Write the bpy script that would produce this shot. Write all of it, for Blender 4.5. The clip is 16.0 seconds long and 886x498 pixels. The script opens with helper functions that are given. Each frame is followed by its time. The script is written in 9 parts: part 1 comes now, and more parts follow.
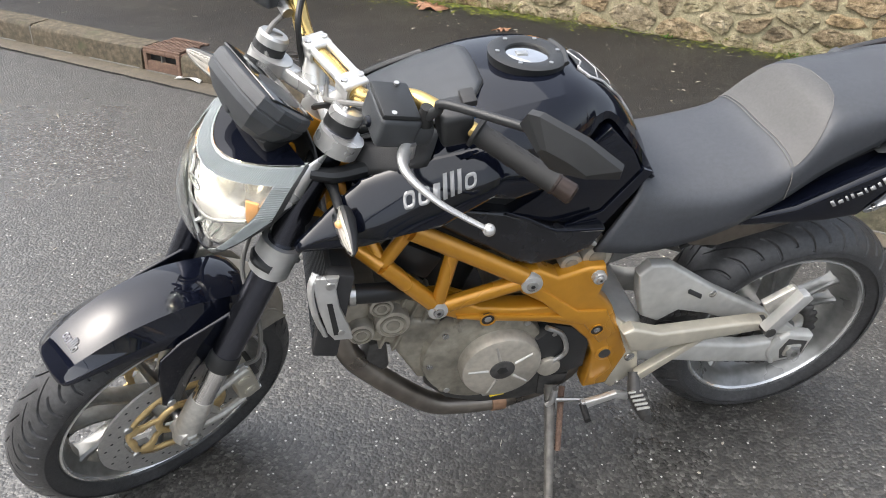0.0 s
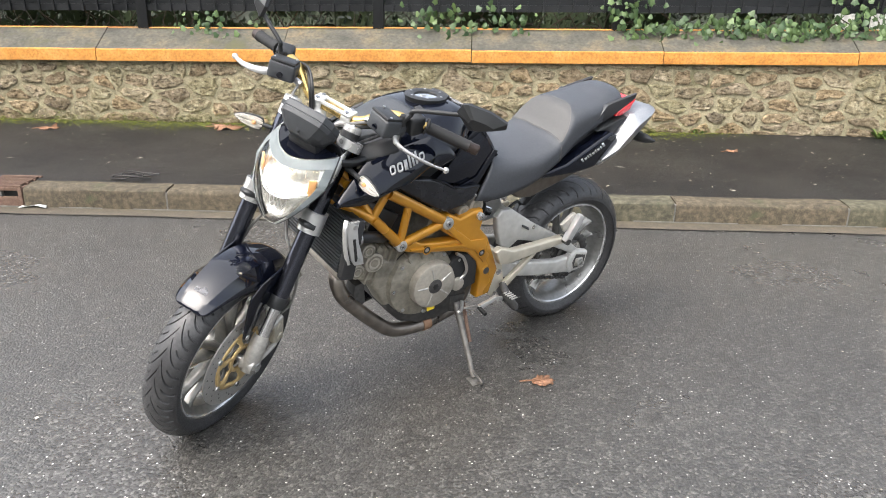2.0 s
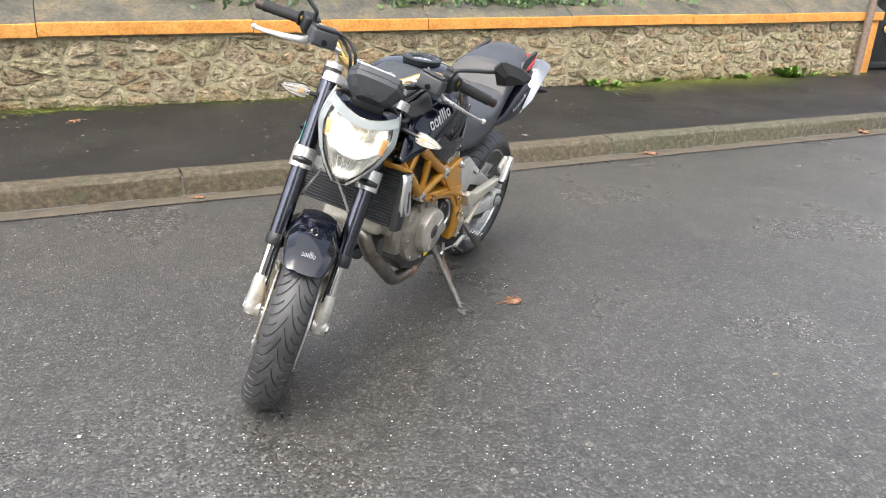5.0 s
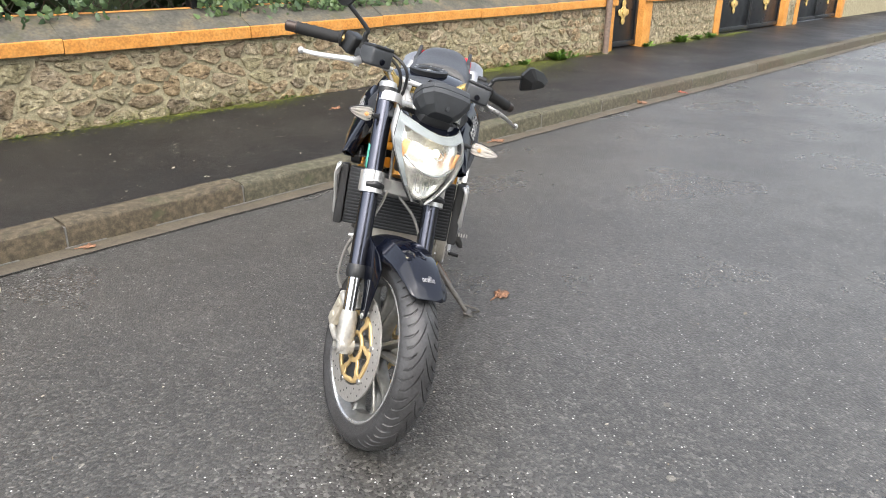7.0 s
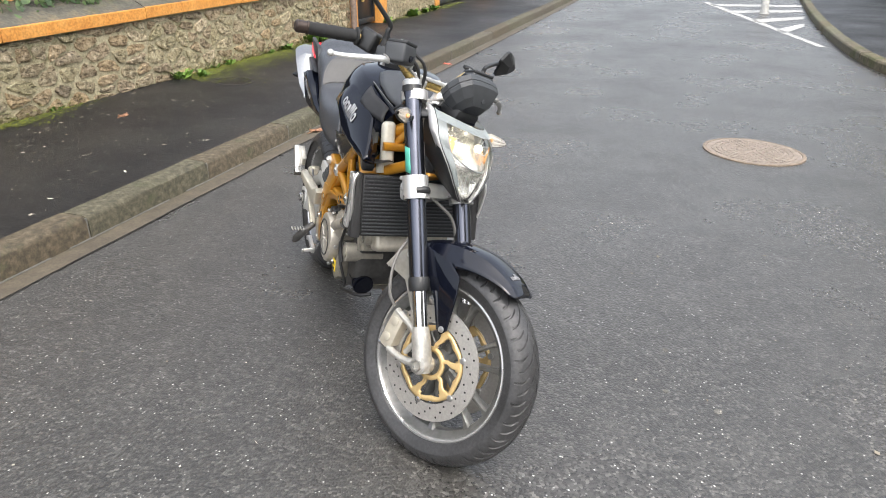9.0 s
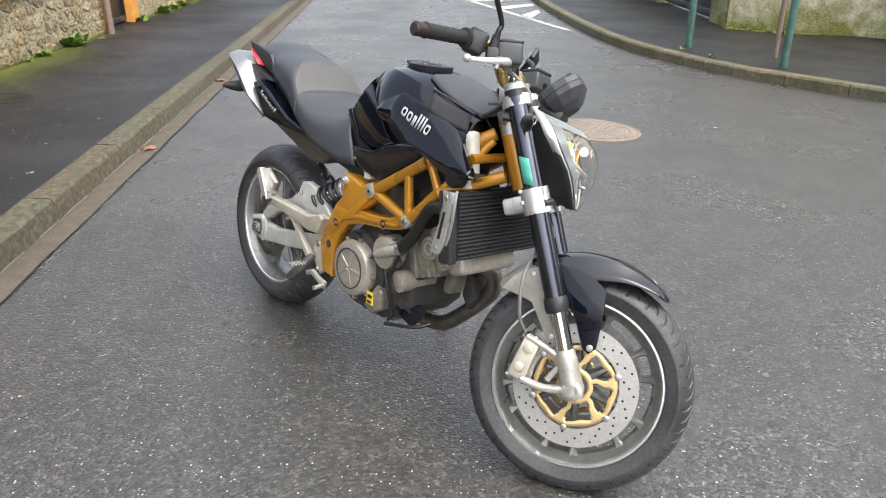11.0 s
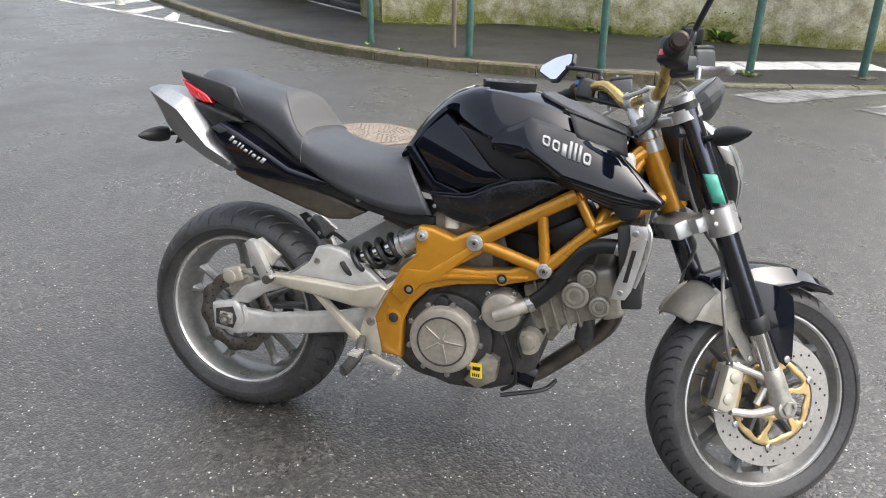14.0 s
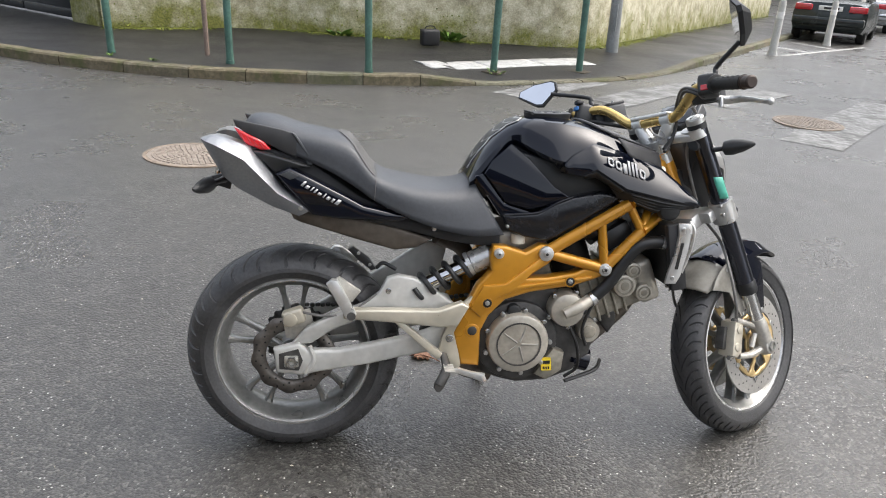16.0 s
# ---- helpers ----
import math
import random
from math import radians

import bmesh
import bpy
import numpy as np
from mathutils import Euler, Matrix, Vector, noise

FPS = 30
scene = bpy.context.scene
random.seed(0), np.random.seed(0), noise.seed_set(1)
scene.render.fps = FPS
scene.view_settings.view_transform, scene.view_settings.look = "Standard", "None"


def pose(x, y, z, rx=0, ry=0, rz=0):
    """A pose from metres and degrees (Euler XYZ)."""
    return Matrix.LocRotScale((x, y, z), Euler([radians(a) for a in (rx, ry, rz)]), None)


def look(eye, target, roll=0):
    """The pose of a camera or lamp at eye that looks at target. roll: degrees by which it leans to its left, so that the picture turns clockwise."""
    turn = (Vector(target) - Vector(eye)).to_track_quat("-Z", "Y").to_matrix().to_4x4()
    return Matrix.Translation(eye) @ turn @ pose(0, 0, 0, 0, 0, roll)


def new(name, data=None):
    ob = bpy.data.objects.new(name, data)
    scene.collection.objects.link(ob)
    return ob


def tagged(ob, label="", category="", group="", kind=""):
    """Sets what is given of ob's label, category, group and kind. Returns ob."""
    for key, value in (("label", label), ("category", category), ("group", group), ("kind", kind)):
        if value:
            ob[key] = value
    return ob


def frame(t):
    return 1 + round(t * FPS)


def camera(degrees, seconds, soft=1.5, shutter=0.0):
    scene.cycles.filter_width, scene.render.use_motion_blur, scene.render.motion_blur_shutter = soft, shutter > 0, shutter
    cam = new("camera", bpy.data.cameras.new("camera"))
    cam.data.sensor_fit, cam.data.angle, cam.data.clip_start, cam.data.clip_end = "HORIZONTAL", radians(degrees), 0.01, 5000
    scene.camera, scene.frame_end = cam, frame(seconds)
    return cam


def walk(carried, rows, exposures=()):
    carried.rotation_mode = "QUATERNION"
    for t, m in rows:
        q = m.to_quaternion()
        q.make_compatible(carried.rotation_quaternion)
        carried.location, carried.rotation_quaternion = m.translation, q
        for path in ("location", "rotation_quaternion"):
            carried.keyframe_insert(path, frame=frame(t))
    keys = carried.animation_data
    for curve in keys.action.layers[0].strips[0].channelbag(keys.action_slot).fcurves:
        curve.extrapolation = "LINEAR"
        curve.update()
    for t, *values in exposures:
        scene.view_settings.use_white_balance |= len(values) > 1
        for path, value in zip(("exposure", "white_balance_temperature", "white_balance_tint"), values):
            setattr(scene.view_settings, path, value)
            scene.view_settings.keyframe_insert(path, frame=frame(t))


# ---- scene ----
cam = camera(62.3, 16.0, 1.0)
PATH = [
    (0, (0.28, 0.216, 1.328), (-0.551, 1.725, 0.311), 3.4),
    (0.5, (0.336, -0.09, 1.322), (-0.362, 1.542, 0.399), 2.8),
    (1, (0.365, -0.407, 1.337), (-0.21, 1.324, 0.518), 1.8),
    (1.5, (0.252, -0.718, 1.324), (-0.163, 1.095, 0.588), 1.2),
    (2, (0.155, -0.952, 1.324), (-0.088, 0.913, 0.642), 0.9),
    (2.5, (0.068, -1.14, 1.334), (0.004, 0.746, 0.673), 0.8),
    (3, (-0.134, -1.244, 1.322), (-0.031, 0.639, 0.658), 1.0),
    (3.5, (-0.391, -1.304, 1.303), (-0.152, 0.559, 0.616), 1.3),
    (3.7, (-0.45, -1.293, 1.304), (-0.169, 0.559, 0.602), 1.1),
    (5.8, (-1.4, -0.94, 1.315), (-0.486, 0.691, 0.603), 2.2),
    (6, (-1.468, -0.881, 1.328), (-0.493, 0.716, 0.621), 1.9),
    (6.5, (-1.665, -0.746, 1.324), (-0.543, 0.75, 0.614), 1.4),
    (7, (-1.918, -0.609, 1.335), (-0.663, 0.77, 0.611), 0.6),
    (7.5, (-2.049, -0.44, 1.332), (-0.663, 0.792, 0.583), 0.0),
    (8, (-2.155, -0.225, 1.35), (-0.653, 0.849, 0.581), -0.2),
    (8.5, (-2.304, 0.005, 1.355), (-0.704, 0.915, 0.574), -0.4),
    (8.7, (-2.362, 0.088, 1.359), (-0.726, 0.935, 0.581), -0.6),
    (10.8, (-2.467, 1.146, 1.369), (-0.639, 1.282, 0.568), -0.2),
    (11, (-2.419, 1.25, 1.364), (-0.587, 1.307, 0.564), -0.2),
    (11.5, (-2.29, 1.465, 1.375), (-0.463, 1.339, 0.572), -0.3),
    (12, (-2.21, 1.69, 1.381), (-0.404, 1.394, 0.576), 0.1),
    (12.5, (-2.11, 1.885, 1.364), (-0.337, 1.432, 0.557), 0.4),
    (13, (-1.926, 2.035, 1.353), (-0.196, 1.447, 0.539), 0.3),
    (13.5, (-1.806, 2.195, 1.344), (-0.136, 1.453, 0.532), 0.4),
    (14, (-1.733, 2.405, 1.346), (-0.139, 1.502, 0.543), 0.6),
    (14.5, (-1.607, 2.546, 1.323), (-0.11, 1.479, 0.535), 0.9),
    (15, (-1.468, 2.693, 1.344), (-0.09, 1.472, 0.562), 1.4),
    (15.5, (-1.331, 2.996, 1.38), (-0.094, 1.635, 0.596), 2.1),
    (16, (-1.215, 3.234, 1.46), (-0.141, 1.744, 0.668), 2.8),
]
# the clip's camera opens up a little while it faces the wall
EXPOSURES = [(0, 1.60), (1, 1.67), (3, 1.82), (6, 1.64), (8.5, 1.47), (11, 1.50), (13, 1.42), (15, 1.39), (16, 1.33)]
walk(cam, [(t, look(eye, target, roll)) for t, eye, target, roll in PATH], EXPOSURES)

# ---- sky and light ----
world = bpy.data.worlds.new("overcast_sky")
scene.world = world
world.use_nodes = True
wn = world.node_tree.nodes
sky = wn.new("ShaderNodeTexSky")
sky.sky_type, sky.sun_disc = "NISHITA", False
SUN_EL, SUN_AZ = radians(55), radians(222)
sky.sun_elevation, sky.sun_rotation = SUN_EL, SUN_AZ
sky.air_density, sky.dust_density, sky.ozone_density = 1.0, 5.0, 1.0
# thin cloud cover: the blue of the sky is washed towards white
wash = wn.new("ShaderNodeHueSaturation")
wash.inputs["Saturation"].default_value = 0.46
world.node_tree.links.new(sky.outputs["Color"], wash.inputs["Color"])
world.node_tree.links.new(wash.outputs["Color"], wn["Background"].inputs["Color"])
wn["Background"].inputs["Strength"].default_value = 0.15
sun = new("sun", bpy.data.lights.new("sun", "SUN"))
sun.data.energy, sun.data.angle, sun.data.color = 0.75, radians(120), (1.0, 0.98, 0.95)
sun.matrix_world = look((0, 0, 0), (-math.sin(SUN_AZ) * math.cos(SUN_EL), -math.cos(SUN_AZ) * math.cos(SUN_EL), -math.sin(SUN_EL)))


# ---- materials ----
def mat(name, base=(0.5, 0.5, 0.5), rough=0.5, metal=0.0, coat=0.0, vary=0.15, scale=40.0, bump=0.0, bump_scale=200.0,
        rough_vary=0.1, spec=0.5, big=3.0, big_vary=0.1):
    """A surface with variation at two scales: fine grain and large stains."""
    m = bpy.data.materials.new(name)
    m.use_nodes = True
    nt = m.node_tree
    n, l = nt.nodes, nt.links
    b = n["Principled BSDF"]
    b.inputs["Metallic"].default_value = metal
    b.inputs["Coat Weight"].default_value = coat
    b.inputs["Coat Roughness"].default_value = 0.04
    b.inputs["Specular IOR Level"].default_value = spec
    co = n.new("ShaderNodeTexCoord")
    fine = n.new("ShaderNodeTexNoise")
    fine.inputs["Scale"].default_value, fine.inputs["Detail"].default_value = scale, 5
    l.new(co.outputs["Object"], fine.inputs["Vector"])
    large = n.new("ShaderNodeTexNoise")
    large.inputs["Scale"].default_value, large.inputs["Detail"].default_value = big, 3
    l.new(co.outputs["Object"], large.inputs["Vector"])

    def spread(tex, low, high):
        r = n.new("ShaderNodeMapRange")
        r.inputs["From Min"].default_value, r.inputs["From Max"].default_value = 0.3, 0.7
        r.inputs["To Min"].default_value, r.inputs["To Max"].default_value = low, high
        l.new(tex.outputs["Fac"], r.inputs["Value"])
        return r
    a, c = spread(fine, 1 - vary, 1 + vary), spread(large, 1 - big_vary, 1 + big_vary)
    prod = n.new("ShaderNodeMath")
    prod.operation = "MULTIPLY"
    l.new(a.outputs[0], prod.inputs[0]), l.new(c.outputs[0], prod.inputs[1])
    mul = n.new("ShaderNodeMix")
    mul.data_type, mul.blend_type = "RGBA", "MULTIPLY"
    mul.inputs["Factor"].default_value = 1.0
    mul.inputs["A"].default_value = (*base, 1)
    l.new(prod.outputs[0], mul.inputs["B"])
    l.new(mul.outputs["Result"], b.inputs["Base Color"])
    rr = spread(large, max(0.02, rough - rough_vary), min(1, rough + rough_vary))
    l.new(rr.outputs[0], b.inputs["Roughness"])
    if bump:
        bn = n.new("ShaderNodeTexNoise")
        bn.inputs["Scale"].default_value, bn.inputs["Detail"].default_value = bump_scale, 4
        l.new(co.outputs["Object"], bn.inputs["Vector"])
        bb = n.new("ShaderNodeBump")
        bb.inputs["Strength"].default_value, bb.inputs["Distance"].default_value = bump, 0.004
        l.new(bn.outputs["Fac"], bb.inputs["Height"])
        l.new(bb.outputs["Normal"], b.inputs["Normal"])
    return m


def ramp(n, l, src, stops):
    r = n.new("ShaderNodeValToRGB")
    while len(r.color_ramp.elements) < len(stops):
        r.color_ramp.elements.new(0.5)
    for e, (p, c) in zip(r.color_ramp.elements, stops):
        e.position, e.color = p, (*c, 1)
    l.new(src, r.inputs["Fac"])
    return r.outputs["Color"]


def mixed(n, l, fac, a, b, blend="MIX"):
    m = n.new("ShaderNodeMix")
    m.data_type, m.blend_type = "RGBA", blend
    for key, v in (("Factor", fac), ("A", a), ("B", b)):
        if isinstance(v, (int, float)):
            m.inputs[key].default_value = v
        elif isinstance(v, tuple):
            m.inputs[key].default_value = (*v, 1)
        else:
            l.new(v, m.inputs[key])
    return m.outputs["Result"]


def texture(n, l, kind, co, scale, **kw):
    t = n.new(kind)
    t.inputs["Scale"].default_value = scale
    for k, v in kw.items():
        t.inputs[k].default_value = v
    l.new(co, t.inputs["Vector"])
    return t


def begin(name):
    m = bpy.data.materials.new(name)
    m.use_nodes = True
    n, l = m.node_tree.nodes, m.node_tree.links
    co = n.new("ShaderNodeTexCoord").outputs["Object"]
    return m, n, l, n["Principled BSDF"], co


def relief(n, l, b, height, strength, distance):
    bb = n.new("ShaderNodeBump")
    bb.inputs["Strength"].default_value, bb.inputs["Distance"].default_value = strength, distance
    l.new(height, bb.inputs["Height"])
    l.new(bb.outputs["Normal"], b.inputs["Normal"])


def asphalt(name, dark, stone, cell, amount, rough, stain=0.2, gloss=0.5, spread=0.35):
    """Bitumen with aggregate grains of close greys, a few small pale chips, worn lanes and large damp stains."""
    m, n, l, b, co = begin(name)
    b.inputs["Specular IOR Level"].default_value = gloss
    v = texture(n, l, "ShaderNodeTexVoronoi", co, cell)
    small = texture(n, l, "ShaderNodeTexVoronoi", co, cell * 0.85)
    grit = texture(n, l, "ShaderNodeTexNoise", co, cell * 1.1, Detail=2)
    big = texture(n, l, "ShaderNodeTexNoise", co, 0.9, Detail=5, Roughness=0.6)
    mid = texture(n, l, "ShaderNodeTexNoise", co, 14.0, Detail=5, Roughness=0.65)
    bw = n.new("ShaderNodeSeparateColor")
    l.new(v.outputs["Color"], bw.inputs["Color"])
    bw2 = n.new("ShaderNodeSeparateColor")
    l.new(small.outputs["Color"], bw2.inputs["Color"])
    grains = ramp(n, l, bw2.outputs[1], [(0.0, tuple((1 - spread) * d for d in dark)), (0.6, dark), (0.88, tuple((1 + spread) * d for d in dark)), (1.0, tuple((1 + 3 * spread) * d for d in dark))])
    chips = ramp(n, l, bw.outputs[0], [(0.0, (0, 0, 0)), (1 - amount, (0, 0, 0)), (1 - 0.7 * amount, (0.25, 0.25, 0.25)), (1.0, (1, 1, 1))])
    near = ramp(n, l, v.outputs["Distance"], [(0.0, (1, 1, 1)), (0.30, (1, 1, 1)), (0.48, (0.0, 0.0, 0.0))])
    col = mixed(n, l, mixed(n, l, 1.0, near, chips, "MULTIPLY"), grains, stone)
    shade = ramp(n, l, big.outputs["Fac"], [(0.3, (1 - stain,) * 3), (0.7, (1 + stain,) * 3)])
    col = mixed(n, l, 1.0, col, shade, "MULTIPLY")
    fine = ramp(n, l, mid.outputs["Fac"], [(0.3, (0.80,) * 3), (0.7, (1.20,) * 3)])
    col = mixed(n, l, 1.0, col, fine, "MULTIPLY")
    l.new(col, b.inputs["Base Color"])
    r = n.new("ShaderNodeMapRange")
    r.inputs["From Min"].default_value, r.inputs["From Max"].default_value = 0.3, 0.7
    r.inputs["To Min"].default_value, r.inputs["To Max"].default_value = rough + 0.1, rough - 0.1
    l.new(big.outputs["Fac"], r.inputs["Value"])
    l.new(r.outputs[0], b.inputs["Roughness"])
    h = n.new("ShaderNodeMath")
    h.operation = "SUBTRACT"
    l.new(grit.outputs["Fac"], h.inputs[0]), l.new(small.outputs["Distance"], h.inputs[1])
    relief(n, l, b, h.outputs[0], 0.40, 0.006)
    return m


def mottled(name, stops, scale, rough=0.85, moss=None, moss_scale=2.5, moss_from=0.55, bump=0.6, depth=0.01, random_tint=0.0, pits=0.0):
    """Stone, render or concrete: several tones in patches, pitted, optionally with moss or lichen in drifts."""
    m, n, l, b, co = begin(name)
    t = texture(n, l, "ShaderNodeTexNoise", co, scale, Detail=9, Roughness=0.68)
    col = ramp(n, l, t.outputs["Fac"], stops)
    fine = texture(n, l, "ShaderNodeTexNoise", co, scale * 9, Detail=5)
    col = mixed(n, l, 1.0, col, ramp(n, l, fine.outputs["Fac"], [(0.3, (0.72,) * 3), (0.7, (1.22,) * 3)]), "MULTIPLY")
    if random_tint:
        oi = n.new("ShaderNodeObjectInfo")
        tint = ramp(n, l, oi.outputs["Random"], [(0.0, (1 - random_tint, 1 - random_tint, 1 - random_tint)), (0.35, (1.1, 1.0, 0.85)), (0.6, (1.0, 1.0, 1.0)), (0.8, (1.0, 1.08, 0.95)), (1.0, (1 + random_tint, 1 + 1.05 * random_tint, 1 + 1.1 * random_tint))])
        col = mixed(n, l, 1.0, col, tint, "MULTIPLY")
    if moss:
        mo = texture(n, l, "ShaderNodeTexNoise", co, moss_scale, Detail=7, Roughness=0.7)
        f = ramp(n, l, mo.outputs["Fac"], [(moss_from, (0, 0, 0)), (moss_from + 0.14, (1, 1, 1))])
        col = mixed(n, l, f, col, moss)
    height = t.outputs["Fac"]
    if pits:
        stretch = n.new("ShaderNodeMapping")
        stretch.inputs["Scale"].default_value = (0.6, 1.0, 1.5)
        l.new(co, stretch.inputs["Vector"])
        hole = texture(n, l, "ShaderNodeTexNoise", stretch.outputs[0], scale * 1.6, Detail=5, Roughness=0.6)
        # one mask both darkens the pits' colour and sinks them in the relief
        cut = ramp(n, l, hole.outputs["Fac"], [(0.36, (1 - pits,) * 3), (0.46, (1, 1, 1))])
        col = mixed(n, l, 1.0, col, cut, "MULTIPLY")
        height = mixed(n, l, 1.0, t.outputs["Fac"], cut, "MULTIPLY")
    l.new(col, b.inputs["Base Color"])
    b.inputs["Roughness"].default_value = rough
    relief(n, l, b, height, bump, depth)
    return m


M = {}
M["road"] = asphalt("road_asphalt", (0.0575, 0.0550, 0.0500), (0.62, 0.61, 0.57), 135, 0.038, 0.31, 0.16, 0.65, 0.42)
M["footway"] = asphalt("damp_mastic_asphalt", (0.0155, 0.015, 0.0143), (0.15, 0.145, 0.135), 170, 0.07, 0.46, 0.45, 0.32)
M["kerb"] = mottled("kerb_concrete", [(0.3, (0.0305, 0.0257, 0.0181)), (0.5, (0.071, 0.0611, 0.0423)), (0.72, (0.142, 0.122, 0.0876))], 26, 0.85, (0.055, 0.06, 0.028), 3.5, 0.60, 0.8, 0.008, 0.15)
M["gutter"] = mottled("gutter_concrete", [(0.3, (0.0586, 0.049, 0.035)), (0.6, (0.0999, 0.0827, 0.0576)), (0.75, (0.14, 0.113, 0.0779))], 12, 0.7, None, 1, 0.5, 0.4, 0.004)
M["joint_dirt"] = mat("joint_dirt", (0.018, 0.017, 0.014), 0.9, vary=0.3)
M["pale_joint"] = mottled("lime_stained_joint", [(0.3, (0.108, 0.104, 0.0924)), (0.7, (0.193, 0.185, 0.166))], 30, 0.9)
M["mortar"] = mottled("lime_mortar", [(0.3, (0.184, 0.156, 0.094)), (0.5, (0.338, 0.298, 0.188)), (0.75, (0.508, 0.454, 0.302))], 16, 0.95, (0.11, 0.11, 0.045), 2.2, 0.60, 1.0, 0.02)
M["rubble"] = mottled("rubble_stone", [(0.27, (0.130, 0.0994, 0.060)), (0.42, (0.306, 0.242, 0.154)), (0.56, (0.468, 0.382, 0.260)), (0.76, (0.676, 0.586, 0.440))], 24, 0.92, (0.15, 0.15, 0.06), 4.0, 0.62, 1.0, 0.06, 0.36, 0.55)
M["orange_paint"] = mottled("orange_painted_coping", [(0.25, (0.42, 0.165, 0.028)), (0.5, (0.55, 0.245, 0.048)), (0.8, (0.60, 0.315, 0.090))], 7, 0.75, (0.33, 0.21, 0.095), 5.0, 0.70, 0.3, 0.004)
M["coping_top"] = mottled("weathered_coping", [(0.25, (0.0401, 0.0396, 0.0342)), (0.5, (0.0909, 0.0855, 0.0665)), (0.66, (0.153, 0.122, 0.0761)), (0.85, (0.277, 0.175, 0.0761))], 4.5, 0.85, (0.075, 0.075, 0.035), 3.0, 0.56, 0.6, 0.008)
M["fence_black"] = mat("black_fence_paint", (0.010, 0.011, 0.012), 0.4, vary=0.2)
M["gate_black"] = mat("black_gate_paint", (0.016, 0.018, 0.02), 0.35, vary=0.2)
M["brass"] = mat("gilt_ornament", (0.66, 0.47, 0.17), 0.40, 0.3, vary=0.2)
M["white_paint"] = mottled("worn_road_paint", [(0.3, (0.22, 0.22, 0.21)), (0.5, (0.40, 0.40, 0.385)), (0.7, (0.50, 0.50, 0.48))], 12, 0.6, (0.10, 0.10, 0.10), 9.0, 0.62, 0.3, 0.003)
M["worn_paint"] = mottled("faded_road_paint", [(0.32, (0.07, 0.07, 0.068)), (0.50, (0.19, 0.19, 0.182)), (0.72, (0.36, 0.36, 0.345))], 17, 0.6, (0.060, 0.058, 0.054), 4.2, 0.46, 0.3, 0.003)
M["post_green"] = mat("green_post_paint", (0.05, 0.115, 0.092), 0.45, vary=0.2, big=6, big_vary=0.25)
M["bollard"] = mat("white_bollard_plastic", (0.42, 0.42, 0.40), 0.5, vary=0.15)
M["kerb_mossy"] = mottled("mossy_kerb_stone", [(0.3, (0.05, 0.046, 0.032)), (0.5, (0.11, 0.10, 0.07)), (0.72, (0.19, 0.175, 0.13))], 20, 0.9, (0.06, 0.066, 0.02), 2.2, 0.50, 0.8, 0.008, 0.12)
M["post_grey"] = mat("grey_post_steel", (0.20, 0.21, 0.21), 0.5, vary=0.15)
M["post_rust"] = mat("rusty_post", (0.17, 0.125, 0.10), 0.7, vary=0.25)
M["cast_iron"] = mottled("cast_iron", [(0.3, (0.13, 0.0975, 0.0715)), (0.6, (0.247, 0.195, 0.143)), (0.8, (0.351, 0.299, 0.234))], 25, 0.65)
M["cover_stone"] = mottled("cover_cobbles", [(0.3, (0.162, 0.13, 0.103)), (0.6, (0.256, 0.217, 0.18)), (0.8, (0.323, 0.289, 0.257))], 18, 0.75)
M["rust_drain"] = mottled("rusty_drain", [(0.3, (0.09, 0.05, 0.035)), (0.6, (0.16, 0.10, 0.07)), (0.8, (0.24, 0.17, 0.12))], 25, 0.75)


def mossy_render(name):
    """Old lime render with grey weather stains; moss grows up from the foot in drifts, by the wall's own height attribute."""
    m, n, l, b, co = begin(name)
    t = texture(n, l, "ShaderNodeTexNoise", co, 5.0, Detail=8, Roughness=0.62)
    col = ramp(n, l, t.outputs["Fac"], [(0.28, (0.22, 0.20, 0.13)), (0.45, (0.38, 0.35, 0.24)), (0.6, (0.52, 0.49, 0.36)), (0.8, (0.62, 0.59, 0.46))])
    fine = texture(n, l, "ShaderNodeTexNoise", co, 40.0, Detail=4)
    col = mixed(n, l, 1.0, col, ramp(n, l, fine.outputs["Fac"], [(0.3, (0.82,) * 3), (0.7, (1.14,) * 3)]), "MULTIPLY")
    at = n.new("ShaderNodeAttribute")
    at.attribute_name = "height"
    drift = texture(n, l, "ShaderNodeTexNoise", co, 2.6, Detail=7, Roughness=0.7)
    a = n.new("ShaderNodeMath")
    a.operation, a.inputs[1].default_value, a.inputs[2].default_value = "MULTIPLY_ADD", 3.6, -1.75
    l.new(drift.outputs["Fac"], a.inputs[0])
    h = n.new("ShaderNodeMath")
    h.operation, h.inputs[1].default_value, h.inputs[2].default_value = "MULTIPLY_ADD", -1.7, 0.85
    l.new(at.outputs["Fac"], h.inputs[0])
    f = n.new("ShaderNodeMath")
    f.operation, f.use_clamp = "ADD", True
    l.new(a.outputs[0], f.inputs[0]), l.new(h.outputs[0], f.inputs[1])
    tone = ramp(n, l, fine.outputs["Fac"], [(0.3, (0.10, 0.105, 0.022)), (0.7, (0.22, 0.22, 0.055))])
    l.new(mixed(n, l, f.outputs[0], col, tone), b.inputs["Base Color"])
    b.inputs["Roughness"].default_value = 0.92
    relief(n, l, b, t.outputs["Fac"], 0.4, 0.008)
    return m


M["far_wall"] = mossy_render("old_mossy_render")


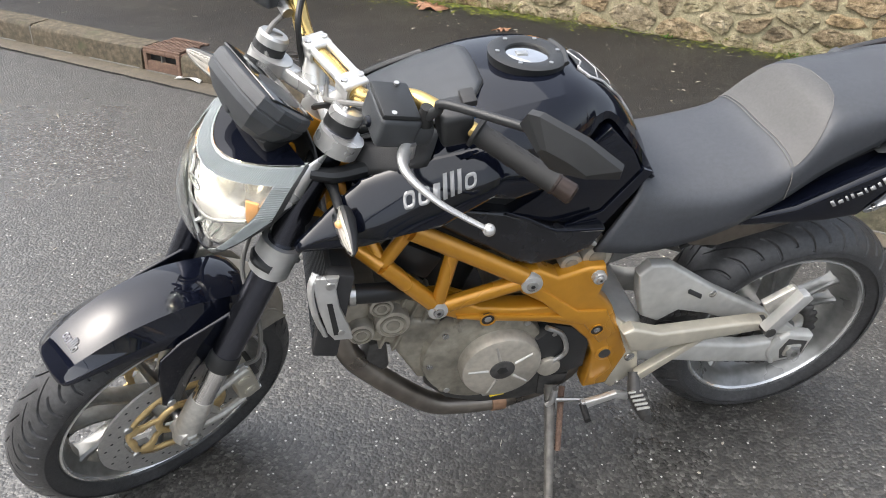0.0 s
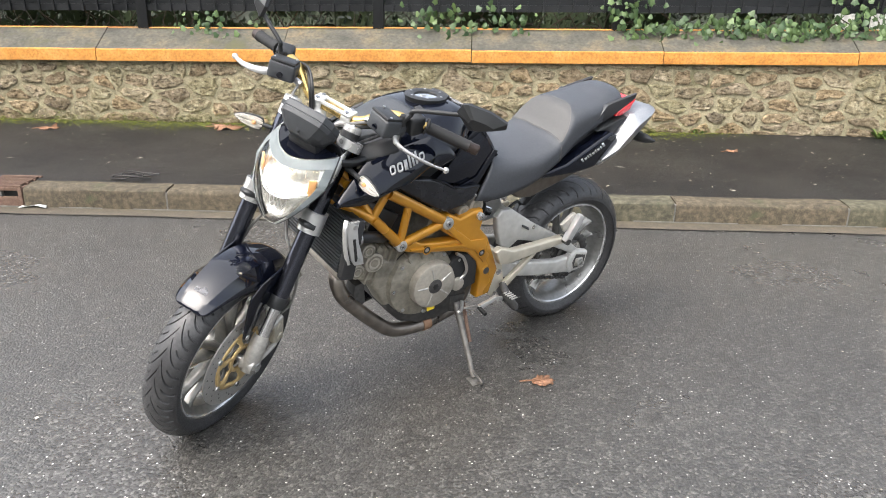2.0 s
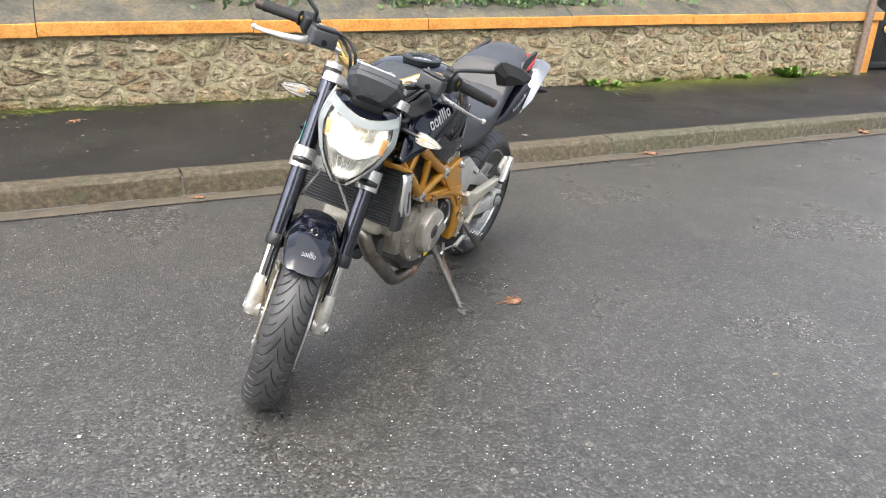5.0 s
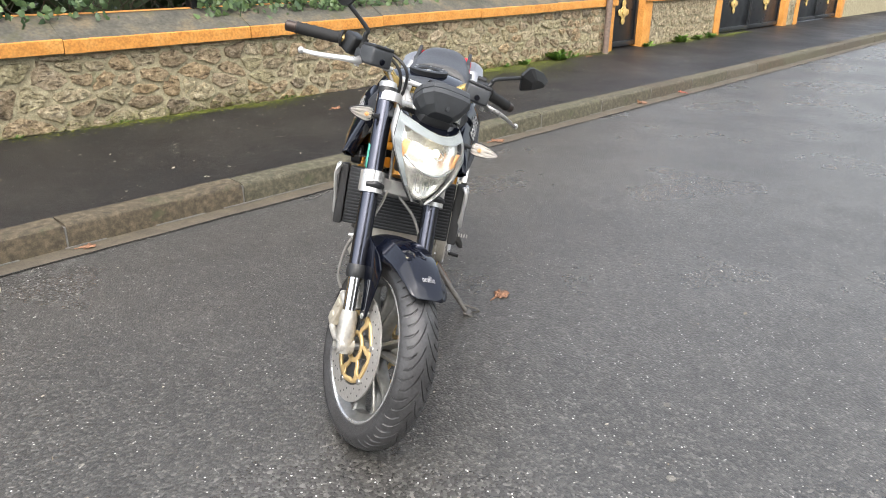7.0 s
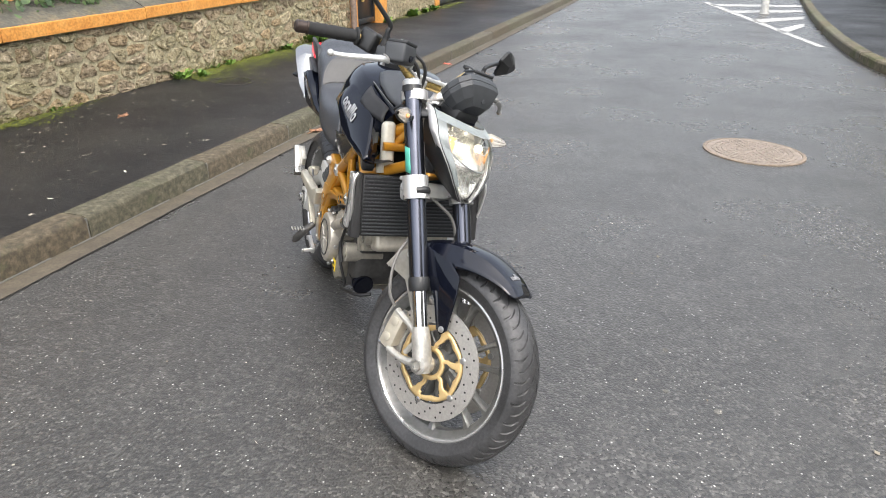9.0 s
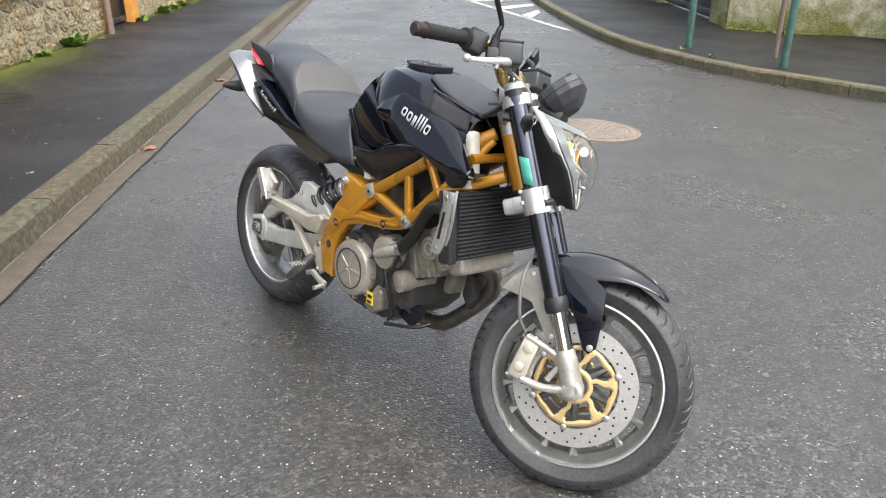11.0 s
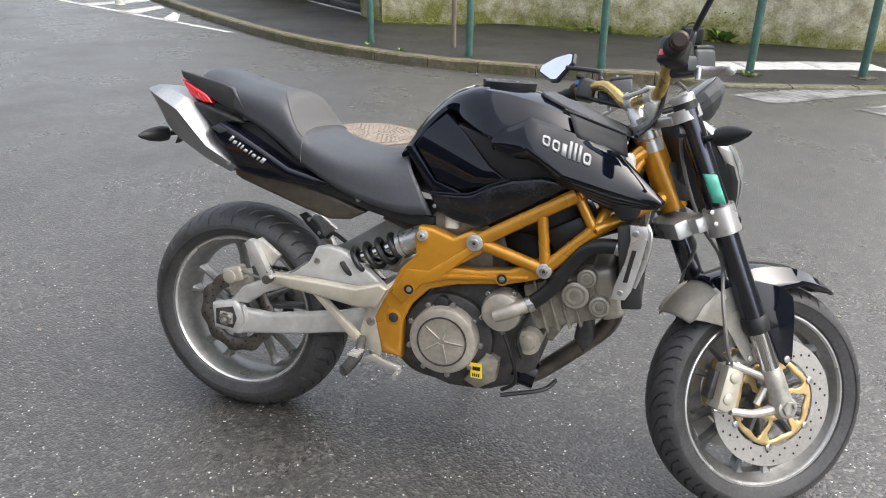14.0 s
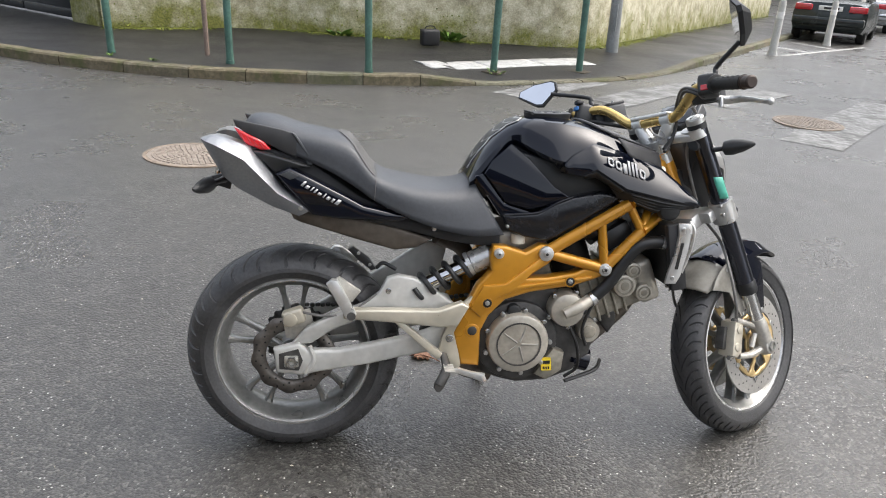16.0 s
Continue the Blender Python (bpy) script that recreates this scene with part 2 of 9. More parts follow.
def leafy(name, a, b2, rough=0.5):
    m, n, l, b, co = begin(name)
    gi = n.new("ShaderNodeNewGeometry")
    l.new(ramp(n, l, gi.outputs["Random Per Island"], [(0.0, a), (1.0, b2)]), b.inputs["Base Color"])
    b.inputs["Roughness"].default_value = rough
    return m


M["ivy"] = leafy("ivy_leaves", (0.028, 0.062, 0.018), (0.10, 0.155, 0.05))
M["weed"] = leafy("weed_leaves", (0.07, 0.15, 0.025), (0.19, 0.30, 0.06))
M["moss"] = leafy("moss_tufts", (0.065, 0.08, 0.012), (0.22, 0.24, 0.035), 0.9)
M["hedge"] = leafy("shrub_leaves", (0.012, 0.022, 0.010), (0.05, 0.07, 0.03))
M["twig"] = mat("bare_twigs", (0.06, 0.045, 0.032), 0.8)
M["dead_leaf"] = mottled("dead_leaf", [(0.3, (0.16, 0.075, 0.04)), (0.6, (0.30, 0.155, 0.085)), (0.8, (0.42, 0.25, 0.155))], 60, 0.6)
M["red_leaf"] = mottled("red_leaf", [(0.3, (0.45, 0.09, 0.06)), (0.7, (0.62, 0.20, 0.14))], 60, 0.6)
M["litter"] = leafy("pale_litter", (0.16, 0.13, 0.09), (0.62, 0.58, 0.48), 0.8)
# render and slate of the house fronts added to shape reflections
M["added_front"] = mottled("added_front_render", [(0.3, (0.20, 0.185, 0.16)), (0.7, (0.30, 0.28, 0.245))], 2.0, 0.9)
M["added_front_slate"] = mottled("added_front_slate", [(0.3, (0.04, 0.04, 0.045)), (0.7, (0.08, 0.08, 0.085))], 5.0, 0.7)
M["house_wall"] = mottled("pale_house_render", [(0.3, (0.50, 0.49, 0.46)), (0.7, (0.66, 0.65, 0.62))], 3.0, 0.9)

# motorcycle
M["black_gloss"] = mat("black_lacquer", (0.0036, 0.0046, 0.0090), 0.045, coat=0.0, vary=0.1, rough_vary=0.02, spec=0.44)
M["fork_black"] = mat("black_anodised_tube", (0.085, 0.09, 0.11), 0.20, 0.95, vary=0.05, rough_vary=0.03)
M["worn_steel"] = mat("worn_stand_steel", (0.16, 0.15, 0.135), 0.5, 0.5, vary=0.3, scale=50)
M["dark_iron"] = mat("dark_cover_iron", (0.035, 0.032, 0.03), 0.6, 0.2, vary=0.3)
M["faint_decal"] = mat("faint_grey_decal", (0.22, 0.22, 0.23), 0.35)
M["black_satin"] = mat("black_satin_plastic", (0.0163, 0.0173, 0.0182), 0.42, vary=0.15, bump=0.08, bump_scale=600)
M["panel_black"] = mat("scuffed_black_plastic", (0.011, 0.0115, 0.014), 0.22, vary=0.5, scale=160, coat=0.1, rough_vary=0.12, big=18, big_vary=0.25, bump=0.05, bump_scale=500)
M["black_matt"] = mat("black_matt_plastic", (0.022, 0.022, 0.023), 0.6, vary=0.15, bump=0.12, bump_scale=500)
M["grey_plastic"] = mat("dark_grey_plastic", (0.0399, 0.0432, 0.047), 0.45, vary=0.12, bump=0.1, bump_scale=500)
M["tyre"] = mat("worn_tyre_rubber", (0.042, 0.042, 0.043), 0.40, vary=0.3, scale=120, big=14, big_vary=0.25, bump=0.2, bump_scale=500)
M["rubber"] = mat("rubber", (0.013, 0.013, 0.013), 0.65, vary=0.2, scale=80)
M["seat_skin"] = mat("seat_vinyl", (0.044, 0.0475, 0.054), 0.42, vary=0.12, scale=120, bump=0.15, bump_scale=700)
M["seat_insert"] = mat("grey_suede_vinyl", (0.070, 0.069, 0.067), 0.55, vary=0.12, scale=200, bump=0.2, bump_scale=900)
M["thread"] = mat("seat_stitching", (0.132, 0.126, 0.12), 0.8)
M["gold_frame"] = mat("gold_frame_paint", (0.513, 0.236, 0.0197), 0.30, 0.35, coat=0.35, vary=0.06, rough_vary=0.05, big_vary=0.08)
M["gold_bar"] = mat("gold_anodised", (0.60, 0.43, 0.16), 0.28, 0.85, vary=0.06)
M["guard_black"] = mat("mudguard_lacquer", (0.004, 0.0050, 0.010), 0.035, coat=0.0, spec=0.62, rough_vary=0.02)
M["guard_grey"] = mat("bare_grey_guard", (0.30, 0.285, 0.25), 0.45, 0.15, vary=0.1, scale=90, big=12, big_vary=0.15)
M["gold_disc"] = mat("gold_disc_carrier", (0.62, 0.45, 0.21), 0.36, 0.35, vary=0.12)
M["cast_alloy"] = mat("bare_cast_alloy", (0.46, 0.445, 0.405), 0.42, 0.55, vary=0.14, scale=90, bump=0.1, bump_scale=400, big=12, big_vary=0.18)
M["engine"] = mat("engine_casting", (0.268, 0.248, 0.203), 0.5, 0.45, vary=0.2, scale=60, bump=0.15, bump_scale=300, big=14, big_vary=0.3)
M["engine_dark"] = mat("dark_engine_casting", (0.065, 0.063, 0.06), 0.5, 0.4, vary=0.25, scale=60, big=14, big_vary=0.3)
M["cover"] = mat("engine_cover", (0.43, 0.40, 0.34), 0.38, 0.5, vary=0.12, scale=70, big=14, big_vary=0.15)
M["swingarm"] = mat("swingarm_alloy", (0.50, 0.495, 0.465), 0.46, 0.3, vary=0.08, big=10, big_vary=0.12)
M["beige_alloy"] = mat("champagne_alloy", (0.50, 0.465, 0.38), 0.36, 0.4, vary=0.08, big=12, big_vary=0.12)
M["bright_alloy"] = mat("bright_cast_alloy", (0.66, 0.66, 0.64), 0.36, 0.5, vary=0.08, big=12)
M["silver"] = mat("silver_alloy", (0.56, 0.56, 0.545), 0.33, 0.65, vary=0.08, big=12)
M["steel"] = mat("brushed_steel", (0.50, 0.50, 0.49), 0.30, 0.9, vary=0.1, scale=150)
M["disc_steel"] = mat("drilled_disc_steel", (0.425, 0.412, 0.387), 0.36, 0.5, vary=0.1, scale=150)
M["dark_disc"] = mat("dark_disc_steel", (0.15, 0.135, 0.12), 0.45, 0.6, vary=0.2, scale=80)
M["muffler"] = mat("brushed_muffler_steel", (0.31, 0.32, 0.335), 0.36, 0.7, vary=0.08, scale=150)
M["muffler_box"] = mat("sooty_steel", (0.14, 0.12, 0.10), 0.5, 0.7, vary=0.2)
M["chrome"] = mat("chrome", (0.72, 0.72, 0.71), 0.10, 1.0, vary=0.04, rough_vary=0.04)
M["rim"] = mat("grey_rim_paint", (0.22, 0.22, 0.21), 0.34, 0.6, vary=0.15, scale=60, big=9, big_vary=0.2)
M["rim_lip"] = mat("polished_rim_lip", (0.62, 0.62, 0.61), 0.26, 0.7, vary=0.1)
M["header"] = mat("heat_tinted_header", (0.214, 0.19, 0.164), 0.34, 0.85, vary=0.2, scale=20, big=9, big_vary=0.4)
M["copper"] = mat("coppery_clamp", (0.36, 0.22, 0.14), 0.45, 0.7)
M["hose"] = mat("black_hose", (0.012, 0.012, 0.012), 0.45)
M["cable"] = mat("grey_brake_hose", (0.17, 0.165, 0.155), 0.4)
M["white_plastic"] = mat("milky_plastic", (0.60, 0.58, 0.50), 0.5)
M["decal"] = mat("silver_decal", (0.42, 0.42, 0.42), 0.35, 0.2)
M["yellow"] = mat("yellow_sticker", (0.80, 0.58, 0.03), 0.4)
# black of printed figures, also painted on as the shade of holes and slots
M["ink_and_holes"] = mat("black_print_and_holes", (0.015, 0.015, 0.015), 0.4)
M["teal"] = mat("teal_sticker", (0.07, 0.36, 0.27), 0.45)
M["blue"] = mat("blue_switch", (0.02, 0.13, 0.36), 0.4)
M["red_lens"] = mat("red_lens", (0.62, 0.015, 0.025), 0.12, coat=1.0)
M["amber"] = mat("amber_bulb", (0.74, 0.38, 0.15), 0.3)
M["bar_end"] = mat("tarnished_bar_end", (0.040, 0.028, 0.023), 0.34, 0.4)
M["mirror"] = mat("mirror_glass", (0.85, 0.87, 0.9), 0.02, 1.0, vary=0.01, rough_vary=0.01)
M["reflector"] = mat("headlamp_reflector", (0.70, 0.68, 0.63), 0.24, 0.75, vary=0.10, rough_vary=0.05)
M["frosted"] = mat("frosted_clear_ribs", (0.24, 0.265, 0.265), 0.25, coat=0.3, vary=0.05)
M["clear_white"] = mat("frosted_indicator_lens", (0.46, 0.43, 0.39), 0.2, coat=0.6)


def clear(name, tint, rough=0.03):
    m, n, l, b, co = begin(name)
    b.inputs["Base Color"].default_value = (*tint, 1)
    b.inputs["Roughness"].default_value = rough
    b.inputs["IOR"].default_value = 1.2
    b.inputs["Transmission Weight"].default_value = 1.0
    return m


M["lens"] = clear("headlamp_lens", (0.94, 0.95, 0.94), 0.04)
m, n, l, b, co = begin("lit_bulb")
b.inputs["Emission Color"].default_value = (1.0, 0.86, 0.62, 1)
b.inputs["Emission Strength"].default_value = 8.0
M["bulb"] = m
M["car_paint"] = mat("dark_green_grey_car_paint", (0.016, 0.022, 0.022), 0.22, coat=0.0, vary=0.05)
M["car_silver"] = mat("silver_car_paint", (0.50, 0.52, 0.54), 0.2, 0.4, coat=1.0, vary=0.05)
M["car_glass"] = mat("tinted_glass", (0.01, 0.012, 0.014), 0.04, coat=0.5)
M["car_lamp"] = mat("red_tail_lamp", (0.45, 0.02, 0.03), 0.15, coat=1.0)
M["plate_white"] = mat("white_plate", (0.7, 0.7, 0.68), 0.4)
M["bag"] = mat("black_bag_fabric", (0.008, 0.008, 0.009), 0.6, vary=0.25, scale=200, bump=0.3)


# ---- mesh helpers ----
def catmull(pts, k):
    """A smooth line through the points, k steps a span."""
    p = [Vector(a) for a in pts]
    if len(p) < 3 or k < 2:
        return p
    p = [2 * p[0] - p[1]] + p + [2 * p[-1] - p[-2]]
    out = []
    for i in range(1, len(p) - 2):
        a, b2, c, d = p[i - 1:i + 3]
        for j in range(k):
            t = j / k
            out.append(0.5 * ((2 * b2) + (c - a) * t + (2 * a - 5 * b2 + 4 * c - d) * t * t + (3 * b2 - a - 3 * c + d) * t ** 3))
    return out + [p[-2]]


def tube(pts, r, seg=12, smooth=5, bm=None, flat=1.0, cap=True):
    """A swept tube along the points; r a number or one for each point; flat squeezes it across."""
    bm = bm or bmesh.new()
    n0 = len(pts)
    rs = r if isinstance(r, (list, tuple)) else [r] * n0
    line = catmull(pts, smooth)
    steps = len(line)
    rr = [float(np.interp(i / (steps - 1) * (n0 - 1), range(n0), rs)) for i in range(steps)]
    up = None
    rings = []
    for i, p in enumerate(line):
        d = (line[min(i + 1, steps - 1)] - line[max(i - 1, 0)]).normalized()
        if up is None:
            up = d.orthogonal().normalized()
        side = d.cross(up).normalized()
        up = side.cross(d).normalized()
        rings.append([bm.verts.new(p + (side * math.cos(a) + up * math.sin(a) * flat) * rr[i]) for a in [2 * math.pi * j / seg for j in range(seg)]])
    for a, b2 in zip(rings, rings[1:]):
        for j in range(seg):
            bm.faces.new((a[j], a[(j + 1) % seg], b2[(j + 1) % seg], b2[j]))
    if cap:
        bm.faces.new(rings[0][::-1]), bm.faces.new(rings[-1])
    return bm


def rod(a, b2, r, seg=14, bm=None, r2=None):
    return tube([a, b2], [r, r2 if r2 is not None else r], seg, 1, bm)


def box(c, size, rot=(0, 0, 0), bevel=0.0, bm=None, seg=2):
    bm = bm or bmesh.new()
    t = bmesh.new()
    bmesh.ops.create_cube(t, size=1)
    bmesh.ops.scale(t, vec=size, verts=t.verts)
    if bevel:
        bmesh.ops.bevel(t, geom=t.edges[:], offset=bevel, segments=seg, affect="EDGES", profile=0.5)
    t.transform(pose(*c, *rot))
    join(bm, t)
    return bm


def join(bm, other):
    """Adds the other bmesh to bm and frees it."""
    me = bpy.data.meshes.new("temporary")
    other.to_mesh(me)
    other.free()
    bm.from_mesh(me)
    bpy.data.meshes.remove(me)
    return bm


def prism(poly, y0, y1, bevel=0.004, bm=None, seg=2, mirror=False):
    """A side outline in x and z, thick from y0 to y1."""
    t = bmesh.new()
    a = [t.verts.new((x, y0, z)) for x, z in poly]
    b2 = [t.verts.new((x, y1, z)) for x, z in poly]
    caps = [t.faces.new(a), t.faces.new(b2[::-1])]
    k = len(poly)
    for i in range(k):
        t.faces.new((a[(i + 1) % k], a[i], b2[i], b2[(i + 1) % k]))
    bmesh.ops.recalc_face_normals(t, faces=t.faces)
    if bevel:
        edges = list({e for f in caps for e in f.edges})
        bmesh.ops.bevel(t, geom=edges, offset=bevel, segments=seg, affect="EDGES", profile=0.5, clamp_overlap=True)
    if mirror:
        bmesh.ops.scale(t, vec=(1, -1, 1), verts=t.verts)
        bmesh.ops.reverse_faces(t, faces=t.faces)
    return join(bm, t) if bm else t


def lathe(profile, seg=48, bm=None, centre=(0, 0, 0), closed=False):
    """Turns (radius, y) about the y axis."""
    bm = bm or bmesh.new()
    rings = []
    for r, y in profile:
        rings.append([bm.verts.new((centre[0] + r * math.cos(a), centre[1] + y, centre[2] + r * math.sin(a))) for a in [2 * math.pi * j / seg for j in range(seg)]])
    pairs = list(zip(rings, rings[1:])) + ([(rings[-1], rings[0])] if closed else [])
    for a, b2 in pairs:
        for j in range(seg):
            bm.faces.new((a[j], b2[j], b2[(j + 1) % seg], a[(j + 1) % seg]))
    if not closed:
        for ring in (rings[0], rings[-1]):
            bm.faces.new(ring)
    bmesh.ops.recalc_face_normals(bm, faces=bm.faces)
    return bm


def disc(c, r, depth, seg=32, bevel=0.0, side=1, bm=None):
    """A round boss with its axis along y; its outer face lies at c, its body goes inwards by depth."""
    x, y, z = c
    e = min(bevel, depth, r) or 0.0005
    return lathe([(r, -side * depth), (r, -side * e), (r - e * 0.3, -side * e * 0.3), (r - e, 0), (0.0005, 0)], seg, bm, (x, y, z))


def sheet(rows, bm=None, flip=False, closed=False):
    """A quad grid from rows of points."""
    bm = bm or bmesh.new()
    g = [[bm.verts.new(p) for p in row] for row in rows]
    for a, b2 in zip(g, g[1:]):
        m2 = len(a)
        for j in range(m2 if closed else m2 - 1):
            q = (a[j], a[(j + 1) % m2], b2[(j + 1) % m2], b2[j])
            bm.faces.new(q[::-1] if flip else q)
    return bm


def smooth_rows(rows, ku, kv):
    """Refines a control grid along both ways."""
    wide = [catmull(r, kv) for r in rows]
    cols = [catmull([r[j] for r in wide], ku) for j in range(len(wide[0]))]
    return [[c[i] for c in cols] for i in range(len(cols[0]))]


def loft(rows, k=4, n=6, bulge=0.0, s=1, bm=None):
    """A panel between lines of points: each line is cut into k steps a span, the panel into n steps between lines; s mirrors it in y."""
    fine = []
    for row in rows:
        line = []
        for a, b2 in zip(row, row[1:]):
            line += [Vector(a).lerp(Vector(b2), i / k) for i in range(k)]
        fine.append(line + [Vector(row[-1])])
    grid = []
    for a, b2 in zip(fine, fine[1:]):
        for j in range(n):
            t = j / n
            grid.append([p.lerp(q, t) + Vector((0, bulge * 4 * t * (1 - t), 0)) for p, q in zip(a, b2)])
    grid.append(fine[-1])
    t = sheet([[(p.x, s * p.y, p.z) for p in row] for row in grid])
    bmesh.ops.recalc_face_normals(t, faces=t.faces)
    return join(bm, t) if bm else t


def finish(me, angle=35):
    me.polygons.foreach_set("use_smooth", [True] * len(me.polygons))
    me.set_sharp_from_angle(angle=radians(angle))


def solid(ob, thickness, offset=-1):
    md = ob.modifiers.new("thickness", "SOLIDIFY")
    md.thickness, md.offset = thickness, offset
    return ob


def part(name, bm, material, parent, label="", angle=35, m=None):
    """Links a bmesh as one mesh under a thing or a part."""
    if m is not None:
        bm.transform(m)
    me = bpy.data.meshes.new(name)
    bm.to_mesh(me)
    bm.free()
    finish(me, angle)
    me.materials.append(M[material])
    ob = new(name, me)
    ob.parent = parent
    if label:
        ob["label"] = label
    return ob


def thing(name, bm, material, label, category, group="", kind="", angle=35, at=None):
    ob = part(name, bm, material, None, "", angle)
    if at is not None:
        ob.matrix_world = at
    return tagged(ob, label, category, group, kind)


def holder(name, label, category, at, group="", kind=""):
    ob = new(name)
    ob.empty_display_size = 0.1
    ob.matrix_world = at
    return tagged(ob, label, category, group, kind)


# ---- the street ----
# street frame: u along the near kerb, v across it towards the garden wall
STREET = pose(0, 3.19, 0, 0, 0, 5.8)
STREET_BACK = STREET.inverted()


def ground_z(x, y):
    """The road's camber: falls away from the near kerb, and the side street runs downhill."""
    v = (STREET_BACK @ Vector((x, y, 0))).y
    z = 0.022 * min(1, max(0, (v + 1.7) / 1.7))
    z -= 0.05 * min(3.3, max(0, -2.3 - v))
    return z - 0.035 * max(0, min(60, -5 - y))


def steps(*spans):
    out = []
    for a, b2, d in spans:
        k = max(1, round((b2 - a) / d))
        out += [a + (b2 - a) * i / k for i in range(k)]
    return out + [spans[-1][1]]


gx = steps((-400, -40, 60), (-40, -8, 4), (-8, 20, 0.7), (20, 60, 4), (60, 400, 60))
gy = steps((-400, -40, 60), (-40, -14, 2), (-14, 5, 0.5), (5, 40, 5), (40, 400, 60))
ground = thing("ground", sheet([[(x, y, ground_z(x, y)) for x in gx] for y in gy]), "road", "dark grey damp asphalt road with pale aggregate chips", "road", kind="structure")


def strip(line, offset_a, offset_b, za, zb):
    """A band beside a line of (x, y): points at two offsets to the left of it."""
    rows = []
    for i, p in enumerate(line):
        a, b2 = Vector(line[max(i - 1, 0)]), Vector(line[min(i + 1, len(line) - 1)])
        d = (b2 - a).normalized()
        nrm = Vector((-d.y, d.x))
        rows.append([(p[0] + nrm.x * o, p[1] + nrm.y * o, z(p)) for o, z in ((offset_a, za), (offset_b, zb))])
    return rows


# near pavement: a slab from the kerb's back to the wall, and gutter strip
def wall_base(u):
    return 0.235


bm = sheet([[(u, 0.15, 0.140), (u, 0.7, 0.170), (u, 1.3, 0.206), (u, 2.2, wall_base(u) + 0.02)] for u in steps((-14, 45, 1.0))], flip=True)
thing("pavement_near", bm, "footway", "dark damp mastic asphalt pavement below the garden wall", "pavement", kind="structure", at=STREET)
bm = sheet([[(u, -0.13, 0.0250), (u, 0.002, 0.0255)] for u in steps((-14, 45, 1.0))], flip=True)
thing("gutter", bm, "gutter", "narrow concrete gutter strip along the kerb", "gutter", kind="structure", at=STREET)

# open, dirt-filled joint between gutter and asphalt
rng = random.Random(5)
line = [Vector((-9 + 0.06 * i, -0.133 + 0.012 * noise.noise(Vector((i * 0.11, 2, 0))) + rng.uniform(-0.003, 0.003), 0)) for i in range(420)]
bm = bmesh.new()
rows = []
for p in line:
    w = 0.0045 * rng.uniform(0.4, 1.5)
    rows.append([tuple(p + Vector((0, e * w, 0.0255 + 0.0015 * (abs(e) < 0.5)))) for e in (-1, 0, 1)])
thing("gutter_joint", sheet(rows, bm), "joint_dirt", "dark open joint between gutter and asphalt", "joint", kind="structure", at=STREET)

# near kerb: single stones with tight joints
kerb = holder("kerb_near", "weathered concrete kerb with single stones", "kerb", STREET, kind="structure")


def kerb_stone_mesh(name, length, low, high, width=0.15, material="kerb"):
    prof = [(0.0, low), (0.004, high - 0.028), (0.012, high - 0.012), (0.028, high - 0.002), (width, high + 0.003), (width, low)]
    me_bm = bmesh.new()
    k = 6
    rings = []
    for i in range(k + 1):
        x = length * i / k
        rings.append([me_bm.verts.new((x, y + random.uniform(-0.003, 0.003) * (0 < j < 4), z + random.uniform(-0.003, 0.003) * (0 < j < 5))) for j, (y, z) in enumerate(prof)])
    for a, b2 in zip(rings, rings[1:]):
        for j in range(len(prof)):
            me_bm.faces.new((a[j], b2[j], b2[(j + 1) % len(prof)], a[(j + 1) % len(prof)]))
    me_bm.faces.new(rings[0]), me_bm.faces.new(rings[-1][::-1])
    bmesh.ops.recalc_face_normals(me_bm, faces=me_bm.faces)
    me = bpy.data.meshes.new(name)
    me_bm.to_mesh(me)
    me_bm.free()
    finish(me)
    me.materials.append(M[material])
    return me


KL = 1.0
stone_a, stone_b = (kerb_stone_mesh("kerb_stone", KL - 0.012, -0.12, 0.145) for _ in range(2))
for i in range(-11, 36):
    u = -0.025 + KL * i
    if -4.1 < u < -2.9:
        continue
    ob = new("kerb_stone", (stone_a, stone_b)[i % 2])
    ob.parent = kerb
    ob.location = (u, random.uniform(-0.004, 0.004), random.uniform(-0.004, 0.004))
# the stone beside the drain is cut short
for u, ln in ((-4.025, 0.86), (-2.895, 0.870)):
    ob = new("kerb_stone", stone_a)
    ob.parent = kerb
    ob.location, ob.scale = (u, 0, 0), (ln / KL, 1, 1)
bm = bmesh.new()
for i in range(-11, 36):
    u = -0.025 + KL * i
    box((u - 0.006, 0.075, 0.035), (0.008, 0.142, 0.19), bm=bm)
for i in range(60):
    u = -8 + i * 0.42 + random.uniform(-0.1, 0.1)
    box((u, -0.004, 0.028), (random.uniform(0.2, 0.4), 0.008, 0.005), (0, 0, random.uniform(-0.6, 0.6)), bm=bm)
thing("kerb_joints", bm, "pale_joint", "pale lime-stained mortar joints of the kerb", "joints", kind="structure", at=STREET)

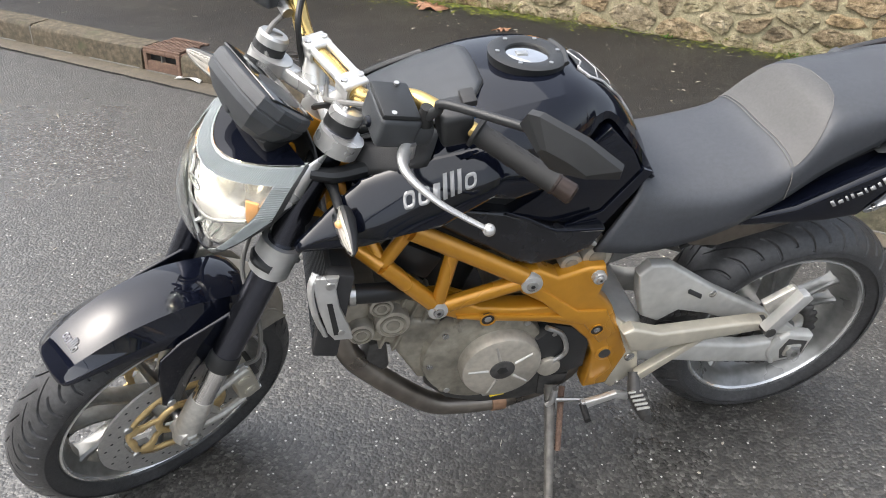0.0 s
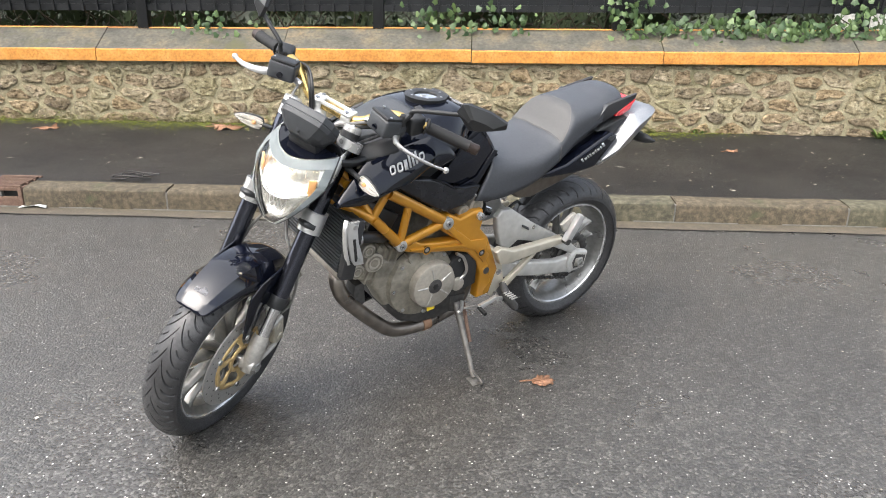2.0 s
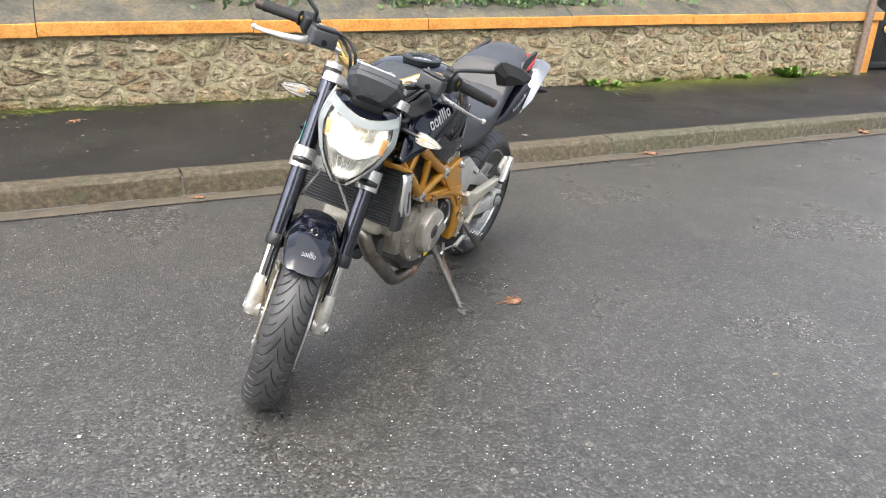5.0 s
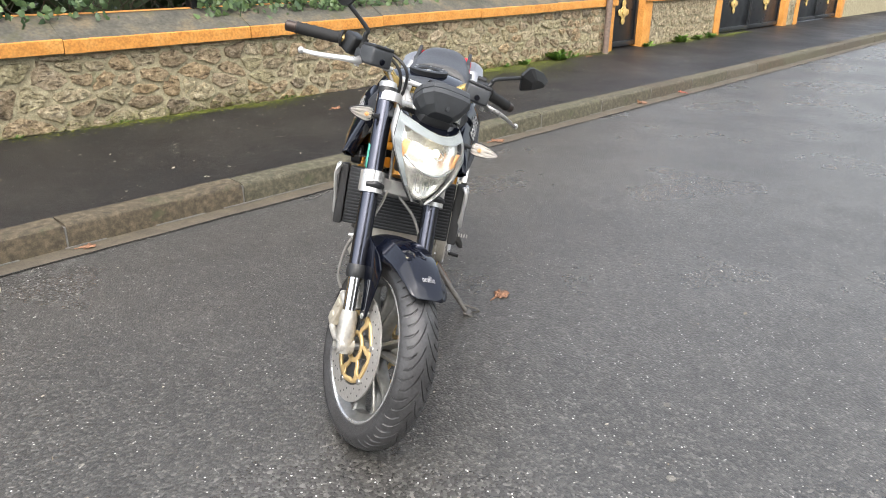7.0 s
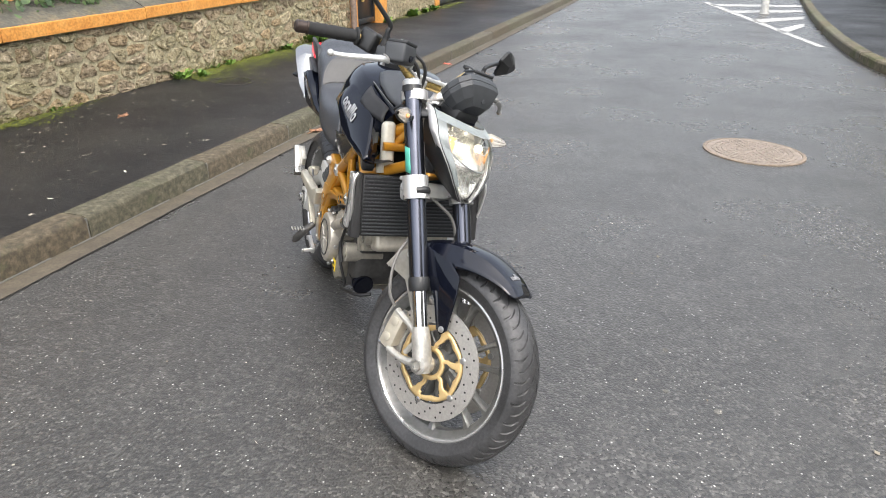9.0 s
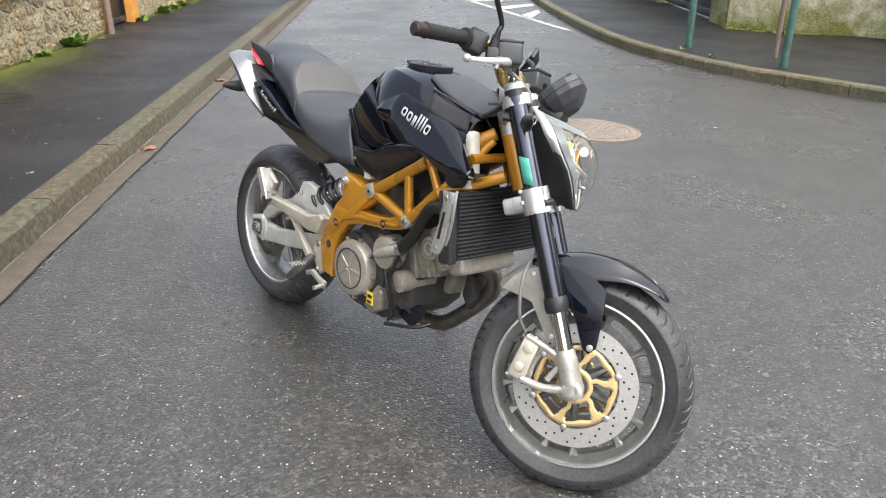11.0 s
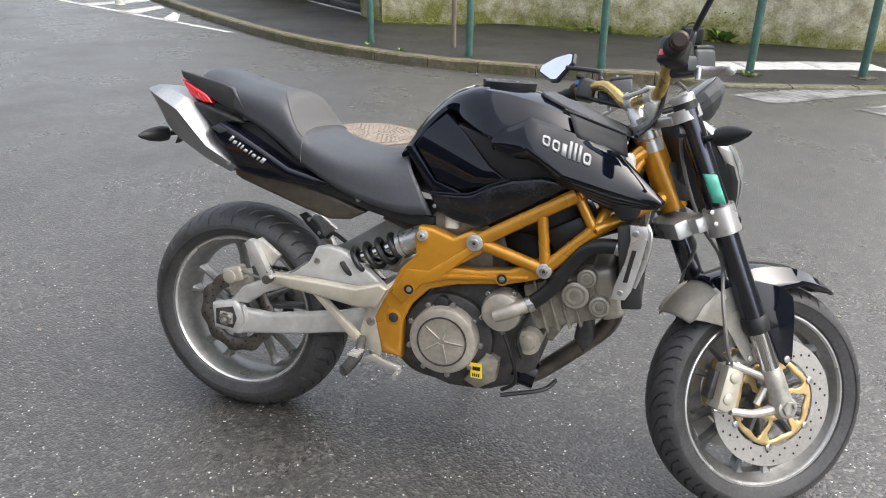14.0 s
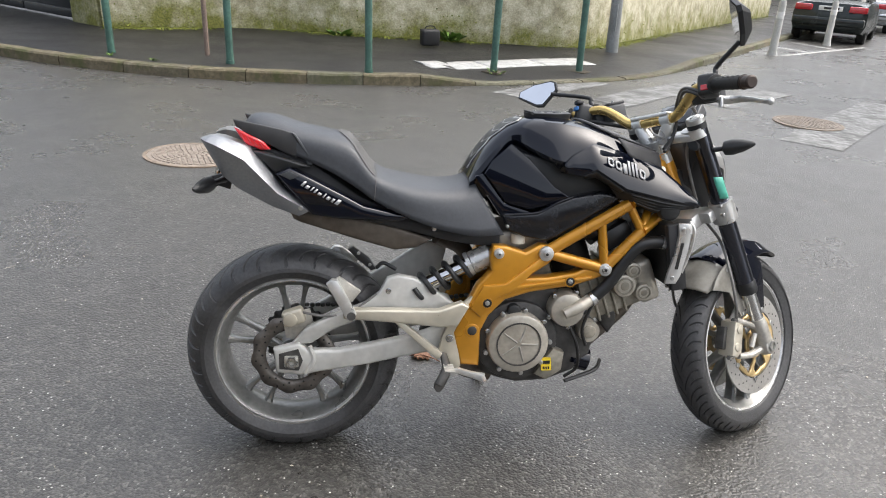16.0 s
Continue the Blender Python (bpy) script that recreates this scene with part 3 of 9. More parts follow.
# trodden gum and pale grit on the asphalt
bm = bmesh.new()
gum = random.Random(31)
spots = [(-1.52, 1.34), (-1.57, 1.59), (-0.27, 0.22), (0.04, 0.43), (-0.23, 0.39), (0.98, 1.17)]
spots += [(gum.uniform(-3.0, 3.2), gum.uniform(-1.4, 3.0)) for i in range(46)]
for i, (x, y) in enumerate(spots):
    rad = gum.uniform(0.010, 0.017) if i < 6 else gum.uniform(0.003, 0.009)
    ring = []
    for k in range(9):
        a = 2 * math.pi * k / 9
        q = rad * gum.uniform(0.75, 1.15)
        ring.append((x + q * math.cos(a), y + q * math.sin(a)))
    low = [bm.verts.new((a, b, ground_z(a, b) - 0.001)) for a, b in ring]
    top = [bm.verts.new((x + (a - x) * 0.8, y + (b - y) * 0.8, ground_z(a, b) + 0.0018)) for a, b in ring]
    for k in range(9):
        bm.faces.new((low[k], low[(k + 1) % 9], top[(k + 1) % 9], top[k]))
    bm.faces.new(top)
thing("grit", bm, "pale_joint", "pale trodden gum and grit on the asphalt", "grit", kind="stuff")

# drain inlet set into the kerb
drain = holder("storm_drain", "rusty cast-iron kerb drain with a slot and a ribbed top grate", "drain", STREET @ pose(-3.03, 0, 0))
bm = bmesh.new()
for c, sz in (((-0.115, 0.12, 0.04), (0.025, 0.24, 0.20)), ((0.115, 0.12, 0.04), (0.025, 0.24, 0.20)), ((0, 0.012, 0.035), (0.206, 0.022, 0.10)), ((0, 0.012, 0.132), (0.206, 0.022, 0.022)), ((0, 0.24, 0.06), (0.25, 0.02, 0.19))):
    box(c, sz, bevel=0.004, bm=bm)
part("drain_body", bm, "rust_drain", drain)
bm = bmesh.new()
for i in range(11):
    box((-0.105 + 0.021 * i, 0.13, 0.150), (0.011, 0.22, 0.012), bevel=0.002, bm=bm)
for y in (0.012, 0.09, 0.17, 0.245):
    box((0, y, 0.148), (0.25, 0.014, 0.012), bm=bm)
part("grate", bm, "rust_drain", drain)
# a solid black block stands for the shade in the drain's hollow
bm = bmesh.new()
box((0, 0.125, 0.07), (0.205, 0.19, 0.13), bm=bm)
part("dark_chamber", bm, "rubber", drain)

# ---- garden wall ----
def band_z(u):
    """Height of the underside of the coping."""
    return 0.752 + 0.0115 * u


WALL_V = 1.74
wall = holder("wall_garden", "rubble stone garden wall with lime mortar", "wall", STREET, kind="structure")


def wall_core(u0, u1, v0, v1, base, top):
    bm = bmesh.new()
    us = steps((u0, u1, 0.5))
    rows = []
    for u in us:
        rows.append([(u, v0, base), (u, v0, top(u)), (u, v1, top(u)), (u, v1, base)])
    sheet(rows, bm, closed=True)
    bm.verts.ensure_lookup_table()
    bm.faces.new([bm.verts[i] for i in range(4)])
    n0 = len(bm.verts)
    bm.faces.new([bm.verts[n0 - 1 - i] for i in range(4)])
    bmesh.ops.recalc_face_normals(bm, faces=bm.faces)
    return bm


part("mortar", wall_core(-12, 6.88, WALL_V, WALL_V + 0.34, -0.1, band_z), "mortar", wall)


def voronoi_cells(u0, u1, z0, z1, du, dz, seed):
    """Irregular stone outlines: cells of a jittered, course-like lattice, cut by bisectors."""
    rng = random.Random(seed)
    seeds, row = [], 0
    z = z0 + dz * 0.45
    while z < z1 + dz * 0.3:
        u = u0 + (0.5 if row % 2 else 0.0) * du
        while u < u1 + du * 0.5:
            if rng.random() > 0.11:
                seeds.append((u + rng.uniform(-0.40, 0.40) * du, z + rng.uniform(-0.30, 0.30) * dz))
            u += du * rng.uniform(0.62, 1.38)
        z += dz * rng.uniform(0.88, 1.12)
        row += 1
    k = dz / du * 1.25
    cells = []
    for i, (cu, cz) in enumerate(seeds):
        poly = [(u0, z0), (u1, z0), (u1, z1), (u0, z1)]
        for j, (ou, oz) in enumerate(seeds):
            if i == j or abs(ou - cu) > 2.6 * du or abs(oz - cz) > 2.6 * dz:
                continue
            # flattened metric, so that stones come out wider than high
            nx, nz = (ou - cu) * k * k, oz - cz
            c = (ou * ou - cu * cu) * k * k / 2 + (oz * oz - cz * cz) / 2
            out = []
            for a, b2 in zip(poly, poly[1:] + poly[:1]):
                fa, fb = nx * a[0] + nz * a[1] - c, nx * b2[0] + nz * b2[1] - c
                if fa <= 0:
                    out.append(a)
                if fa * fb < 0:
                    t = fa / (fa - fb)
                    out.append((a[0] + (b2[0] - a[0]) * t, a[1] + (b2[1] - a[1]) * t))
            poly = out
            if len(poly) < 3:
                break
        if len(poly) >= 3:
            cells.append(poly)
    return cells


def stone_bm(poly, gap, proud, rng, v0):
    """One rubble stone: rounded outline, domed and chipped face, standing proud of the mortar at v0."""
    c = Vector((sum(p[0] for p in poly) / len(poly), sum(p[1] for p in poly) / len(poly)))
    pts = []
    k = len(poly)
    for i in range(k):
        a, b2 = Vector(poly[i]), Vector(poly[(i + 1) % k])
        if (b2 - a).length < 0.012:
            continue
        for t in ((0.22, 0.5, 0.78) if (b2 - a).length > 0.06 else (0.5,)):
            pts.append(a.lerp(b2, t))
    if len(pts) < 4:
        return None
    out = []
    for p in pts:
        d = p - c
        ln = d.length
        out.append(c + d * max(0.35, (ln - gap * rng.uniform(0.3, 1.9)) / ln * rng.uniform(0.95, 1.03)))
    bm = bmesh.new()
    rings = []
    for s, depth in ((1.0, -0.01), (0.975, 0.5 * proud), (0.88, 0.9 * proud), (0.5, proud)):
        ring = []
        for p in out:
            q = c + (p - c) * s
            ring.append(bm.verts.new((q.x, v0 - depth + rng.uniform(-0.006, 0.006) * (depth > 0), q.y + rng.uniform(-0.003, 0.003))))
        rings.append(ring)
    for a, b2 in zip(rings, rings[1:]):
        for j in range(len(a)):
            bm.faces.new((a[j], a[(j + 1) % len(a)], b2[(j + 1) % len(a)], b2[j]))
    bm.faces.new(rings[-1])
    bmesh.ops.recalc_face_normals(bm, faces=bm.faces)
    return bm


def rubble(parent, u0, u1, top, v0, seed, du, dz, singles, base=0.13):
    """Stones of one wall stretch: those inside `singles` (a span of u) are parts, the rest one mesh."""
    rng = random.Random(seed + 1)
    rest = bmesh.new()
    for poly in voronoi_cells(u0, u1, base, max(top(u0), top(u1)) - 0.005, du, dz, seed):
        cu = sum(p[0] for p in poly) / len(poly)
        poly = [(u, min(z, top(u) - 0.012)) for u, z in poly]
        if max(p[1] for p in poly) - min(p[1] for p in poly) < 0.035:
            continue
        sb = stone_bm(poly, 0.013, rng.uniform(0.006, 0.022), rng, v0)
        if sb is None:
            continue
        if singles[0] < cu < singles[1]:
            part("stone", sb, "rubble", parent, angle=25)
        else:
            join(rest, sb)
    if len(rest.verts):
        tagged(part("stones", rest, "rubble", parent, angle=25), kind="stuff")
    else:
        rest.free()


# coping: painted front face and a weathered slope on top, in cast lengths
def coping(parent, u0, u1, length, base, v0, depth=0.30, hang=0.05):
    k = max(1, round((u1 - u0) / length))
    rng = random.Random(round(u0 * 10))
    for i in range(k):
        a, b2 = u0 + (u1 - u0) * i / k + 0.003, u0 + (u1 - u0) * (i + 1) / k - 0.003
        dz = rng.uniform(-0.004, 0.004)
        block = new("coping_block")
        block.parent = parent
        bm = bmesh.new()
        za, zb = base(a) + dz, base(b2) + dz
        f = v0 - hang
        prof = [(f, 0.0), (f - 0.002, 0.045), (f, 0.086), (f + 0.010, 0.094), (f + 0.05, 0.094), (f + 0.05, 0.0)]
        sheet([[(u, v, base(u) + dz + z) for v, z in prof] for u in steps((a, b2, 0.25))], bm, closed=True)
        bmesh.ops.holes_fill(bm, edges=bm.edges)
        bmesh.ops.recalc_face_normals(bm, faces=bm.faces)
        part("painted_face", bm, "orange_paint", block, "orange painted front edge")
        bm = bmesh.new()
        top = [(f + 0.008, 0.0), (f + 0.008, 0.0935), (f + 0.03, 0.104), (f + 0.12, 0.158), (f + depth - 0.04, 0.236), (f + depth - 0.015, 0.238), (f + depth + 0.1, 0.19), (f + depth + 0.1, 0.0)]
        sheet([[(u, v, base(u) + dz + z + rng.uniform(-0.002, 0.002)) for v, z in top] for u in steps((a, b2, 0.2))], bm, closed=True)
        bmesh.ops.holes_fill(bm, edges=bm.edges)
        bmesh.ops.recalc_face_normals(bm, faces=bm.faces)
        part("weathered_top", bm, "coping_top", block, "stained grey sloping top")
        bm = bmesh.new()
        sheet([[(u, f + depth - 0.055, base(u) + dz + 0.2335), (u, f + depth - 0.012, base(u) + dz + 0.2415), (u, f + depth + 0.02, base(u) + dz + 0.23)] for u in steps((a, b2, 0.25))], bm, flip=True)
        part("painted_ridge", bm, "orange_paint", block)


coping(wall, -12, 7.12, 1.50, band_z, WALL_V)
# painted quoin at the gate end
bm = box((6.99, WALL_V + 0.16, 0.44), (0.22, 0.36, 0.90), bevel=0.008)
part("gate_pier", bm, "orange_paint", wall, "orange painted pier at the gate")

# second wall stretch between the gates
wall2 = holder("wall_middle", "lichen-blackened rubble wall between the two gates", "wall", STREET, kind="structure")
part("mortar", wall_core(8.17, 10.5, WALL_V, WALL_V + 0.34, -0.1, lambda u: 0.87), "mortar", wall2)
coping(wall2, 7.94, 10.73, 1.4, lambda u: 0.87, WALL_V)
for u in (8.06, 10.61):
    part("gate_pier", box((u, WALL_V + 0.16, 0.42), (0.24, 0.36, 0.96), bevel=0.008), "orange_paint", wall2)
wall3 = holder("wall_far_stretch", "pale rubble wall beyond the gates", "wall", STREET, kind="structure")
part("mortar", wall_core(14.1, 14.56, WALL_V, WALL_V + 0.34, -0.1, lambda u: 0.93), "mortar", wall3)
coping(wall3, 13.88, 14.78, 1.0, lambda u: 0.93, WALL_V)
for u in (14.0, 14.66):
    part("gate_pier", box((u, WALL_V + 0.16, 0.42), (0.22, 0.36, 1.08), bevel=0.008), "orange_paint", wall3)
part("mortar", wall_core(18.0, 45, WALL_V, WALL_V + 0.34, -0.1, lambda u: 0.97), "mortar", wall3)
coping(wall3, 17.85, 45, 2.0, lambda u: 0.97, WALL_V)
part("gate_pier", box((17.95, WALL_V + 0.16, 0.42), (0.24, 0.36, 1.12), bevel=0.008), "orange_paint", wall3)


def gate(u0, u1, leaves, label):
    g = holder("gate", label, "gate", STREET @ pose(u0, WALL_V + 0.10, 0.235), group="black street gates")
    w = (u1 - u0) / leaves
    for i in range(leaves):
        a = w * i
        leaf = part("leaf_panel", box((a + w / 2, 0.02, 0.95), (w - 0.015, 0.02, 1.78), bevel=0.003), "gate_black", g)
        bm = bmesh.new()
        for c, s in (((a + 0.03, 0.0, 0.95), (0.05, 0.04, 1.84)), ((a + w - 0.03, 0.0, 0.95), (0.05, 0.04, 1.84)), ((a + w / 2, 0.0, 0.06), (w - 0.02, 0.04, 0.07)), ((a + w / 2, 0.0, 0.84), (w - 0.02, 0.04, 0.05)), ((a + w / 2, 0.0, 1.84), (w - 0.02, 0.04, 0.06))):
            box(c, s, bevel=0.004, bm=bm)
        part("leaf_frame", bm, "gate_black", g)
        bm = box((a + w / 2, -0.012, 0.49), (0.17, 0.02, 0.17), (0, 45, 0), 0.012)
        for k in range(4):
            t = math.pi / 2 * k
            lathe([(0.045, 0.008), (0.045, -0.008), (0.02, -0.014)], 12, bm, (a + w / 2 + 0.10 * math.cos(t), -0.012, 0.49 + 0.12 * math.sin(t)))
        lathe([(0.05, 0), (0.05, -0.014), (0.02, -0.022)], 14, bm, (a + w / 2, -0.018, 0.49))
        part("ornament", bm, "brass", g, "gilt diamond ornament")
    return g


gate(7.11, 7.94, 1, "narrow black metal garden gate with a gilt ornament")
gate(10.73, 13.88, 2, "wide black metal double gate with gilt ornaments")
gate(14.78, 17.85, 2, "distant black metal double gate with gilt ornaments")

# pole standing at the wall's end
bm = tube([(0, 0, 0), (0.02, 0, 1.5), (0.03, 0, 3.2)], 0.042, 14, 3)
thing("sign_pole", bm, "post_rust", "dark brown steel pole standing on the pavement at the wall's end", "pole", at=STREET @ pose(6.80, WALL_V - 0.09, 0.22))

# fence on the wall: posts, two rails, pickets in front of a dark sheet
fence = holder("fence", "black metal picket fence backed by dark sheet on the wall", "fence", STREET, kind="")
FV = WALL_V + 0.24
post_us = [-8.58, -6.68, -4.78, -2.88, -0.98, 0.92, 2.82, 4.74, 6.66]
for u in post_us:
    part("post", box((u, FV, (band_z(u) + 0.19 + 2.0) / 2), (0.085, 0.085, 2.0 - band_z(u) - 0.19), bevel=0.004), "fence_black", fence)
for a, b2 in zip(post_us, post_us[1:]):
    for dz, h in ((0.365, 0.05), (1.2, 0.05)):
        bm = sheet([[(u, FV + y, band_z(u) + dz + z) for y, z in ((-0.022, 0), (-0.022, h), (0.022, h), (0.022, 0))] for u in (a + 0.045, b2 - 0.045)], closed=True)
        bmesh.ops.holes_fill(bm, edges=bm.edges)
        bmesh.ops.recalc_face_normals(bm, faces=bm.faces)
        part("rail", bm, "fence_black", fence)
    bm = sheet([[(u, FV + 0.034, band_z(u) + 0.375), (u, FV + 0.034, 1.95)] for u in (a + 0.045, b2 - 0.045)])
    part("backing_sheet", bm, "fence_black", fence)
picket_bm = box((0, 0, 0.79), (0.016, 0.016, 0.86), bevel=0.002)
picket = bpy.data.meshes.new("picket")
picket_bm.to_mesh(picket), picket_bm.free()
picket.materials.append(M["fence_black"])
for a, b2 in zip(post_us, post_us[1:]):
    k = round((b2 - a) / 0.117)
    for i in range(1, k):
        u = a + (b2 - a) * i / k
        ob = new("picket", picket)
        ob.parent = fence
        ob.location = (u, FV - 0.032, band_z(u))

# garden behind: hedge, twigs and a pale wall
hedge = bmesh.new()
rng = random.Random(5)
for i in range(13000):
    u, v, z = rng.uniform(-8, 9), WALL_V + rng.uniform(0.5, 1.3), 0.75 + rng.uniform(0, 0.65)
    s = rng.uniform(0.014, 0.036)
    a = Euler((rng.uniform(0, 6), rng.uniform(0, 6), rng.uniform(0, 6))).to_matrix()
    if 2.9 < u < 4.6 and rng.random() < 0.8:
        continue
    hedge.faces.new([hedge.verts.new(Vector((u, v, z)) + a @ Vector(q) * s) for q in ((-1, 0, 0), (0, -0.5, 0), (1, 0, 0), (0, 0.5, 0))])
# a dark lumpy sheet backs the loose leaves and closes the gaps between them
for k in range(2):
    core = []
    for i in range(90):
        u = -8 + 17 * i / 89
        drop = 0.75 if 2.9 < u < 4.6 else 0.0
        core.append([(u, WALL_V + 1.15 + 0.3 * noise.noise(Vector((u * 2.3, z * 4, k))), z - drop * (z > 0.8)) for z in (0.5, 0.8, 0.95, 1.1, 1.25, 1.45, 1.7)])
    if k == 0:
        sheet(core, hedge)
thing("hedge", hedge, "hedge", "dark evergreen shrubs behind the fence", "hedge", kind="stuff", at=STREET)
twigs = bmesh.new()
for i in range(230):
    u = rng.uniform(-7, 8)
    v = WALL_V + rng.uniform(0.3, 0.6)
    z = band_z(u) + 0.12
    p = [Vector((u, v, z))]
    for k in range(3):
        p.append(p[-1] + Vector((rng.uniform(-0.16, 0.16), rng.uniform(-0.05, 0.05), rng.uniform(0.02, 0.16))))
    tube(p, [0.006, 0.005, 0.004, 0.002], 5, 2, twigs)
thing("twigs", twigs, "twig", "tangle of bare brown twigs behind the fence", "twigs", kind="stuff", at=STREET)
bm = box((3.75, WALL_V + 1.7, 0.9), (2.4, 0.2, 1.8))
thing("garden_house_wall", bm, "house_wall", "pale rendered wall in the garden", "wall", kind="structure", at=STREET)
bm = box((-1, WALL_V + 2.6, 0.36), (30, 4.6, 0.72))
thing("garden_bed", bm, "hedge", "dark garden soil behind the wall", "soil", kind="structure", at=STREET)


def leaf_cloud(n, spread, seed, lo, hi, droop=0.0):
    """Lobed leaves, each on its own turn, in a loose patch."""
    bm = bmesh.new()
    rng = random.Random(seed)
    shape = ((0, -0.9), (0.45, -0.55), (0.95, -0.35), (0.6, 0.05), (0.55, 0.5), (0, 1.0), (-0.55, 0.5), (-0.6, 0.05), (-0.95, -0.35), (-0.45, -0.55))
    for i in range(n):
        s = rng.uniform(lo, hi)
        c = Vector((rng.gauss(0, spread[0]), rng.gauss(0, spread[1]), rng.gauss(0, spread[2])))
        c.z -= droop * abs(c.x) * rng.random()
        rot = Euler((rng.uniform(0.6, 1.9), rng.uniform(-0.6, 0.6), rng.uniform(-0.9, 0.9))).to_matrix()
        mid = bm.verts.new(c + rot @ Vector((0, 0, 0.12)) * s)
        ring = [bm.verts.new(c + rot @ Vector((x, y, -0.12 * abs(x))) * s) for x, y in shape]
        for a, b2 in zip(ring, ring[1:] + ring[:1]):
            bm.faces.new((mid, a, b2))
    return bm


for i, (u, w, n0, lift) in enumerate(((-2.37, 0.16, 90, 0.0), (-0.36, 0.22, 120, 0.05), (0.07, 0.12, 50, 0.03), (0.96, 0.10, 150, 0.16), (1.24, 0.15, 110, 0.0), (1.78, 0.22, 260, 0.0), (2.31, 0.22, 300, -0.02), (2.77, 0.12, 150, 0.14), (2.99, 0.15, 130, 0.0), (3.98, 0.3, 50, -0.01))):
    bm = leaf_cloud(round(n0 * 0.62), (w, 0.045, 0.055 + lift * 0.6), 40 + i, 0.018, 0.036)
    thing("ivy", bm, "ivy", "trailing green ivy growing over the coping through the fence", "ivy", "ivy on the wall", at=STREET @ pose(u, WALL_V + 0.13, band_z(u) + 0.235 + lift, 0, 0, 0))


def weed(seed, n0, size):
    bm = bmesh.new()
    rng = random.Random(seed)
    for i in range(n0):
        a, ln = rng.uniform(0, 6.28), size * rng.uniform(0.5, 1.0)
        d = Vector((math.cos(a), math.sin(a) * 0.6, 0))
        side = Vector((-d.y, d.x, 0)) * ln * 0.22
        root = Vector((rng.gauss(0, size * 0.35), rng.gauss(0, size * 0.2), 0))
        lift = rng.uniform(0.2, 1.1)
        mid, tip = root + d * ln * 0.6 + Vector((0, 0, ln * lift * 0.6)), root + d * ln + Vector((0, 0, ln * lift * 0.7))
        v = [bm.verts.new(q) for q in (root, mid + side, tip, mid - side)]
        bm.faces.new(v)
    return bm


for i, (u, dv, n0, size) in enumerate(((3.03, 0.06, 70, 0.11), (3.21, 0.17, 40, 0.09), (3.62, 0.03, 26, 0.07), (3.84, 0.04, 34, 0.09), (4.65, 0.05, 24, 0.07), (5.01, 0.05, 40, 0.10), (5.72, 0.06, 80, 0.19), (6.09, 0.06, 26, 0.08), (8.08, 0.06, 40, 0.13), (9.15, 0.06, 90, 0.16), (9.74, 0.08, 60, 0.12), (10.28, 0.06, 70, 0.14), (1.59, 0.02, 16, 0.06), (0.11, 0.02, 14, 0.05), (-1.69, 0.02, 14, 0.05), (-0.61, 0.03, 16, 0.05))):
    thing("weed", weed(80 + i, n0, size), "weed", "small green weed rooted at the foot of the wall", "weed", "weeds at the wall", at=STREET @ pose(u, WALL_V - dv, 0.228))

moss = bmesh.new()
rng = random.Random(9)
for i in range(34000):
    u = rng.uniform(-7, 12)
    if 7.1 < u < 7.9 or noise.noise(Vector((u * 0.55, 0.3, 0))) + 0.42 < rng.random() * 0.75:
        continue
    if i > 25000:
        u = 3.0 + 2.7 * rng.random()
    wide = (0.20 if i > 25000 and rng.random() < 0.75 else 0.05) + 0.13 * max(0.0, noise.noise(Vector((u * 1.7, 4.1, 0))) + 0.25)
    v = WALL_V - abs(rng.gauss(0, wide))
    s = rng.uniform(0.004, 0.010)
    z = 0.206 + (v - 1.3) / 0.9 * 0.049 + 0.004
    if rng.random() < 0.18:
        v, z = WALL_V - 0.012 - rng.uniform(0, 0.010), z + abs(rng.gauss(0, 0.035))
    moss.faces.new([moss.verts.new((u + s * math.cos(a) * rng.uniform(0.7, 1.6), v + s * math.sin(a), z + rng.uniform(0, 0.004))) for a in (0, 1.5, 3.1, 4.6)])
thing("moss", moss, "moss", "yellow-green moss along the foot of the wall", "moss", kind="stuff", at=STREET)


# ---- fallen leaves and litter ----
def fallen_leaf(size, seed):
    """A curled, lobed dry leaf with a stalk."""
    bm = bmesh.new()
    rng = random.Random(seed)
    lobes = 7
    mid = bm.verts.new((0, 0, 0.10 * size))
    ring = []
    for i in range(lobes * 4):
        a = 2 * math.pi * i / (lobes * 4)
        r = size * (0.62, 0.82, 1.0, 0.8)[(i + 2) % 4] * rng.uniform(0.75, 1.1) * (1 if i % 4 else 0.75)
        ring.append(bm.verts.new((r * math.cos(a), 0.75 * r * math.sin(a), abs(rng.gauss(0.06, 0.10)) * size)))
    for a, b2 in zip(ring, ring[1:] + ring[:1]):
        bm.faces.new((mid, a, b2))
    tube([(0, 0, 0.1 * size), (-size * 0.7, 0.1 * size, 0.1 * size), (-size * 1.3, 0.25 * size, 0.04 * size)], size * 0.03, 5, 2, bm)
    return bm


def drop_leaf(x, y, z, size, turn, seed, material, words):
    ob = thing("fallen_leaf", fallen_leaf(size, seed), material, words, "leaf", "fallen leaves", angle=20, at=pose(x, y, z + 0.003, 0, 0, turn))
    solid(ob, 0.001)


def on_pave(u, v):
    p = STREET @ Vector((u, v, 0))
    return p.x, p.y, 0.140 + 0.055 * (v - 0.15)


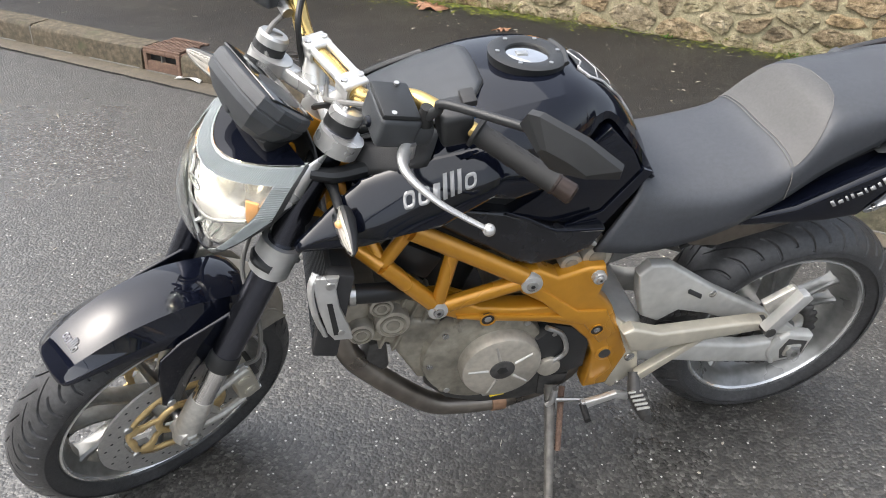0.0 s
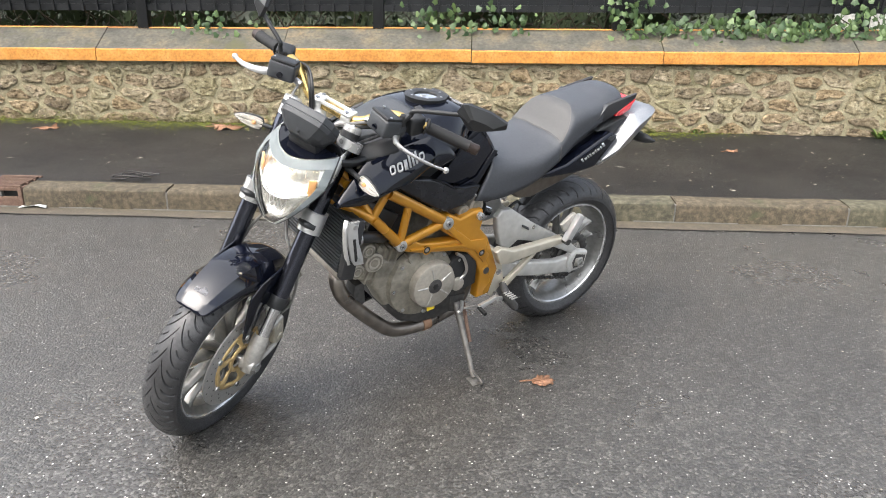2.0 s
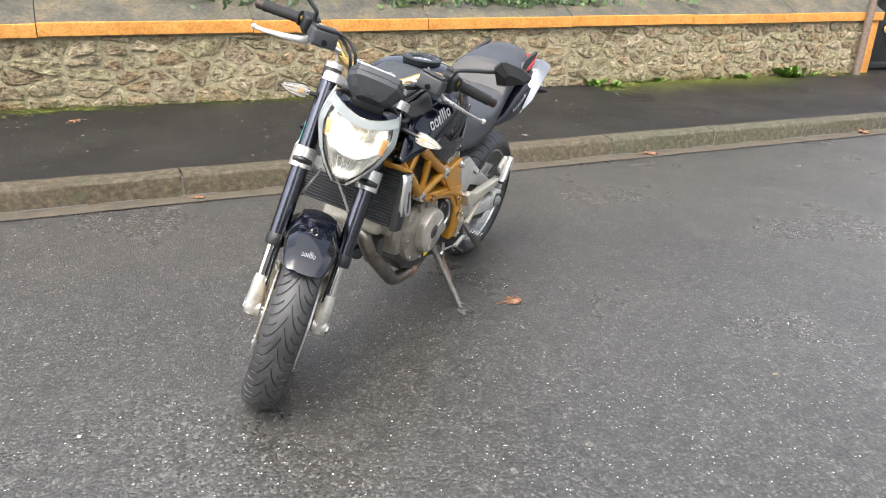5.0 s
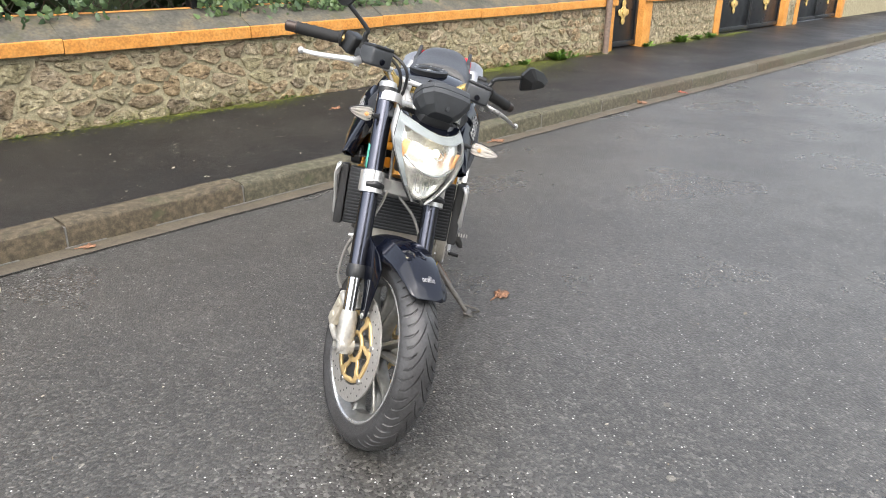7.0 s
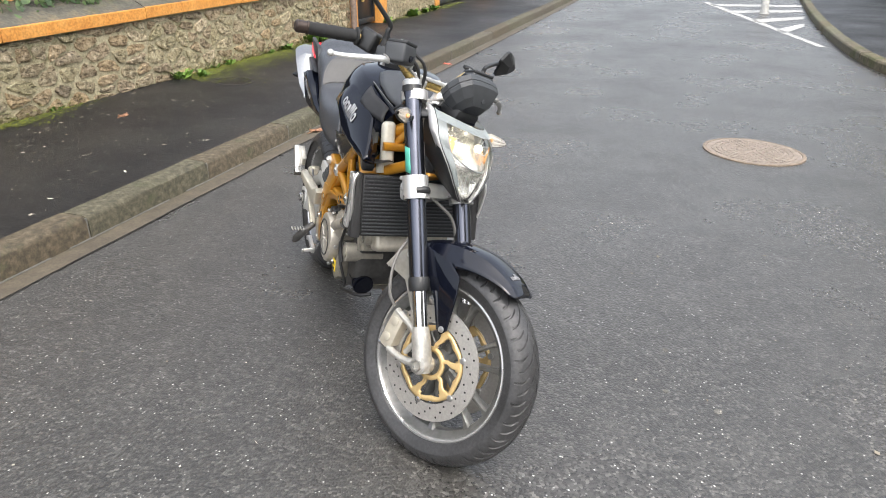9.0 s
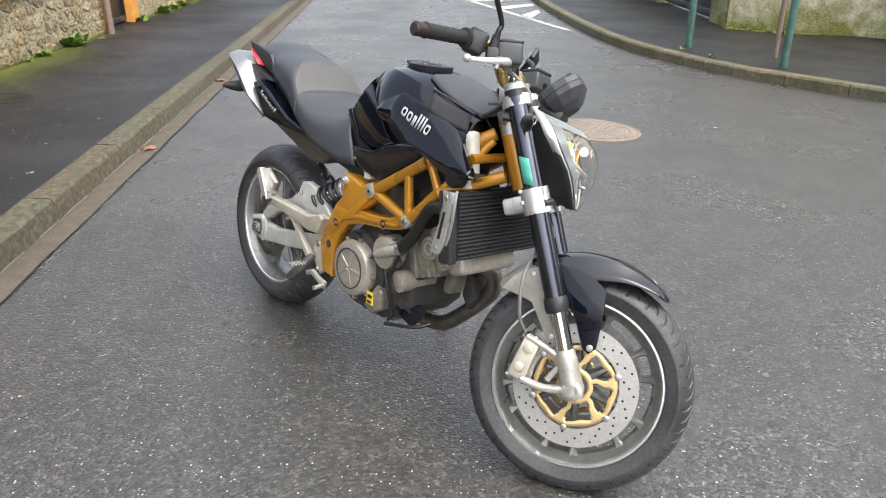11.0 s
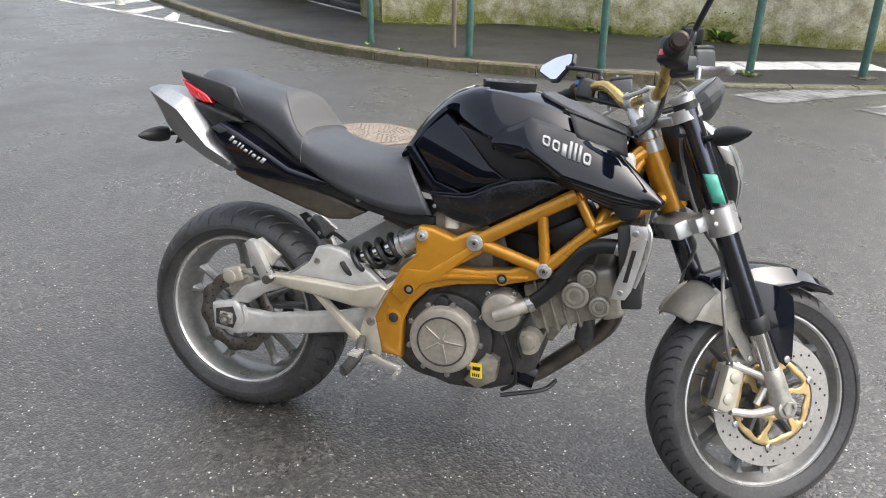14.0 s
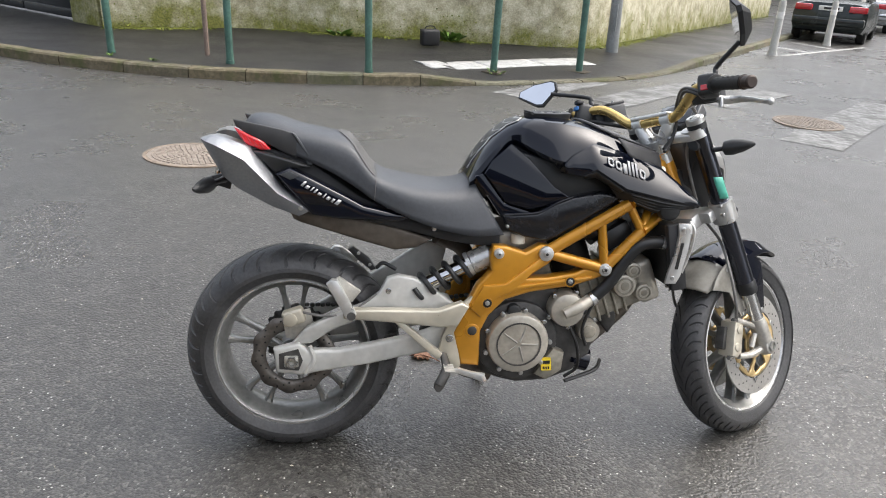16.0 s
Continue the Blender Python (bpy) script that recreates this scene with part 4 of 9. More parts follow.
drop_leaf(0.215, 1.357, 0, 0.060, 20, 1, "dead_leaf", "curled brown dead leaf lying on the road")
drop_leaf(2.27, 3.36, 0.025, 0.085, 10, 2, "dead_leaf", "curled brown dead leaf lying in the gutter")
drop_leaf(4.67, 3.62, 0.025, 0.09, 50, 3, "dead_leaf", "curled brown dead leaf lying in the gutter")
drop_leaf(5.61, 3.72, 0.025, 0.065, 80, 4, "red_leaf", "small red dead leaf lying in the gutter")
drop_leaf(*on_pave(-2.14, 1.56), 0.145, 5, 5, "dead_leaf", "large brown plane leaf lying on the pavement")
drop_leaf(*on_pave(-1.55, 1.36), 0.070, 70, 6, "dead_leaf", "orange-brown dead leaf lying on the pavement")
drop_leaf(*on_pave(1.68, 1.20), 0.065, 30, 7, "dead_leaf", "orange-brown dead leaf lying on the pavement")
drop_leaf(*on_pave(-3.5, 1.45), 0.10, 30, 8, "dead_leaf", "orange-brown dead leaf lying on the pavement")
drop_leaf(*on_pave(6.35, 1.62), 0.085, 30, 9, "dead_leaf", "brown dead leaf lying at the foot of the wall")
drop_leaf(-0.95, 3.03, 0.025, 0.05, 0, 10, "dead_leaf", "small brown dead leaf lying in the gutter")
bm = sheet([[(0, 0, 0.004), (0.09, 0.01, 0.02), (0.17, -0.01, 0.006)], [(0.01, 0.05, 0.012), (0.09, 0.06, 0.004), (0.15, 0.05, 0.016)]])
solid(thing("paper_scrap", bm, "plate_white", "crumpled white paper scrap in the gutter by the drain", "paper", at=pose(-2.90, 2.86, 0.024, 0, 0, 10)), 0.001)
litter = bmesh.new()
rng = random.Random(21)
for i in range(3200):
    if rng.random() < 0.6:
        u, v = rng.uniform(-5, 9), rng.uniform(0.2, 1.7)
        p = STREET @ Vector((u, v, 0.145 + 0.0555 * (v - 0.15)))
    else:
        x, y = rng.uniform(-5, 7), rng.uniform(-3.5, 3.1)
        p = Vector((x, y, ground_z(x, y) + 0.003))
    s = rng.uniform(0.0018, 0.006) * (2.4 if rng.random() < 0.06 else 1)
    a0 = rng.uniform(0, 6.28)
    long = rng.choice((1, 1, 1.5, 3.5))
    d, e = Vector((math.cos(a0), math.sin(a0), 0)) * s * long, Vector((-math.sin(a0), math.cos(a0), 0)) * s * (0.7 if long < 3 else 0.25)
    litter.faces.new([litter.verts.new(p + q) for q in (d, e, -d, -e)])
rng = random.Random(77)
for i in range(420):
    u, v = rng.uniform(-5.5, 7.5), 0.25 + 1.75 * rng.random() ** 0.7
    w = STREET @ Vector((u, v, 0.140 + (v - 0.15) * 0.0565))
    ln, wd, a = rng.choice((0.006, 0.008, 0.011, 0.016, 0.024)), rng.uniform(0.003, 0.008), rng.uniform(0, 6.28)
    d, e = Vector((math.cos(a), math.sin(a), 0)), Vector((-math.sin(a), math.cos(a), 0))
    litter.faces.new([litter.verts.new(w + d * x * ln + e * y * wd + Vector((0, 0, 0.003 + rng.uniform(0, 0.004)))) for x, y in ((-1, 0), (-0.3, -1), (1, -0.2), (0.4, 0.9))])
thing("litter", litter, "litter", "tiny pale leaf bits, twigs and grit scattered about", "litter", kind="stuff")


# ---- covers in the ground ----
def cover(name, x, y, r, label, stones=True):
    gx0, gy0 = (ground_z(x + r, y) - ground_z(x - r, y)) / (2 * r), (ground_z(x, y + r) - ground_z(x, y - r)) / (2 * r)
    h = holder(name, label, "manhole cover", pose(x, y, ground_z(x, y) + 0.004, math.degrees(gy0), -math.degrees(gx0), 0))
    def turned(profile, seg=48):
        bm = lathe(profile, seg)
        bm.transform(pose(0, 0, 0, -90, 0, 0))
        return bm
    part("rim_ring", turned([(r * 0.93, 0.02), (r * 0.93, -0.005), (r, -0.004), (r, 0.02)]), "cast_iron", h)
    part("lid", turned([(r * 0.92, 0.02), (r * 0.92, -0.004), (0.001, -0.004)]), "cover_stone", h)
    bm = bmesh.new()
    rng = random.Random(3)
    for k in range(1, 9):
        rr = r * 0.1 * k
        cnt = max(4, int(2 * math.pi * rr / (r * 0.105)))
        for j in range(cnt):
            a = 2 * math.pi * (j + 0.5 * (k % 2)) / cnt
            box((rr * math.cos(a), rr * math.sin(a), 0.006), (r * 0.075, r * 0.085, 0.008), (0, 0, math.degrees(a) + rng.uniform(-6, 6)), 0.002, bm, 1)
    part("studs", bm, "cover_stone", h, "worn sandy raised studs")
    return h


cover("manhole_cover", 3.10, 0.26, 0.345, "round cast manhole cover with sandy raised studs in the road")
cover("manhole_cover", 0.18, -4.98, 0.34, "round worn manhole cover in the crossing")
bm = lathe([(0.17, 0.0), (0.17, -0.003), (0.19, -0.003), (0.19, 0.0)], 32)
bm.transform(pose(0, 0, 0, -90, 0, 0))
thing("valve_cover", bm, "dark_iron", "small round iron cover ring in the pavement", "cover", at=STREET @ pose(3.16, 1.22, 0.203, 3.4, 0, 0))
bm = bmesh.new()
rng = random.Random(31)
pts = []
for i in range(34):
    a = i * 0.75
    rr = 0.075 + rng.uniform(-0.03, 0.03)
    pts.append((rr * math.cos(a) * 1.3 + rng.uniform(-0.02, 0.02), rr * math.sin(a) * 0.8, 0.008 + rng.uniform(0, 0.02)))
tube(pts, 0.004, 6, 3, bm)
thing("wire_tangle", bm, "dark_iron", "tangle of black wire lying on the pavement by the kerb", "wire", at=STREET @ pose(-2.33, 0.27, 0.149))


# ---- road markings ----
def marking(name, pts, material, label, lift=0.004):
    bm = bmesh.new()
    a, b2, c, d = [Vector(p) for p in pts]
    k = 10
    rows = []
    for i in range(k + 1):
        p, q = a.lerp(b2, i / k), d.lerp(c, i / k)
        rows.append([(s.x, s.y, ground_z(s.x, s.y) + lift) for s in (p, p.lerp(q, 0.33), p.lerp(q, 0.67), q)])
    sheet(rows, bm)
    return thing(name, bm, material, label, "road marking", "white road paint", kind="structure")


for x, y0, y1, w, paint in ((2.92, -3.75, -5.4, 0.24, "worn_paint"), (1.95, -4.25, -6.5, 0.24, "worn_paint"), (1.1, -5.1, -6.9, 0.22, "worn_paint"), (-0.15, -4.0, -7.3, 0.27, "worn_paint")):
    marking("crossing_bar", ((x - w + 0.1, y0), (x - w - 0.12, y1), (x + w - 0.12, y1), (x + w + 0.1, y0)), paint, "worn white zebra crossing bar on the road")
marking("edge_line", ((9.6, -0.44), (16.4, 1.80), (16.4, 1.97), (9.6, -0.31)), "white_paint", "white line bordering the hatched area")
for x in (11.0, 12.4, 14.0, 15.4):
    yl = -0.38 + (x - 9.6) * 0.33
    marking("hatch_bar", ((x, yl + 0.05), (x + 1.4, -0.18), (x + 1.95, -0.18), (x + 0.5, yl + 0.2)), "white_paint", "white hatching bar on the road")
for pts in (((2.1, -12.1), (1.35, -17.0), (1.46, -17.0), (2.22, -12.1)), ((2.1, -12.1), (2.95, -12.25), (2.95, -12.38), (2.1, -12.23)), ((1.95, -13.6), (2.85, -14.1), (2.85, -14.26), (1.95, -13.76)), ((1.7, -15.2), (2.8, -15.9), (2.8, -16.06), (1.7, -15.36))):
    marking("bay_line", pts, "white_paint", "white parking bay line")


# ---- far corner ----
FAR_KERB = [(60, 0.8), (30, 0.15), (17, -0.2), (13.2, -0.33), (10.4, -0.52), (8.7, -0.70), (7.6, -0.93), (6.8, -1.24), (6.1, -1.62), (5.6, -2.0), (5.05, -2.42), (4.58, -2.83), (4.12, -3.30), (3.7, -3.78), (3.25, -4.38), (2.9, -4.98), (2.64, -5.75), (2.5, -6.55), (2.48, -7.8), (2.6, -10), (2.85, -13.5), (3.3, -20), (4.0, -34)]
FAR_WALL = [(60, -2.4), (30, -2.55), (12.4, -2.80), (10.4, -2.80), (9.5, -2.78), (8.95, -3.48), (8.45, -4.25), (7.85, -4.85), (7.05, -5.30), (6.4, -5.9), (5.75, -6.5), (5.05, -7.0), (4.35, -7.7), (4.2, -8.8), (4.5, -11.4), (4.95, -16.5), (5.9, -26)]


def kerb_rise(p):
    """Kerb height above the gutter: dropped at the crossing."""
    y = p[1]
    return 0.12 if y > -3.4 else 0.12 - 0.09 * min(1, (-3.4 - y) / 0.6) if y > -7 else 0.03 + 0.07 * min(1, (-7 - y) / 1.5)


def resample(line, d):
    out = [Vector(line[0])]
    for a, b2 in zip(line, line[1:]):
        a, b2 = Vector(a), Vector(b2)
        k = max(1, round((b2 - a).length / d))
        out += [a.lerp(b2, (i + 1) / k) for i in range(k)]
    return out


far = resample([tuple(p)[:2] for p in catmull([(x, y, 0) for x, y in FAR_KERB], 4)], 0.25)
normals = []
for i in range(len(far)):
    d = (far[min(i + 1, len(far) - 1)] - far[max(i - 1, 0)]).normalized()
    normals.append(Vector((d.y, -d.x)) * -1)
kerb_far = holder("kerb_far", "mossy kerb stones round the far corner", "kerb", pose(0, 0, 0), kind="structure")
chunk = 4
rng = random.Random(77)
for i in range(0, len(far) - chunk, chunk):
    if far[i].x > 30:
        continue
    rows = []
    for k in range(chunk + 1):
        p, nn = far[i + k], normals[i + k]
        if k == 0:
            p = p.lerp(far[i + 1], 0.03)
        if k == chunk:
            p = p.lerp(far[i + k - 1], 0.03)
        g, h = ground_z(p.x, p.y), kerb_rise(p)
        j = rng.uniform(-0.004, 0.004)
        rows.append([(p.x + nn.x * o, p.y + nn.y * o, g + z + j) for o, z in ((0, -0.08), (0.005, h - 0.022), (0.022, h - 0.003), (0.15, h), (0.15, -0.08))])
    bm = sheet(rows, closed=True)
    bmesh.ops.holes_fill(bm, edges=bm.edges)
    bmesh.ops.recalc_face_normals(bm, faces=bm.faces)
    part("kerb_stone", bm, "kerb_mossy", kerb_far)
# pavement between the kerb and the wall
wl = resample(FAR_WALL, 0.4)
rows = []
for i in range(0, len(far), 2):
    p = far[i] + normals[i] * 0.145
    q = min(wl, key=lambda w: (w - p - normals[i] * 2.2).length)
    g = ground_z(far[i].x, far[i].y) + kerb_rise(far[i]) - 0.003
    q = q + (q - p).normalized() * 0.25
    gq = ground_z(q.x, q.y) + 0.12
    rows.append([(p.x + (q.x - p.x) * t, p.y + (q.y - p.y) * t, g + (gq - g) * min(1, t * 1.6)) for t in (0, 0.25, 0.5, 0.75, 1)])
thing("pavement_far", sheet(rows), "footway", "dark asphalt pavement round the far corner", "pavement", kind="structure")


PAVE_ROWS = rows


def pave_z(x, y):
    return ground_z(x, y) + 0.12


def pave_top(x, y):
    """Height of the pavement's own surface, which falls to the dropped kerb."""
    def along(row):
        a, b2 = Vector(row[0]).to_2d(), Vector(row[-1]).to_2d()
        t = min(1.0, max(0.0, (Vector((x, y)) - a).dot(b2 - a) / (b2 - a).length_squared))
        return (a.lerp(b2, t) - Vector((x, y))).length, t
    row = min(PAVE_ROWS, key=lambda r: along(r)[0])
    return float(np.interp(along(row)[1], (0, 0.25, 0.5, 0.75, 1), [p[2] for p in row]))


rows = []
wall_line = [tuple(p)[:2] for p in catmull([(x, y, 0) for x, y in FAR_WALL if x < 9.6], 5)]
for i, p in enumerate(wall_line):
    a, b2 = Vector(wall_line[max(i - 1, 0)]), Vector(wall_line[min(i + 1, len(wall_line) - 1)])
    d = (b2 - a).normalized()
    nn = Vector((-d.y, d.x)) * -1
    g = pave_z(*p)
    rows.append([(p[0], p[1], g - 0.2), (p[0], p[1], g + 0.5), (p[0], p[1], g + 1.2), (p[0], p[1], g + 2.3), (p[0] - nn.x * 0.3, p[1] - nn.y * 0.3, g + 2.3), (p[0] - nn.x * 0.3, p[1] - nn.y * 0.3, g - 0.2)])
bm = sheet(rows, closed=True)
bmesh.ops.recalc_face_normals(bm, faces=bm.faces)
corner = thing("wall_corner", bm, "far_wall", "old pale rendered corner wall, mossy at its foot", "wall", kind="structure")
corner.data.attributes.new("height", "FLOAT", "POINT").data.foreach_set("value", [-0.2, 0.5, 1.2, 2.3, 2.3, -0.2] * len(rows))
moss = bmesh.new()
rng = random.Random(91)
for i in range(14000):
    k = rng.randrange(len(wall_line) - 1)
    a, b2 = Vector(wall_line[k]), Vector(wall_line[k + 1])
    d = (b2 - a).normalized()
    nn = Vector((-d.y, d.x)) * -1
    p = a.lerp(b2, rng.random())
    out = abs(rng.gauss(0, 0.12))
    if rng.random() < 0.06:
        h, out = abs(rng.gauss(0, 0.16)), 0.010
    else:
        h = 0.004
    if noise.noise(Vector((p.x * 0.8, p.y * 0.8, 0))) + 0.45 < rng.random() * 0.7:
        continue
    q = Vector((p.x + nn.x * out, p.y + nn.y * out, pave_z(p.x, p.y) + h))
    s0 = rng.uniform(0.008, 0.022)
    e = Euler((rng.uniform(-0.5, 0.5) + (0.9 if h > 0.01 else 0), rng.uniform(-0.5, 0.5), rng.uniform(0, 6))).to_matrix()
    moss.faces.new([moss.verts.new(q + e @ Vector((s0 * x, s0 * y, 0))) for x, y in ((-1, 0), (0, -0.7), (1, 0), (0, 0.7))])
thing("moss", moss, "moss", "yellow-green moss and grass at the far wall's foot", "moss", kind="stuff")
# gateway at the end of that wall
bm = box((9.95, -2.96, 1.0), (0.75, 0.4, 2.4), bevel=0.02)
thing("gate_pier", bm, "far_wall", "pale stone pier beside a dark gate", "pier", kind="structure")
g = holder("gate", "dark green metal gate between stone piers", "gate", pose(10.36, -2.88, -0.04), group="black street gates")
for i in range(2):
    part("leaf_panel", box((0.8 + 1.6 * i, 0, 0.9), (1.56, 0.03, 1.75), bevel=0.003), "gate_black", g)
    part("leaf_frame", box((0.8 + 1.6 * i, 0.03, 0.10), (1.56, 0.04, 0.12), bevel=0.004), "gate_black", g)
bm = box((24.6, -2.9, 1.0), (22, 0.35, 2.4), bevel=0.01)
thing("wall_beyond", bm, "far_wall", "pale rendered wall farther along the street", "wall", kind="structure")


# green guard posts on the corner
def guard_post(x, y, lean, bright):
    h = holder("guard_post", "bright green painted steel post on the corner pavement" if bright else "dull green painted steel post on the corner pavement", "post", pose(x, y, pave_z(x, y) - 0.01, lean, 0, 0), "green corner posts")
    part("shaft", tube([(0, 0, 0), (0, 0, 1.1)], 0.042, 18, 1), "post_green", h)
    part("collar", tube([(0, 0, 0), (0, 0, 0.05)], 0.05, 18, 1), "post_green", h)
    bm = lathe([(0.046, 0.0), (0.05, 0.02), (0.03, 0.05), (0.001, 0.06)], 18)
    bm.transform(pose(0, 0, 1.1, 90, 0, 0))
    part("cap", bm, "post_green", h)


for x, y, le, br in ((7.25, -1.58, 0, 0), (5.92, -2.26, 0.5, 0), (4.52, -3.10, -0.5, 0)):
    guard_post(x, y, le, br)
for x, y, le, br in ((3.83, -4.66, 1.2, 0), (3.19, -5.75, -1.0, 1)):
    h = holder("guard_post", "bright green painted steel post on the corner pavement" if br else "dull green painted steel post on the corner pavement", "post", pose(x, y, ground_z(x, y) + 0.03, le, 0, 0), "green corner posts")
    part("shaft", tube([(0, 0, 0), (0, 0, 1.25)], 0.045, 18, 1), "post_green", h)
    part("collar", box((0, 0, 0.012), (0.24, 0.2, 0.025), bevel=0.005), "kerb", h)
thing("sign_pole", tube([(0, 0, 0), (0, 0, 3.2)], 0.03, 14, 1), "post_rust", "thin rusty brown sign pole on the corner pavement", "pole", at=pose(6.53, -2.40, pave_z(6.53, -2.40)))
h = holder("lamp_post", "thick grey steel lamp post by the corner wall", "lamp post", pose(3.72, -7.9, pave_z(3.72, -7.9) - 0.03, 0, 1.0, 0))
part("shaft", tube([(0, 0, 0), (0, 0, 1.0), (0, 0, 5.5)], [0.10, 0.085, 0.06], 18, 1), "post_grey", h)
part("door_plate", box((-0.02, 0.095, 0.55), (0.10, 0.02, 0.4), bevel=0.004), "post_grey", h)

# tactile slab strip
tact = holder("tactile_strip", "white ribbed tactile paving strip at the crossing", "paving", pose(0, 0, 0), kind="structure")
A, B = Vector((4.57, -4.15)), Vector((3.54, -6.62))
d = (B - A).normalized()
nn = Vector((d.y, -d.x))
for i in range(3):
    a, b2 = A.lerp(B, i / 3) + d * 0.004, A.lerp(B, (i + 1) / 3) - d * 0.004
    rows = []
    for k in range(9):
        p = a.lerp(b2, k / 8)
        rows.append([(p.x + nn.x * o, p.y + nn.y * o, pave_top(p.x + nn.x * o, p.y + nn.y * o) + 0.008) for o in (-0.24, -0.12, 0, 0.12, 0.24)])
    solid(part("slab", sheet(rows), "white_paint", tact), 0.01)

# bag by the wall, weeds there
bag = holder("shoulder_bag", "small black fabric shoulder bag standing on the pavement by the wall", "bag", pose(5.5, -5.5, pave_z(5.5, -5.5), 0, 0, 55))
part("body", box((0, 0, 0.115), (0.27, 0.17, 0.23), bevel=0.035, seg=3), "bag", bag)
part("flap", box((0, -0.088, 0.15), (0.25, 0.02, 0.15), bevel=0.008), "bag", bag)
part("clasp", box((0, -0.102, 0.10), (0.025, 0.008, 0.02), bevel=0.003), "silver", bag)
part("handle", tube([(-0.09, 0, 0.22), (-0.05, 0, 0.27), (0.05, 0, 0.27), (0.09, 0, 0.22)], 0.008, 8, 4), "bag", bag)
for i, (x, y, n0, size) in enumerate(((7.09, -5.22, 90, 0.26), (5.75, -6.35, 70, 0.24), (7.05, -1.45, 20, 0.08), (3.75, -4.6, 24, 0.10), (6.5, -1.65, 14, 0.06))):
    thing("weed", weed(200 + i, n0, size), "weed", "green weed growing from the corner pavement", "weed", "weeds at the corner", at=pose(x, y, pave_z(x, y) + (0 if y > -4.5 or y < -6 else -0.09)))


# a plain house front, added to dim the sky's reflection on the road
bm = box((2.0, -56.0, 3.5), (44.0, 0.4, 11.5), bm=bmesh.new())
thing("wall_street_end", bm, "added_front", "added plain house front that dims the sky reflected in the road", "wall", kind="structure")
bm = box((2.0, -58.4, 10.0), (44.6, 5.4, 0.25), (24, 0, 0), bm=bmesh.new())
thing("roof_street_end", bm, "added_front_slate", "roof of the added house front at the side street's end", "roof", kind="structure")
# unseen plain house fronts, added opposite the garden wall to darken glossy reflections
bm = box((-20.5, -9.6, 3.0), (35.0, 0.4, 6.6), bm=bmesh.new())
thing("wall_across", bm, "added_front", "unseen plain house fronts, added to darken the bike's reflections", "wall", kind="structure")
bm = box((-20.5, -11.4, 7.1), (35.6, 4.4, 0.25), (24, 0, 0), bm=bmesh.new())
thing("roof_across", bm, "added_front_slate", "roof of the unseen added house fronts", "roof", kind="structure")

